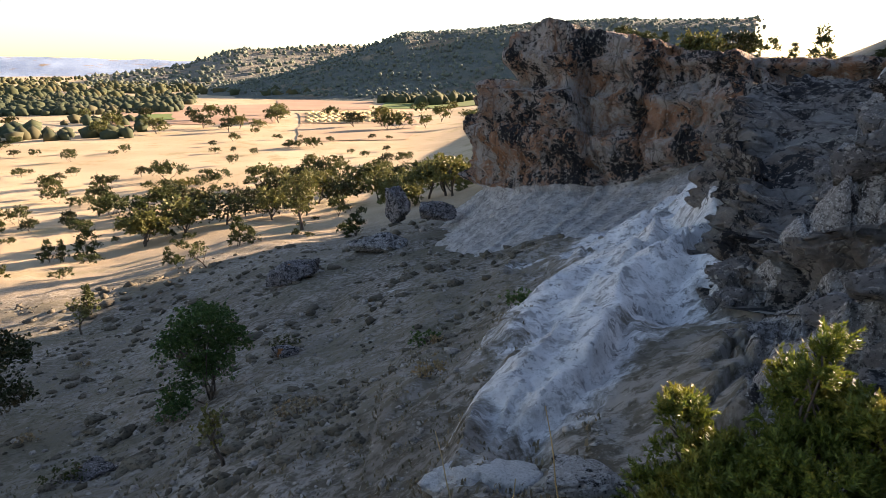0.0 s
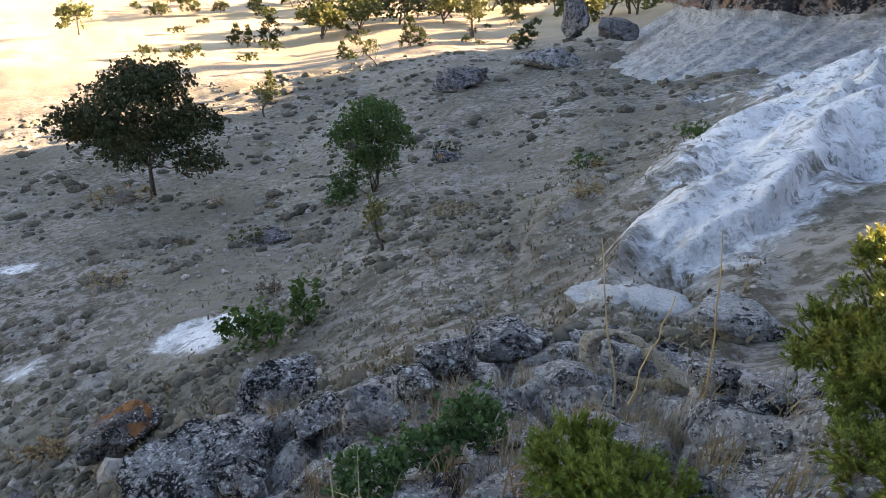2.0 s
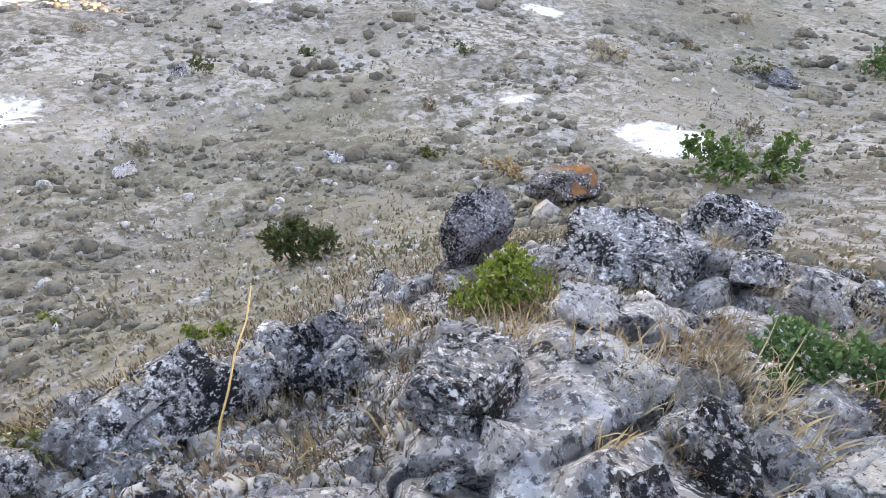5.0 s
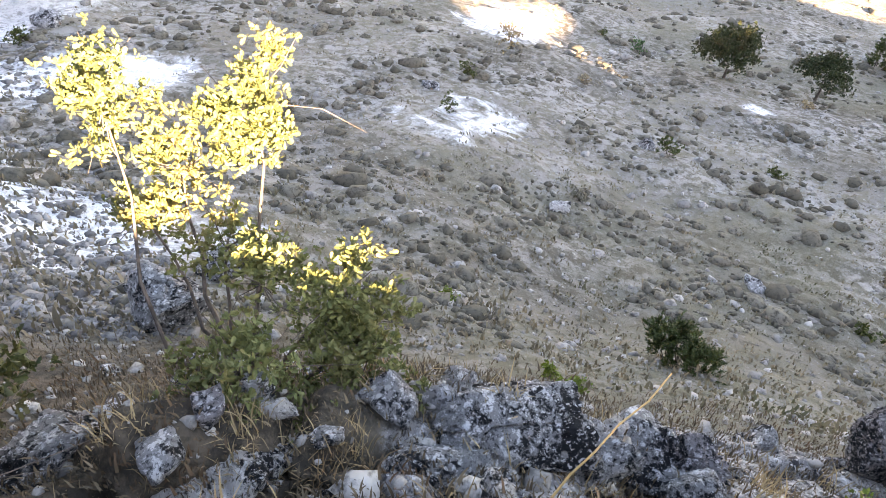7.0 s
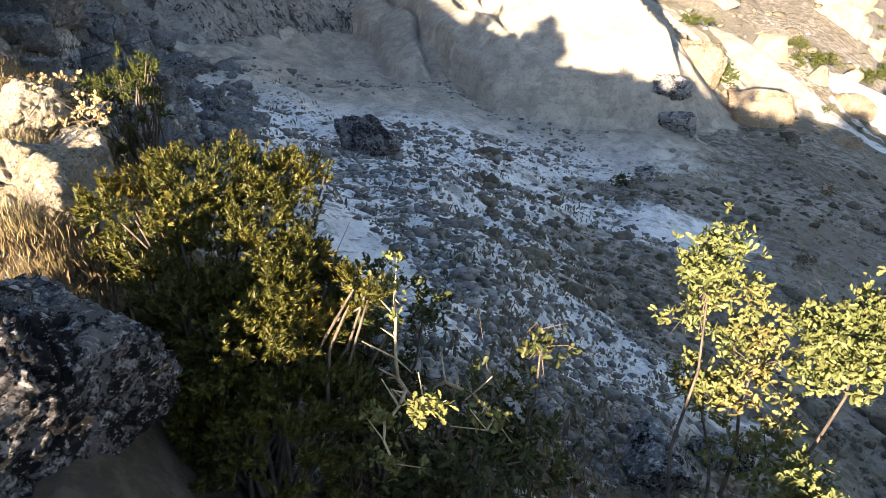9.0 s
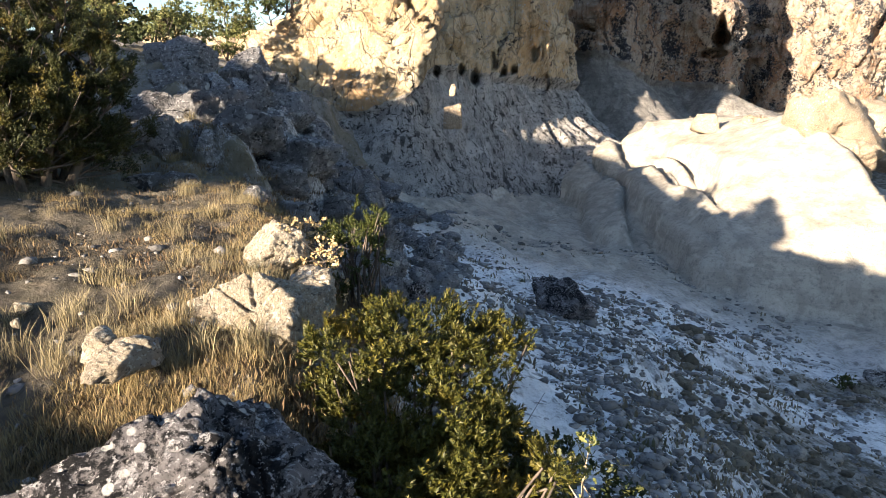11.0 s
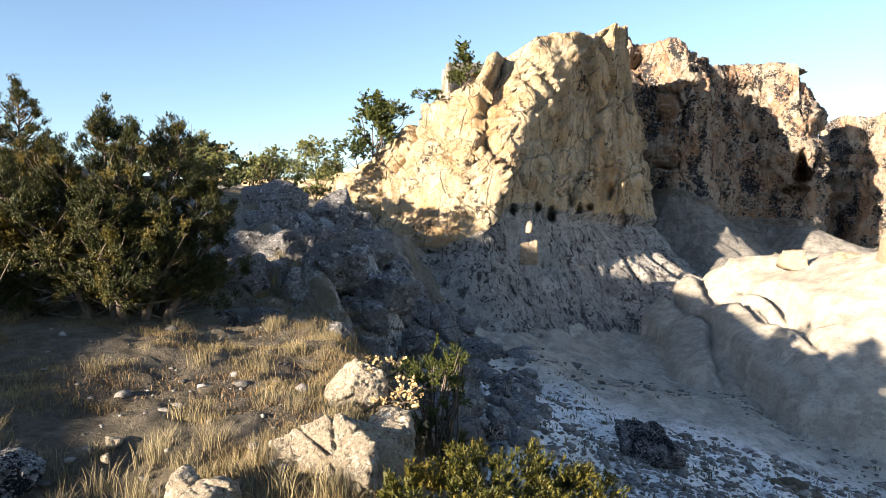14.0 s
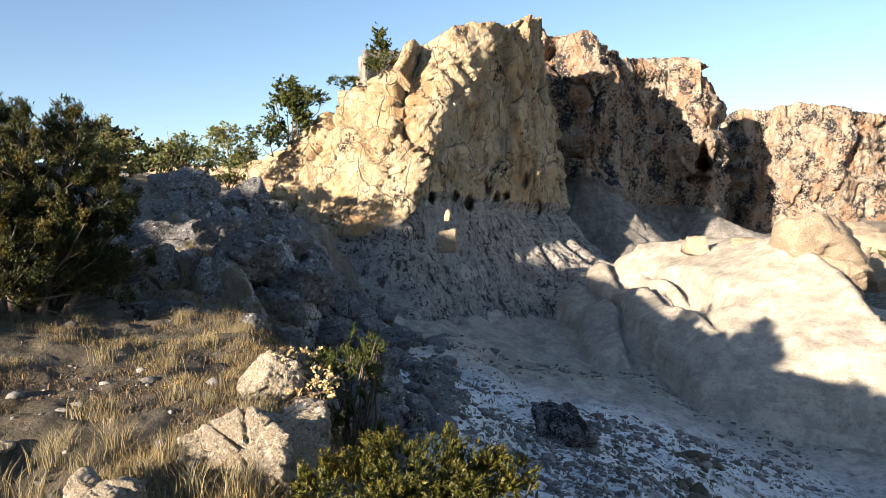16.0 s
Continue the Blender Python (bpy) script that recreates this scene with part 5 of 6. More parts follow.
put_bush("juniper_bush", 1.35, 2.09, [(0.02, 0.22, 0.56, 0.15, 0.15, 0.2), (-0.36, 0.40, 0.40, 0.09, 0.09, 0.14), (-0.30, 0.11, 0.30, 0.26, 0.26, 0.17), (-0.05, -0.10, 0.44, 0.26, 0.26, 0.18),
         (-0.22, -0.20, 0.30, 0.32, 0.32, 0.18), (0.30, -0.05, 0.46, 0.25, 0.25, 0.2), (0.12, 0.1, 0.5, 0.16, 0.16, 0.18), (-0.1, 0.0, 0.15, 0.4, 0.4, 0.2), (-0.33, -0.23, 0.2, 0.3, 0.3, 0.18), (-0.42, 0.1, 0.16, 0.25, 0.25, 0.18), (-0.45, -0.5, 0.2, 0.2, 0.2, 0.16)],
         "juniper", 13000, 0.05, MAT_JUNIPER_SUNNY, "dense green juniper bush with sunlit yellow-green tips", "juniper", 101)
put_bush("juniper_bush", 0.05, 1.60, [(0, 0.03, 0.22, 0.22, 0.22, 0.16), (0.14, -0.10, 0.3, 0.18, 0.18, 0.17), (-0.11, 0.12, 0.14, 0.13, 0.13, 0.12), (0.2, 0.1, 0.1, 0.2, 0.2, 0.12)],
         "juniper", 2200, 0.045, MAT_JUNIPER_FRESH, "low bright green juniper on the rocky ledge", "juniper", 102)
put_bush("cushion_shrub", -2.20, 1.30, [(-0.01, 0.13, 0.14, 0.25, 0.25, 0.18), (0.01, -0.13, 0.12, 0.16, 0.16, 0.12)], "leafy", 2600, 0.035, MAT_JUNIPER_FRESH, "low bright green cushion shrub between lichen rocks", "shrub", 103)
put_bush("cushion_shrub", -0.64, 1.97, [(-0.17, -0.21, 0.12, 0.17, 0.17, 0.14), (-0.01, 0.0, 0.13, 0.14, 0.14, 0.12), (0.18, 0.20, 0.15, 0.15, 0.15, 0.14)], "leafy", 3600, 0.03, MAT_GREEN,
         "dark green cushion shrub in a cleft of the rock", "shrub", 104)
OAK_BLOBS = [(-0.58, -0.73, 0.95, 0.19, 0.19, 0.27), (-0.84, -0.18, 0.92, 0.22, 0.22, 0.28), (-0.62, -0.46, 0.66, 0.22, 0.22, 0.17), (-0.47, -0.62, 0.48, 0.17, 0.17, 0.12),
             (-0.35, 0.36, 0.33, 0.24, 0.24, 0.16), (-0.2, 0.42, 0.2, 0.2, 0.2, 0.13), (-0.42, -0.2, 0.42, 0.2, 0.2, 0.14), (0.10, 0.10, 0.30, 0.27, 0.27, 0.2), (-0.10, 0.50, 0.08, 0.29, 0.29, 0.2), (0.28, 0.05, 0.25, 0.2, 0.2, 0.17), (-0.25, 0.05, 0.42, 0.17, 0.17, 0.13), (0.05, 0.30, 0.1, 0.27, 0.27, 0.18)]
put_bush("oak_shrub", -1.80, -1.72, OAK_BLOBS, "oak", 17000, 0.036, MAT_OAK, "young oak shrub with a sunlit crown and shaded foot", "oak shrub", 105)
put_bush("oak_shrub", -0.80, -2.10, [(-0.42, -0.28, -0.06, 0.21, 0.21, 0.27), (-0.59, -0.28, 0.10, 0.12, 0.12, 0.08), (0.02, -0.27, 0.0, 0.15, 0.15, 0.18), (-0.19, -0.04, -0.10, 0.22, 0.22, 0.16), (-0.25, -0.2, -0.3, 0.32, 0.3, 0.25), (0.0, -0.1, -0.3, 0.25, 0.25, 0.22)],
         "oak", 3200, 0.038, MAT_OAK_DARK, "small oak shrub at the ledge's edge, leaves darkened for shade", "oak shrub", 106, z=-0.1)
def twisted_shrub(x, y, z, seed):
    """A shrub of crooked, nearly bare pale limbs with leaves only at a few ends."""
    g = np.random.default_rng(seed)
    segs, ends = [], []
    for lean, far in (((-0.25, -0.1), 0.42), ((0.25, -0.05), 0.40), ((0.05, 0.2), 0.3), ((-0.05, -0.25), 0.36)):
        p, d, r = np.array((0, 0, -0.3)), np.array((lean[0] * 0.6, lean[1] * 0.6, 1.0)), 0.012
        for i in range(9):
            d = d / np.linalg.norm(d) + g.normal(0, 0.6, 3) * np.array((1, 1, 0.6)) + np.array((lean[0] * 0.4, lean[1] * 0.4, 0.12))
            q = p + d / np.linalg.norm(d) * (far + 0.3) / 9
            segs.append((p, q, r, r * 0.9))
            for _ in range(2 * (i > 2)):
                e = q + g.normal(0, 0.05, 3) + np.array((0, 0, 0.03))
                segs.append((q, e, r * 0.6, r * 0.3))
                ends += [e] * (i > 5)
            p, r = q, r * 0.88
        ends += [p, p]
    c = np.array(ends)
    o = np.tile((0.0, 0.0, 1.0), (len(c), 1))
    return plant("twisted_shrub", pose(x, y, z), "twisted shrub of bare pale limbs with a few sunlit leaves", "shrub", tubes(segs, 6), leaves(g, c, o, 520, 0.028, 0.02, True), MAT_PALE_BARK, MAT_OAK, "", "foliage", "wood")


twisted_shrub(-0.86, -2.40, 0.06, 107)
put_bush("juniper_bush", -0.28, -2.63, [(-0.15, -0.59, 0.24, 0.32, 0.32, 0.14), (-0.40, -0.52, 0.18, 0.24, 0.24, 0.13), (0.08, -0.5, 0.22, 0.25, 0.25, 0.12), (-0.22, -0.45, 0.12, 0.36, 0.36, 0.13), (-0.05, -0.43, -0.03, 0.34, 0.34, 0.16), (-0.06, -0.15, -0.15, 0.36, 0.36, 0.22), (0.10, -0.57, 0.05, 0.16, 0.16, 0.10),
         (-0.1, -0.3, -0.4, 0.42, 0.42, 0.3), (-0.12, 0.05, -0.5, 0.42, 0.38, 0.3), (-0.3, -0.2, -0.25, 0.3, 0.3, 0.25)], "juniper", 13000, 0.044, MAT_JUNIPER, "juniper bush with a sunlit golden crown over dark shaded foliage", "juniper", 108, z=0.36)
put_bush("oak_shrub", -0.76, -2.75, [(-0.20, -0.28, 0.12, 0.27, 0.27, 0.19), (0.04, -0.13, 0.12, 0.21, 0.21, 0.24), (-0.38, -0.13, 0.01, 0.14, 0.14, 0.13), (-0.1, -0.1, -0.15, 0.3, 0.3, 0.25), (-0.2, -0.1, -0.4, 0.35, 0.35, 0.25)],
         "oak", 4200, 0.036, MAT_OAK_DARK, "dark green shrub behind a juniper", "oak shrub", 109, z=-0.08)
juniper_tree(2.3, -7.0, [(0.28, -0.29, 1.75, 0.75), (-0.05, -0.12, 1.62, 0.7), (-0.3, -0.6, 1.7, 0.75), (-0.6, -0.4, 1.15, 0.8), (0.1, 0.45, 0.95, 0.85), (-0.45, 0.35, 0.7, 0.8), (0.6, -0.1, 1.4, 0.8), (-0.8, -0.1, 0.85, 0.75), (0.55, 0.5, 1.0, 0.8), (-0.15, 0.7, 0.6, 0.7)], "dark juniper tree with pointed tops and golden lit sprays", 110, MAT_JUNIPER_TREE)
juniper_tree(3.3, -6.9, [(-0.1, 0.1, 1.2, 0.8), (0.4, 0.0, 1.5, 0.8), (0.1, 0.5, 0.9, 0.8), (-0.5, 0.3, 0.9, 0.8)], "dark juniper tree with golden lit sprays on the ridge", 111, MAT_JUNIPER_TREE)
juniper_tree(4.3, -9.2, [(0.0, 0.0, 1.9, 0.8), (0.5, -0.2, 1.7, 0.8), (-0.35, 0.2, 1.2, 0.8)], "juniper tree on the rocky bank behind another", 118, MAT_JUNIPER_TREE)
put_bush("juniper_bush", -0.36, -5.85, [(-0.05, 0.15, 0.05, 0.24, 0.24, 0.28), (0.08, -0.22, 0.1, 0.2, 0.2, 0.16)], "juniper", 1500, 0.05, MAT_JUNIPER_DARK, "dark juniper clinging to the edge of the rock ridge", "juniper", 112, z=0.28)
put_bush("dry_shrub", -0.05, -4.85, [(0.08, -0.12, 0.12, 0.26, 0.26, 0.16), (-0.08, 0.15, 0.04, 0.18, 0.18, 0.13)], "leafy", 900, 0.025, MAT_STRAW, "brown twiggy dry shrub among sunlit rocks", "shrub", 113, z=0.52)
put_bush("leafy_shrub", -4.42, 7.08, [(-0.39, -0.23, 0.32, 0.28, 0.28, 0.24), (0.07, -0.19, 0.36, 0.32, 0.32, 0.28)], "leafy", 900, 0.09, MAT_GREEN, "small fresh green shrub at the foot of the ledge", "shrub", 114)
put_bush("leafy_shrub", -4.1, 7.5, [(0, 0, 0.42, 0.21, 0.21, 0.34)], "leafy", 420, 0.09, MAT_GREEN, "small fresh green shrub at the foot of the ledge", "shrub", 115)
put_bush("dark_shrub", -5.31, 0.96, [(-0.15, -0.1, 0.2, 0.28, 0.28, 0.2), (0.2, 0.15, 0.25, 0.22, 0.22, 0.27), (0.0, 0.0, 0.1, 0.36, 0.36, 0.12)], "juniper", 900, 0.09, MAT_JUNIPER_DARK, "dark spiky shrub alone on the dry slope", "shrub", 116)


# ---- trees on the slope and in the valley ----
def tree(x, y, height, spread, seed, n, size, leaf, label, stems=1, stem=0.35, sink=0.0, kids=3, depth=3, lean=0.0, turn=0.0):
    w, c = oak_parts(seed, height, spread, n, size, leaf, stem=stem, stems=stems, kids=kids, depth=depth, lean=lean)
    return plant("tree", pose(x, y, foot(x, y, sink), 0, 0, turn), label, "tree", w, c, MAT_BARK, leaf)


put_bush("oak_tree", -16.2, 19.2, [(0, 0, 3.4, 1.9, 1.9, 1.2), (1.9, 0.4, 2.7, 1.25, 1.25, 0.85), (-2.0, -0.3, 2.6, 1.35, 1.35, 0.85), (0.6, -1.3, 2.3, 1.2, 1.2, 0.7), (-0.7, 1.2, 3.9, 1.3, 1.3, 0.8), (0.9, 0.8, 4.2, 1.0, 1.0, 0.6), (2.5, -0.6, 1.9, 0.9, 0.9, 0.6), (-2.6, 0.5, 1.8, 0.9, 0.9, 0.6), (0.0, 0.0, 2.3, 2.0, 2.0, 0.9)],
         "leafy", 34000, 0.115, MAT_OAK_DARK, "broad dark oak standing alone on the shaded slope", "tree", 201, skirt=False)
put_bush("bushy_tree", -6.65, 17.3, [(0, 0, 2.1, 1.0, 1.0, 0.85), (0.55, 0.2, 1.5, 0.75, 0.75, 0.7), (-0.6, -0.2, 1.6, 0.75, 0.75, 0.7), (-0.3, 0.3, 0.7, 0.7, 0.7, 0.5), (0.4, -0.4, 2.5, 0.6, 0.6, 0.5), (-0.7, -0.5, 0.35, 0.6, 0.6, 0.4), (0.1, 0.1, 1.0, 0.8, 0.8, 0.6)],
         "leafy", 17000, 0.075, MAT_GREEN, "bushy green tree with several stems on the shaded slope", "tree", 202)
put_bush("leafy_shrub", -7.4, 16.5, [(0, 0, 0.3, 0.5, 0.5, 0.35)], "leafy", 700, 0.09, MAT_GREEN, "low green shrub under a bushy tree", "shrub", 203)
tree(-3.85, 10.34, 1.25, 0.7, 204, 360, 0.07, MAT_OAK, "thin small tree with a sparse crown", depth=2)
put_bush("round_tree", -22.6, 4.0, [(0, 0, 1.1, 0.9, 0.9, 0.6), (0.6, 0.2, 0.9, 0.65, 0.65, 0.45), (-0.6, -0.2, 0.95, 0.65, 0.65, 0.45), (0.1, 0.3, 1.45, 0.55, 0.55, 0.35), (0.0, -0.6, 0.8, 0.6, 0.6, 0.4)], "leafy", 9000, 0.08, MAT_OAK_DARK, "round-crowned small tree on the dry slope", "tree", 205, skirt=False)
put_bush("round_tree", -22.1, 6.9, [(0, 0, 1.0, 0.8, 0.8, 0.55), (0.5, 0.2, 0.85, 0.55, 0.55, 0.4), (-0.5, -0.3, 0.85, 0.55, 0.55, 0.4), (0.0, 0.1, 1.35, 0.45, 0.45, 0.3)], "leafy", 6000, 0.075, MAT_OAK_DARK, "round-crowned small tree on the dry slope", "tree", 206, skirt=False)
tree(-20.7, 12.9, 1.9, 0.7, 207, 900, 0.09, MAT_OAK_DARK, "thin small tree near the edge of the shade", depth=2)
tree(-20.5, 35.4, 2.1, 0.7, 208, 700, 0.11, MAT_OAK, "sparse sunlit sapling at the edge of the shade", depth=2)
tree(-17.0, 46.1, 1.8, 0.7, 209, 600, 0.11, MAT_OAK, "sparse sunlit sapling on pale grass", depth=2)
tree(-14.7, 67.7, 6.6, 0.85, 210, 4200, 0.22, MAT_OAK, "full-crowned oak in low sun at the cliff's end")
put_bush("oak_tree", 3.3, -33.5, [(0, 0, 2.0, 1.2, 1.2, 0.7), (0.8, 0.1, 1.5, 0.8, 0.8, 0.5), (-0.85, 0.0, 1.6, 0.75, 0.75, 0.5), (0.1, 0.2, 2.6, 0.8, 0.8, 0.45), (-0.4, 0.3, 1.1, 0.6, 0.6, 0.4)],
         "leafy", 5200, 0.11, MAT_OAK, "round green oak beside the cliff's shoulder", "tree", 213)
put_bush("oak_tree", 4.3, -25.6, [(0.0, 0, 1.5, 0.5, 0.5, 0.36), (-0.7, 0.1, 1.35, 0.5, 0.5, 0.42), (-1.1, 0.0, 0.9, 0.4, 0.4, 0.3), (0.4, 0.0, 1.1, 0.4, 0.4, 0.3), (-0.4, 0, 1.85, 0.3, 0.3, 0.25)],
         "leafy", 2400, 0.085, MAT_OAK, "young oak with an open crown on the plateau's edge", "tree", 212, skirt=False)
put_bush("oak_tree", 5.9, -23.5, [(0.0, 0, 1.5, 0.42, 0.42, 0.42), (-0.6, 0.1, 1.2, 0.5, 0.5, 0.45), (0.5, 0.0, 1.2, 0.45, 0.45, 0.45), (0.1, 0.0, 2.0, 0.3, 0.3, 0.3), (-0.2, 0.2, 0.6, 0.6, 0.6, 0.35)],
         "leafy", 3000, 0.075, MAT_OAK, "golden-green oak sapling on the plateau's skyline", "tree", 211)
put_bush("oak_tree", 7.6, -28.5, [(0.0, 0, 1.4, 0.6, 0.6, 0.5), (-0.6, 0.1, 1.0, 0.6, 0.6, 0.5), (0.6, 0.0, 1.0, 0.6, 0.6, 0.5)],
         "leafy", 2600, 0.09, MAT_OAK_DARK, "dark oak sapling on the plateau's skyline", "tree", 214)

g = np.random.default_rng(9)
for i in range(16):
    b, r = radians(g.uniform(-40, -26)), g.uniform(9, 21)
    x, y = -r * math.sin(b), r * math.cos(b)
    k = g.uniform(0.35, 0.95) * r / 14
    rock(x, y, foot(x, y) + 0.1 * k, k, k * 0.9, k * 0.7, g.uniform(0, 360), g.uniform(-12, 12), 120 + i, MAT_ROCK_DARK, 5, "dark rugged boulder crusted with black lichen", "boulder", "boulders")


MODELS = []
for i, (leaf, label) in enumerate(((MAT_OAK, "sunlit oak on the pale valley floor"), (MAT_OAK_DARK, "dark bushy oak on the pale valley floor"), (MAT_OAK, "small sunlit oak with a lopsided crown"))):
    g = np.random.default_rng(300 + i)
    lobes = [(0, 0, 0.52, 0.34, 0.34, 0.3)] + [(math.cos(a) * 0.3, math.sin(a) * 0.3, g.uniform(0.2, 0.68), g.uniform(0.18, 0.28), g.uniform(0.17, 0.27), g.uniform(0.14, 0.22)) for a in np.arange(0, 6.28, 0.8) + g.uniform(0, 0.6)]
    pts, o = shell(g, lobes, 170, 0.5)
    c = leaves(g, pts, o, 1500, 0.075, 0.03)
    w = tubes(branching(g, (0, 0, -0.1), (0, 0, 1), 0.55, 0.03, 2, 0.8, 0.3, 2, 3, [], [])[0], 5)
    MODELS.append((w, c, leaf, label))
SLIM = [juniper_bush(310 + i, [(0, 0, 0.2, 0.26, 0.26, 0.24), (0.03, 0, 0.45, 0.22, 0.22, 0.25), (0, 0.03, 0.68, 0.15, 0.15, 0.22), (0, 0, 0.85, 0.08, 0.08, 0.16)], 420, 0.10, 6, 1, 0.4) for i in range(2)]
LOW = [juniper_bush(320 + i, [(0.1, 0, 0.35, 0.5, 0.5, 0.38), (-0.25, 0.2, 0.45, 0.4, 0.4, 0.45), (0.2, -0.25, 0.4, 0.4, 0.4, 0.4)], 420, 0.13, 6, 1, 0.4) for i in range(2)]


def model_things():
    """One of each kind, built where the first of its kind stands."""
    out = []
    for (w, c, leaf, label), (x, y, h) in zip(MODELS, ((-68, 73.4, 4.8), (-24, 96, 6), (-9, 92, 5))):
        ob = plant("tree", pose(x, y, foot(x, y, 0.1)), label, "tree", w, c, MAT_BARK, leaf, "valley trees")
        ob.scale = (h, h, h)
        out.append(ob)
    for (w, c), (x, y, h) in zip(SLIM, ((-41.1, 69.5, 2.4), (-23.9, 55.8, 1.7))):
        ob = plant("upright_juniper", pose(x, y, foot(x, y, 0.05)), "slim upright juniper with a long shadow on dry grass", "juniper", w, c, MAT_BARK, MAT_JUNIPER_DARK, "upright junipers", "foliage", "wood")
        ob.scale = (h, h, h)
        out.append(ob)
    for (w, c), (x, y, h) in zip(LOW, ((-75, 94, 1.6), (-30, 110, 2))):
        ob = plant("round_bush", pose(x, y, foot(x, y, 0.05)), "rounded dark bush on pale dry grass", "bush", w, c, MAT_BARK, MAT_JUNIPER_DARK, "valley bushes", "foliage", "wood")
        ob.scale = (h, h, h)
        out.append(ob)
    return out


KINDS = model_things()


def again(kind, x, y, h, turn=0.0, wide=1.0):
    src = KINDS[kind]
    ob = copy_thing(src, pose(x, y, foot(x, y, 0.08), 0, 0, turn))
    ob.scale = (h * wide, h * wide, h)
    return ob


again(3, -21.9, 39.0, 2.0), again(3, -40.3, 73.0, 4.0, 40, 1.1), again(4, -42.5, 69.2, 2.6, 10), again(4, -18.7, 59.1, 2.8, 0, 1.1), again(3, -17.6, 59.4, 1.6, 0, 1.7), again(4, -7.3, 53.5, 2.0, 0, 1.6)
again(3, -28.1, 10.6, 1.4, 0, 1.2), again(4, -26.3, 11.1, 2.1, 0, 1.5)
for hx, hy, hz, hh, kind in ((-4.2, -35.0, 8.5, 2.3, 3), (0.5, -35.6, 5.4, 3.0, 3), (0.0, -35.4, 5.8, 2.2, 4), (-0.6, -35.2, 6.5, 1.5, 5), (1.4, -35.8, 4.7, 1.6, 6), (-2.4, -35.0, 7.6, 1.0, 5)):
    ob = again(kind, hx, hy, hh, hx * 50, 1.2)
    ob.location.z = hz

rng = np.random.default_rng(77)


def scatter(n, b0, b1, r0, r1, kinds, h0, h1):
    for _ in range(n):
        b, r = radians(rng.uniform(b0, b1)), math.exp(rng.uniform(math.log(r0), math.log(r1)))
        again(int(rng.choice(kinds)), -r * math.sin(b), r * math.cos(b) - 0.3, rng.uniform(h0, h1) * (1 + r / 900), rng.uniform(0, 360), rng.uniform(0.85, 1.35))


scatter(30, 8, 25, 82, 140, (0, 1, 2, 1), 2.6, 5.0)
scatter(24, 2, 30, 110, 190, (0, 1, 5, 6, 2), 2.0, 4.5)
scatter(14, -1.5, 6, 72, 120, (0, 2, 0), 2.5, 5.0)
scatter(84, 3, 38, 110, 300, (5, 6, 1, 5), 1.2, 3.2)
scatter(16, 22, 40, 60, 130, (5, 6), 0.9, 2.0)
scatter(12, 6, 24, 55, 88, (5, 6), 0.6, 1.3)
scatter(30, -4, 34, 300, 430, (0, 1, 6, 2), 4.0, 7.0)


def on_top(b, back):
    """A place on the north cliff's top, so far behind its edge, along a bearing."""
    r = np.interp(-b, (3, 8, 15, 23, 30, 34), (43, 38.5, 35, 34, 33, 32)) + back
    return -r * math.sin(radians(b)), r * math.cos(radians(b))


for b, back, h, kind in ((-16.5, 3.0, 2.2, 2), (-20, 3.5, 2.4, 0), (-21.5, 3.0, 2.6, 0), (-23.0, 3.5, 2.0, 1), (-18.5, 3.0, 1.6, 5), (-28.5, 9.0, 1.9, 3), (-24.5, 8.0, 1.5, 5)):
    again(kind, *on_top(b, back), h, b * 37)
for _ in range(34):
    again(int(rng.choice((5, 6, 5, 4))), *on_top(rng.uniform(-33, -8), rng.uniform(1.6, 6.0)), rng.uniform(0.4, 0.95), rng.uniform(0, 360), 1.25)
for _ in range(14):
    b, r = radians(rng.uniform(182, 200)), rng.uniform(24, 60)
    again(int(rng.choice((1, 6, 5, 1))), -r * math.sin(b), r * math.cos(b), rng.uniform(1.4, 2.4), rng.uniform(0, 360))


# ---- fields ----
def field_mat(name, a, b, rows=None, scale=0.03):
    m = Nodes(name)
    col = m.mix(m.ramp(m.noise(scale, 5), 0.35, 0.65), a, b)
    col = m.mix(m.math("MULTIPLY", m.noise(0.6, 5, 0.7), 0.3), col, tuple(c * 0.6 for c in a))
    return m.done(col, 0.95, m.noise(2.0, 4), 0.3, 0.1)


def field(bearings, reach, mat, label, lift=0.25):
    """A flat field on the valley floor between two bearings and two distances, with an uneven edge."""
    nb, nr = 26, 12
    b, r = np.meshgrid(np.radians(np.linspace(*bearings, nb)), np.linspace(*reach, nr))
    x, y = (-r * np.sin(b)).ravel(), (r * np.cos(b)).ravel()
    p = np.stack([x, y, 0 * x], 1)
    x, y = x + 3 * fbm(p * 0.02, 2, 4), y + 5 * fbm(p * 0.02, 2, 6)
    ob = mesh_object("field", np.stack([x, y, ground(x, y) + lift], 1), grid_faces(nr, nb), mat)
    return tagged(ob, label, "field", kind="structure")


MAT_STUBBLE = field_mat("stubble", (0.46, 0.33, 0.21), (0.40, 0.27, 0.17))
MAT_PLOUGHED = field_mat("ploughed", (0.44, 0.33, 0.22), (0.38, 0.275, 0.18))
MAT_PINK = field_mat("fallow", (0.42, 0.29, 0.2), (0.36, 0.24, 0.17))
MAT_CROP = field_mat("green_crop", (0.12, 0.19, 0.05), (0.16, 0.2, 0.06))
MAT_HAY = field_mat("hay", (0.62, 0.48, 0.26), (0.55, 0.42, 0.22))
field((2.5, 12), (255, 345), MAT_PLOUGHED, "bare brown ploughed field in the valley")
field((2.5, 12), (352, 450), MAT_STUBBLE, "pale stubble field with rows of hay", 0.3)
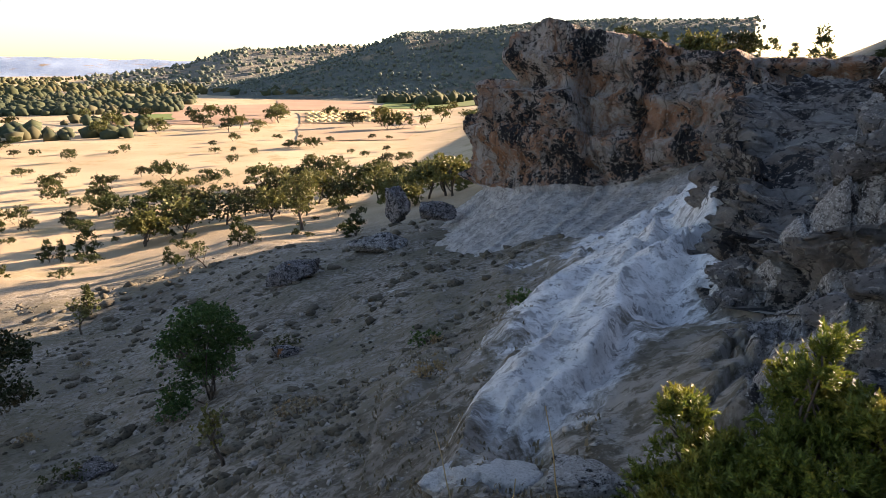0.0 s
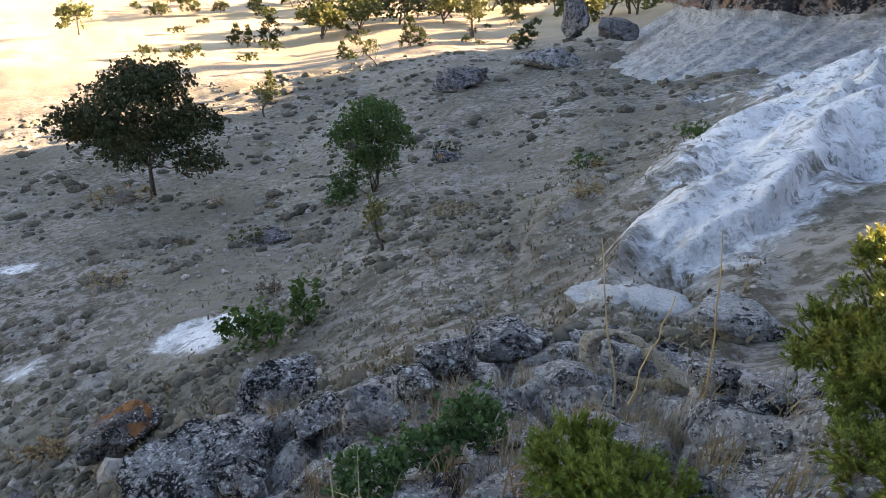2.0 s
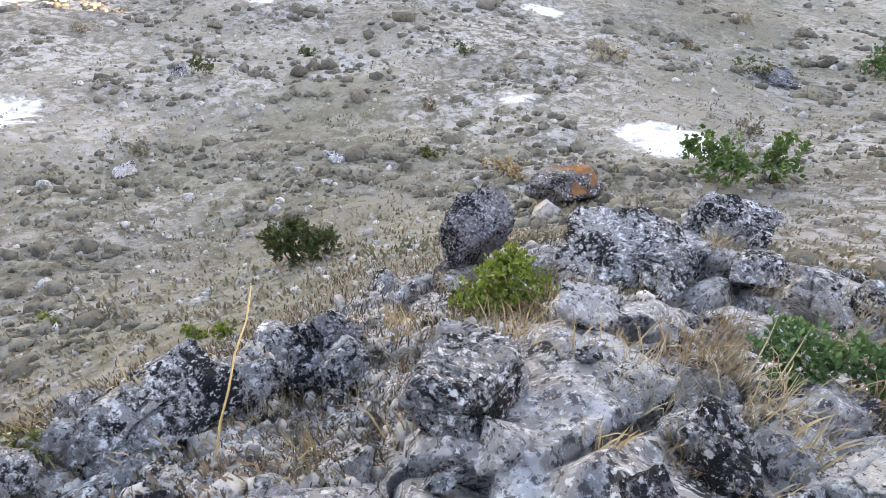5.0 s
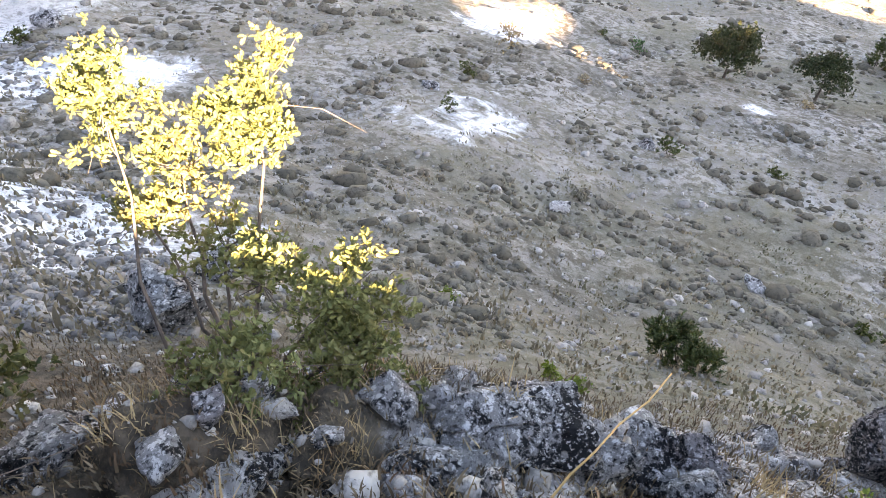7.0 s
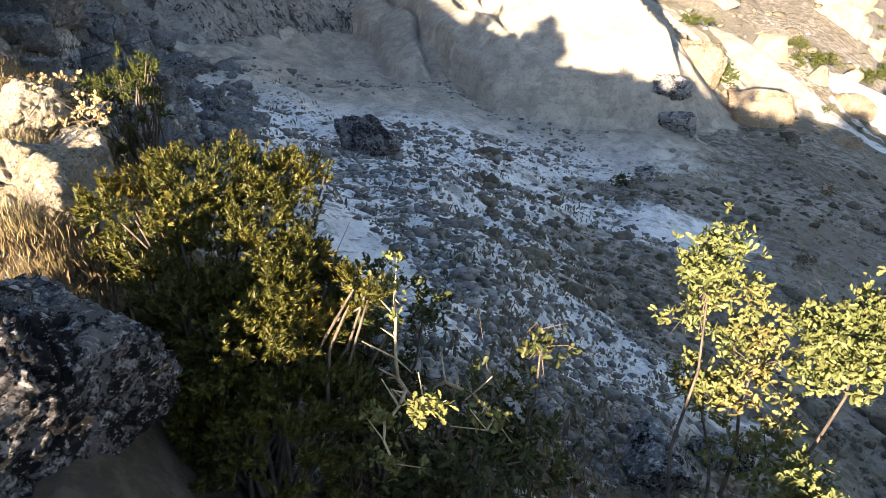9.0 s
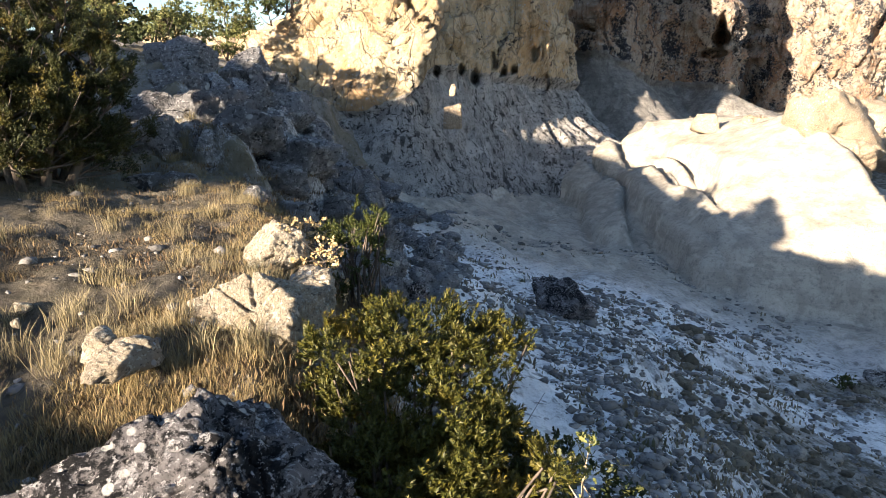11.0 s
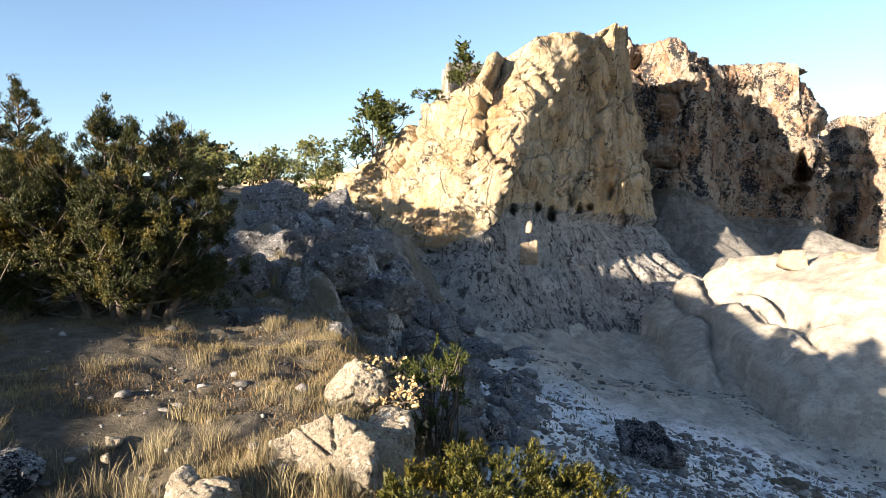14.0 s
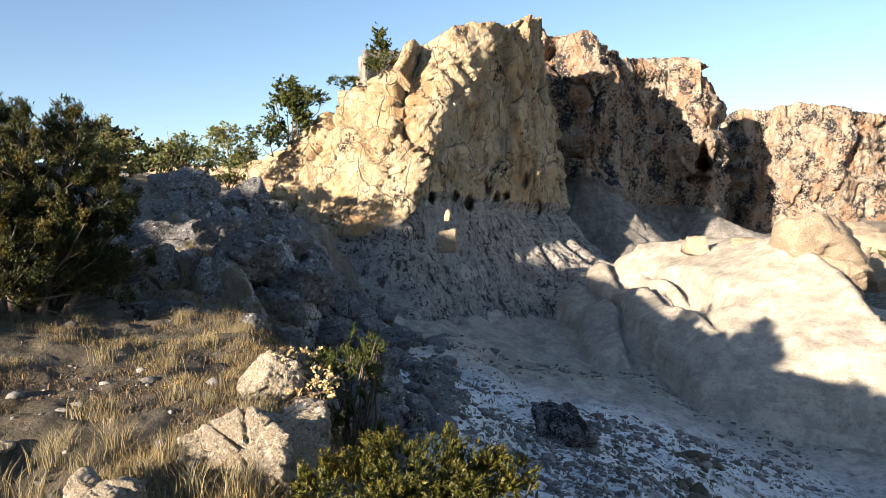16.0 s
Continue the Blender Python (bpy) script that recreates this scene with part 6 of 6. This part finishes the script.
field((14, 26), (360, 560), MAT_PINK, "pinkish fallow field in the valley")
field((6, 13.5), (470, 640), MAT_PINK, "pinkish fallow field in the valley", 0.35)
field((21.5, 24), (395, 450), MAT_CROP, "small green crop field in the valley", 0.6)
field((-4, 5), (480, 640), MAT_CROP, "green irrigated fields by a line of trees", 0.45)


def hay_rows():
    """Rows of small hay heaps on the stubble field."""
    v, f = ball(2)
    V, F, k = [], [], 0
    g = np.random.default_rng(5)
    for i in range(15):
        for j in range(20):
            b, r = radians(3.2 + 8.2 * (i + 0.5) / 15), 356 + 90 * (j + 0.5) / 20
            b += radians(0.18) * math.sin(j * 0.9)
            x, y = -r * math.sin(b), r * math.cos(b)
            s = np.array((1.5, 2.0, 0.9)) * g.uniform(0.7, 1.2)
            V.append(v * s * (1 + 0.15 * g.normal(0, 1, (len(v), 1))) + np.array((x, y, EYE - 26.2)))
            F.append(f + k)
            k += len(v)
    ob = mesh_object("hay_heaps", np.vstack(V), np.vstack(F), MAT_HAY)
    return tagged(ob, "rows of golden hay heaps on a stubble field", "hay", kind="stuff")


hay_rows()


# ---- far woods, hills and mountains ----
def hill_mat(name, a, b):
    m = Nodes(name)
    col = m.mix(m.ramp(m.noise(0.05, 6, 0.7), 0.4, 0.6), a, b)
    col = m.mix(m.ramp(m.noise(0.012, 5, 0.6), 0.56, 0.7), col, (0.3, 0.23, 0.15))
    return m.done(col, 0.97, m.noise(0.2, 6, 0.7), 1.0, 4.0)


def ridge(name, bearings, crests, near, far, mat, label, seed, bump=5.0):
    """A long hill: crest heights (degrees over the eye) along bearings, from its near foot to its crest and beyond."""
    nb, nr = 220, 60
    b = np.linspace(bearings[0], bearings[-1], nb)
    el = np.interp(b, bearings[::-1], crests[::-1])
    s = np.linspace(0, 1.25, nr)
    B, S = np.meshgrid(b, s)
    R = near + (far - near) * S
    top = far * np.tan(np.radians(np.broadcast_to(el, B.shape)))
    rise = np.where(S < 1, smooth(0, 1, S) ** 0.9, 1 - (S - 1) * 1.2)
    z = -27 + (top + 27) * rise
    x, y = -R * np.sin(np.radians(B)), R * np.cos(np.radians(B))
    p = np.stack([x.ravel(), y.ravel(), 0 * x.ravel()], 1)
    z = z.ravel() + bump * fbm(p / (bump * 16), 4, seed) * np.clip(S.ravel() * 3, 0, 1)
    ob = mesh_object(name, np.stack([p[:, 0], p[:, 1], z + EYE], 1), grid_faces(nr, nb), mat)
    return tagged(ob, label, "hill", kind="structure"), p[:, 0], p[:, 1], z + EYE


def woods(name, pts, size, label, seed, mat=None):
    """Many tree crowns as lumpy clumps, in one mesh."""
    g = np.random.default_rng(seed)
    v, f = ball(1)
    V, F, k = [], [], 0
    for i, (x, y, z) in enumerate(pts):
        s = size * g.uniform(0.6, 1.3) * np.array((g.uniform(0.8, 1.2), g.uniform(0.8, 1.2), g.uniform(0.8, 1.15)))
        V.append(v * s * (1 + 0.22 * g.normal(0, 1, (len(v), 1))) + np.array((x, y, z + s[2] * 0.6)))
        F.append(f + k)
        k += len(v)
    ob = mesh_object(name, np.vstack(V), np.vstack(F), mat or MAT_WOODS, flat=True)
    return tagged(ob, label, "woods", kind="stuff")


# hill colours are lightened to carry the haze, the far hill's more
MAT_HAZY_HILL = hill_mat("hazy_wooded_hill", (0.12, 0.14, 0.125), (0.155, 0.165, 0.135))
MAT_HAZY_HILL_FAR = hill_mat("hazy_far_hill", (0.16, 0.165, 0.14), (0.26, 0.23, 0.18))
# the blue haze of distance is put into the mountain colour
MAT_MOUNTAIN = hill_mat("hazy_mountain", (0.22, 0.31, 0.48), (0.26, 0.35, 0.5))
_, hx, hy, hz = ridge("hill_near", (19, 13.5, 7, 3, -6, -14, -24), (-1.4, -0.6, 1.3, 2.9, 3.5, 4.0, 3.5), 560, 950, MAT_HAZY_HILL, "dark wooded hill beyond the fields", 91, 7)
_, gx, gy, gz = ridge("hill_far", (27, 20.5, 16.5, 8, 2), (-0.5, 0.3, 1.4, 1.9, 1.6), 1150, 1900, MAT_HAZY_HILL_FAR, "wooded hill behind the nearer one", 92, 12)
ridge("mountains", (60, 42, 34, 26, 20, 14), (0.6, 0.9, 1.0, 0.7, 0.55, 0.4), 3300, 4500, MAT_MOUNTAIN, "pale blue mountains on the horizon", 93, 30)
pick = rng.integers(0, len(hx), 6500)
pick = pick[hz[pick] > -22]
woods("hill_woods", np.stack([hx[pick] + rng.normal(0, 4, len(pick)), hy[pick] + rng.normal(0, 4, len(pick)), hz[pick] - 1.0], 1), 1.9, "scattered trees covering the near hill", 1, MAT_HAZY_WOODS)
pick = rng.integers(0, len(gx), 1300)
woods("far_hill_woods", np.stack([gx[pick] + rng.normal(0, 9, len(pick)), gy[pick] + rng.normal(0, 9, len(pick)), gz[pick] - 2.0], 1), 4.6, "scattered trees covering the far hill", 2, MAT_HAZY_WOODS)


def belt(n, b0, b1, r0, r1, seed, size, label, gaps=0.0):
    g = np.random.default_rng(seed)
    b, r = np.radians(g.uniform(b0, b1, n * 3)), np.exp(g.uniform(math.log(r0), math.log(r1), n * 3))
    x, y = -r * np.sin(b), r * np.cos(b)
    keep = fbm(np.stack([x, y, 0 * x], 1) * 0.012, 3, seed) > gaps
    x, y = x[keep][:n], y[keep][:n]
    woods("valley_woods", np.stack([x, y, ground(x, y) - 0.5], 1), size, label, seed)


belt(1100, 20, 44, 470, 900, 11, 3.2, "dark belt of woods along the valley", 0.0)
belt(1900, 3, 44, 700, 2600, 12, 4.8, "far woods across the valley floor", -0.1)
belt(130, 24, 44, 300, 420, 13, 3.0, "line of trees at the field's edge", 0.12)
belt(160, -4, 9, 520, 700, 14, 4.2, "clump of trees at the hill's foot", 0.15)


# ---- grass and stones ----
def tufts(name, x, y, blades, height, mat, label, seed, spread=0.06, wide=0.012, lift=0.0):
    """Clumps of blades of grass at the given places, in one mesh."""
    g = np.random.default_rng(seed)
    n = len(x)
    z = ground(x, y) + lift
    h = height * np.broadcast_to(g.uniform(0.5, 1.4, n)[:, None], (n, blades)) * g.uniform(0.6, 1.1, (n, blades))
    a = g.uniform(0, 6.28, (n, blades))
    lean = g.uniform(0.15, 1.0, (n, blades))
    bx, by = x[:, None] + g.normal(0, spread, (n, blades)), y[:, None] + g.normal(0, spread, (n, blades))
    bz = np.broadcast_to(z[:, None], (n, blades)) - 0.03
    dx, dy = np.cos(a) * lean * h, np.sin(a) * lean * h
    w = wide * h / height
    base = np.stack([bx, by, bz], -1)
    side = np.stack([-np.sin(a) * w, np.cos(a) * w, 0 * a], -1)
    mid = base + np.stack([dx * 0.4, dy * 0.4, h * 0.65], -1)
    tip = base + np.stack([dx, dy, h], -1)
    P = np.stack([base - side, base + side, mid + side * 0.8, mid - side * 0.8, tip], 2).reshape(-1, 3)
    k = np.arange(n * blades)[:, None] * 5
    ob = mesh_object(name, P, [k + np.array((0, 1, 2, 3)), k + np.array((3, 2, 4))], mat, flat=True)
    return tagged(ob, label, "grass", kind="stuff")


def pebbles(name, x, y, size, mat, label, seed, flat=0.6):
    g = np.random.default_rng(seed)
    v, f = ball(1)
    n = len(x)
    z = ground(x, y)
    s = size[:, None, None] * g.uniform(0.6, 1.3, (n, 1, 3)) * np.array((1, 1, flat))
    lump = 1.1 + 0.25 * g.normal(0, 1, (n, len(v), 1))
    P = v[None] * s * lump + np.stack([x, y, z + size * 0.12], 1)[:, None]
    F = (f[None] + np.arange(n)[:, None, None] * len(v)).reshape(-1, 3)
    ob = mesh_object(name, P.reshape(-1, 3), F, mat, flat=True)
    return tagged(ob, label, "stones", kind="stuff")


def spread_points(n, b0, b1, r0, r1, seed, keep=None):
    g = np.random.default_rng(seed)
    b, r = np.radians(g.uniform(b0, b1, n)), np.exp(g.uniform(math.log(r0), math.log(r1), n))
    x, y = -r * np.sin(b), r * np.cos(b) - 0.3
    ok = r > ledge_reach(np.degrees(b)) + 0.3
    ok &= bare_mask(x, y) < 0.5 + g.uniform(-0.2, 0.2, n)
    for key, line in (("north", CLIFF_NORTH), ("near", CLIFF_NEAR), ("south", CLIFF_SOUTH)):
        ok &= inside(x, y, line, key)[0] < -1.5
    ok &= spur_height(x, y, np.stack([x, y, 0 * x], 1)) < ground(x, y) - EYE - 0.3
    return x[ok], y[ok]


x, y = spread_points(11000, -14, 150, 4, 60, 21)
tufts("slope_grass", x, y, 9, 0.055, MAT_TUSSOCK, "thin dry tussocks dotted over the shaded slope", 22, 0.075, 0.014)
x, y = spread_points(17000, -14, 150, 4.5, 55, 61)
keep = (fbm(np.stack([x, y, 0 * x], 1) * 0.5, 3, 62) > -0.12) & (bare_mask(x, y) < 0.22)
x, y = x[keep], y[keep]
pebbles("slope_cushions", x, y, np.random.default_rng(63).gamma(2.2, 0.017, len(x)) * (0.75 + np.hypot(x, y) / 14), MAT_CUSHION, "low dark cushion plants and dead tussocks dotted over the slope", 64, 0.55)
x, y = spread_points(1500, 138, 177, 4, 26, 23)
tufts("gully_grass", x, y, 8, 0.08, MAT_TUSSOCK, "dark dry tussocks dotted over the pale gully", 24, 0.08, 0.016)
x, y = spread_points(5200, -14, 150, 4, 45, 25)
pebbles("slope_stones", x, y, np.random.default_rng(26).gamma(1.6, 0.013, len(x)) * (0.7 + np.hypot(x, y) / 14), MAT_STONE, "small pale stones strewn over the slope", 27)
x, y = spread_points(24000, 132, 178, 4, 26, 28)
g = np.random.default_rng(29)
keep = fbm(np.stack([(x + y) * 0.5, y - x, 0 * x], 1) * 0.28, 3, 47) + 0.35 * g.uniform(-1, 1, len(x)) > 0.13
x, y = x[keep], y[keep]
pebbles("gully_stones", x, y, np.random.default_rng(29).gamma(1.9, 0.0115, len(x)) * (0.75 + np.hypot(x, y) / 15), MAT_STONE_DARK, "dark rubble strewn over the pale gully", 30, 0.45)
g = np.random.default_rng(31)
b, r = np.radians(g.uniform(174, 212, 6400)), np.exp(g.uniform(math.log(2.4), math.log(14), 6400))
x, y = -r * np.sin(b), r * np.cos(b) - 0.3
clear = ((x - 1.55) / 0.75) ** 2 + ((y + 3.9) / 0.9) ** 2 > 1
keep = (fbm(np.stack([x, y, 0 * x], 1) * 1.3, 3, 33) > -0.03) & clear
tufts("ridge_grass", x[keep], y[keep], 44, 0.062, MAT_GOLD, "dry golden grass on the trodden ridge", 34, 0.045, 0.0012)
keep = (fbm(np.stack([x, y, 0 * x], 1) * 2.1, 3, 39) > -0.05) & clear
tufts("ridge_litter", x[keep], y[keep], 34, 0.03, MAT_LITTER, "short brown dead grass and litter on the trodden ridge", 38, 0.08, 0.0035)
b, r = np.radians(g.uniform(176, 208, 170)), np.exp(g.uniform(math.log(3.0), math.log(11), 170))
tufts("ridge_tussocks", -r * np.sin(b), r * np.cos(b) - 0.3, 90, 0.13, MAT_GOLD, "taller tussocks of dry golden grass on the ridge", 41, 0.035, 0.0014)
b, r = np.radians(g.uniform(180, 204, 700)), np.exp(g.uniform(math.log(2.0), math.log(14), 700))
pebbles("ridge_stones", -r * np.sin(b), r * np.cos(b) - 0.3, g.gamma(1.6, 0.008, 700), MAT_STONE_DARK, "small stones on the trodden ridge", 35)
b, r = np.radians(g.uniform(-20, 168, 640)), g.uniform(1.2, 4.6, 640)
keep = r < ledge_reach(np.degrees(b))
tufts("ledge_grass", (-r * np.sin(b))[keep], (r * np.cos(b) - 0.3)[keep], 26, 0.12, MAT_DRY, "dry grass tufts in the cracks of the ledge", 36, 0.04, 0.003)


b = g.uniform(36, 172, 5200)
r = ledge_reach(b) + g.uniform(-1.6, 1.3, 5200)
x, y = -r * np.sin(np.radians(b)), r * np.cos(np.radians(b)) - 0.3
keep = r > 1.1
x, y = x[keep], y[keep]
pebbles("ledge_stones", x[::3], y[::3], g.gamma(1.7, 0.011, len(x[::3])), MAT_STONE, "small stones and grit on the ledge and below its edge", 71)
tufts("ledge_litter", x, y, 16, 0.035, MAT_LITTER, "short dead grass and leaf litter along the ledge", 72, 0.07, 0.004)
b, r = np.radians(g.uniform(-30, 60, 60)), g.uniform(1.5, 3.9, 60)
tufts("twiggy_grass", -r * np.sin(b), r * np.cos(b) - 0.3, 90, 0.15, MAT_DRY, "brown twiggy dry tufts between the ledge rocks", 37, 0.07, 0.0022)


# ---- dry stalks ----
def stalk(a, b, label="tall dry grass stalk standing up from the ledge", r=0.006):
    a, b = np.array(a), np.array(b)
    g = np.random.default_rng(int(abs(a[0] * 1000)))
    pts = [a + (b - a) * s + g.normal(0, 0.006, 3) + np.array((0, 0, 0.03 * math.sin(s * 3.1))) for s in np.linspace(0, 1, 8)]
    pts[0] = a
    segs = [(p, q, r * (1 - 0.08 * i), r * (1 - 0.08 * (i + 1))) for i, (p, q) in enumerate(zip(pts[:-1], pts[1:]))]
    v, f = tubes(segs, 5)
    ob = mesh_object("grass_stalk", v - a, f, MAT_STRAW)
    ob.location = a
    return tagged(ob, label, "grass stalk", "dry stalks")


stalk((0.17, 2.70, -0.95), (-0.04, 2.78, -0.02))
stalk((0.62, 2.75, -0.9), (0.48, 2.87, 0.04))
stalk((0.23, 2.62, -0.85), (0.35, 2.74, -0.24))
stalk((-1.37, -0.5, -1.05), (-1.71, -0.08, -0.27), "pale dry grass stalk leaning over the ledge's edge")


# ---- low shrubs on the slope ----
def small_bush(x, y, w, h, leaf, label, seed, size=0.06, n=420):
    return put_bush("low_shrub", x, y, [(0, 0, h * 0.45, w * 0.4, w * 0.4, h * 0.5), (w * 0.25, w * 0.1, h * 0.35, w * 0.3, w * 0.3, h * 0.4), (-w * 0.22, -w * 0.1, h * 0.35, w * 0.3, w * 0.3, h * 0.42)], "leafy", n, size, leaf, label, "shrub", seed, group="slope shrubs")


small_bush(-10.3, 10.2, 1.2, 0.5, MAT_DRY, "brown dry shrub on the shaded slope", 401)
small_bush(-14.3, 1.7, 0.7, 0.4, MAT_JUNIPER_DARK, "dark low shrub beside a grey stone", 402)
small_bush(-5.3, 20.8, 1.0, 0.4, MAT_JUNIPER_DARK, "dark low shrub on the shaded slope", 403)
small_bush(-8.9, 13.8, 1.2, 0.45, MAT_JUNIPER_DARK, "dark low shrub beside a dark rock", 404)
small_bush(-19.4, -2.9, 1.1, 0.9, MAT_DRY, "brown dry shrub on bare white tuff", 405, 0.08)
small_bush(-3.9, -0.35, 0.22, 0.1, MAT_JUNIPER_FRESH, "small bright green cushion plant below the ledge", 406, 0.03)
small_bush(-3.7, -0.15, 0.18, 0.09, MAT_JUNIPER_FRESH, "small bright green cushion plant below the ledge", 407, 0.03)
small_bush(-5.3, -1.6, 0.2, 0.1, MAT_JUNIPER_FRESH, "small bright green cushion plant on stony soil", 408, 0.03)
small_bush(-11.9, -13.0, 0.5, 0.35, MAT_JUNIPER_DARK, "dark low shrub at the gully's far side", 409)
small_bush(-16.3, -3.6, 0.7, 0.35, MAT_JUNIPER_DARK, "dark low shrub on the shaded slope", 410)
small_bush(-25.0, 1.2, 0.8, 0.5, MAT_GREEN, "small green shrub on the shaded slope", 411)
small_bush(-17.0, 18.4, 2.6, 0.5, MAT_DRY, "brown undergrowth below a broad oak", 412, 0.08, 700)
small_bush(-6.5, 4.6, 0.7, 0.3, MAT_DRY, "brown dry shrub on the shaded slope", 413)
small_bush(-2.9, 12.0, 1.0, 0.35, MAT_DRY, "brown dry shrub on the shaded slope", 414)
small_bush(-0.4, 14.5, 0.9, 0.35, MAT_GREEN, "small green shrub near pale tuff", 415)
small_bush(1.5, 13.0, 0.7, 0.3, MAT_GREEN, "small green shrub near pale tuff", 416)
small_bush(4.6, -27.0, 1.2, 0.7, MAT_OAK, "yellow-green shrub below the cliff's shoulder", 417, 0.09)
small_bush(3.2, -24.0, 1.3, 0.6, MAT_OAK, "yellow-green shrub below the cliff's shoulder", 418, 0.09)
g = np.random.default_rng(55)
for i in range(26):
    b, r = radians(g.uniform(-5, 125)), math.exp(g.uniform(math.log(8), math.log(45)))
    w = g.uniform(0.3, 0.7) * (0.7 + r / 40)
    small_bush(-r * math.sin(b), r * math.cos(b), w, w * 0.45, (MAT_DRY, MAT_TUSSOCK, MAT_TUSSOCK, MAT_JUNIPER_DARK)[i % 4], ("brown dry shrub on the shaded slope", "grey-brown tuft on the shaded slope", "grey-brown tuft on the shaded slope", "dark low shrub on the shaded slope")[i % 4], 430 + i, 0.06, 240)

# ---- broken rock on the ledge ----
LUMPS = []
for i in range(7):
    k = g.uniform(0.07, 0.13)
    ob = rock(0, 0, 0, k, k * 0.85, k * 0.65, 0, 0, 500 + i, (MAT_ROCK, MAT_ROCK_PALE, MAT_ROCK_DARK)[i % 3], 4, "broken lichen-spotted stone on the rocky ledge", "stone", "loose stones")
    LUMPS.append(ob)
for i in range(150):
    b = g.uniform(-18, 168)
    r = g.uniform(1.0, float(ledge_reach(b)) + 0.7)
    x, y = -r * math.sin(radians(b)), r * math.cos(radians(b)) - 0.3
    m = pose(x, y, foot(x, y, -0.015), g.uniform(-25, 25), g.uniform(-25, 25), g.uniform(0, 360))
    if i < len(LUMPS):
        LUMPS[i].matrix_basis = m
    else:
        k = float(g.uniform(0.5, 1.2))
        ob = copy_thing(LUMPS[i % len(LUMPS)], m)
        ob.scale = (k, k, k)
BOULDERS = []
for i, (x, y) in enumerate(((-22.5, -17.5), (-24.5, -20.0), (-26.0, -15.5))):
    BOULDERS.append(rock(x, y, foot(x, y, -0.03), 0.2, 0.16, 0.13, 40 * i, 5, 560 + i, MAT_SAND, 4, "pale boulder scattered on the sunlit hillside", "boulder", "hillside boulders"))
    BOULDERS[-1].scale = (4, 4, 4)
BLOCKS, BANK_ROCKS = [], []
RUBBLE = [rock(0, 0, 0, 0.11, 0.09, 0.075, 0, 0, 640 + i, MAT_ROCK_BANK, 4, "dark angular block in the rubble below the ridge", "rock", "rubble blocks") for i in range(4)]
for i in range(6):
    BLOCKS.append(rock(0, 0, 0, 0.5, 0.42, 0.38, 0, 0, 600 + i, MAT_ROCK_BANK, 5, "big grey lichen-crusted block in the jumble above the gully", "boulder", "jumbled blocks"))
for i in range(260):
    b, r = radians(g.uniform(168, 184)), math.exp(g.uniform(math.log(6.5), math.log(26)))
    x, y = -r * math.sin(b), r * math.cos(b) - 0.3
    k = float(g.uniform(0.8, 3.4)) * (0.5 + r / 18)
    m = pose(x, y, foot(x, y, -0.02), g.uniform(-25, 25), g.uniform(-25, 25), g.uniform(0, 360))
    ob = RUBBLE[i] if i < 4 else copy_thing(RUBBLE[i % 4], m)
    ob.matrix_basis = m
    ob.scale = (k, k, k)
for i in range(46):
    b, r = radians(g.uniform(-40, -22)), math.exp(g.uniform(math.log(4.0), math.log(20)))
    x, y = -r * math.sin(b), r * math.cos(b) - 0.3
    k = float(g.uniform(0.5, 1.3)) * (0.25 + r / 14)
    BANK_ROCKS.append((x, y, k))
for i in range(80):
    b, r = radians(g.uniform(173, 190)), math.exp(g.uniform(math.log(8.5), math.log(23)))
    x, y = -r * math.sin(b), r * math.cos(b) - 0.3
    k = float(g.uniform(0.4, 1.3)) * (0.3 + r / 17)
    m = pose(x, y, foot(x, y, -0.12 * k), g.uniform(-20, 20), g.uniform(-20, 20), g.uniform(0, 360))
    ob = BLOCKS[i] if i < 6 else copy_thing(BLOCKS[i % 6], m)
    ob.matrix_basis = m
    ob.scale = (k, k * g.uniform(0.8, 1.2), k)
for i, (x, y, k) in enumerate(BANK_ROCKS):
    ob = copy_thing(BLOCKS[i % 6], pose(x, y, foot(x, y, 0.05 * k), g.uniform(-20, 20), g.uniform(-20, 20), g.uniform(0, 360)))
    ob.scale = (k, k * g.uniform(0.8, 1.2), k * 0.8)
    tagged(ob, "dark rugged boulder crusted with black lichen", "rock", "boulders")

for i in range(70):
    b, r = radians(g.uniform(112, 141)), math.exp(g.uniform(math.log(29), math.log(75)))
    x, y = -r * math.sin(b), r * math.cos(b) - 0.3
    k = float(g.gamma(2.0, 2.2)) + 1.0
    ob = copy_thing(BOULDERS[i % 3], pose(x, y, foot(x, y, -0.04), g.uniform(-20, 20), g.uniform(-20, 20), g.uniform(0, 360)))
    ob.scale = (k, k, k)
for i in range(26):
    b, r = radians(g.uniform(112, 141)), math.exp(g.uniform(math.log(30), math.log(75)))
    again((5, 6)[i % 2], -r * math.sin(b), r * math.cos(b), g.uniform(0.5, 1.3), g.uniform(0, 360), 1.3)
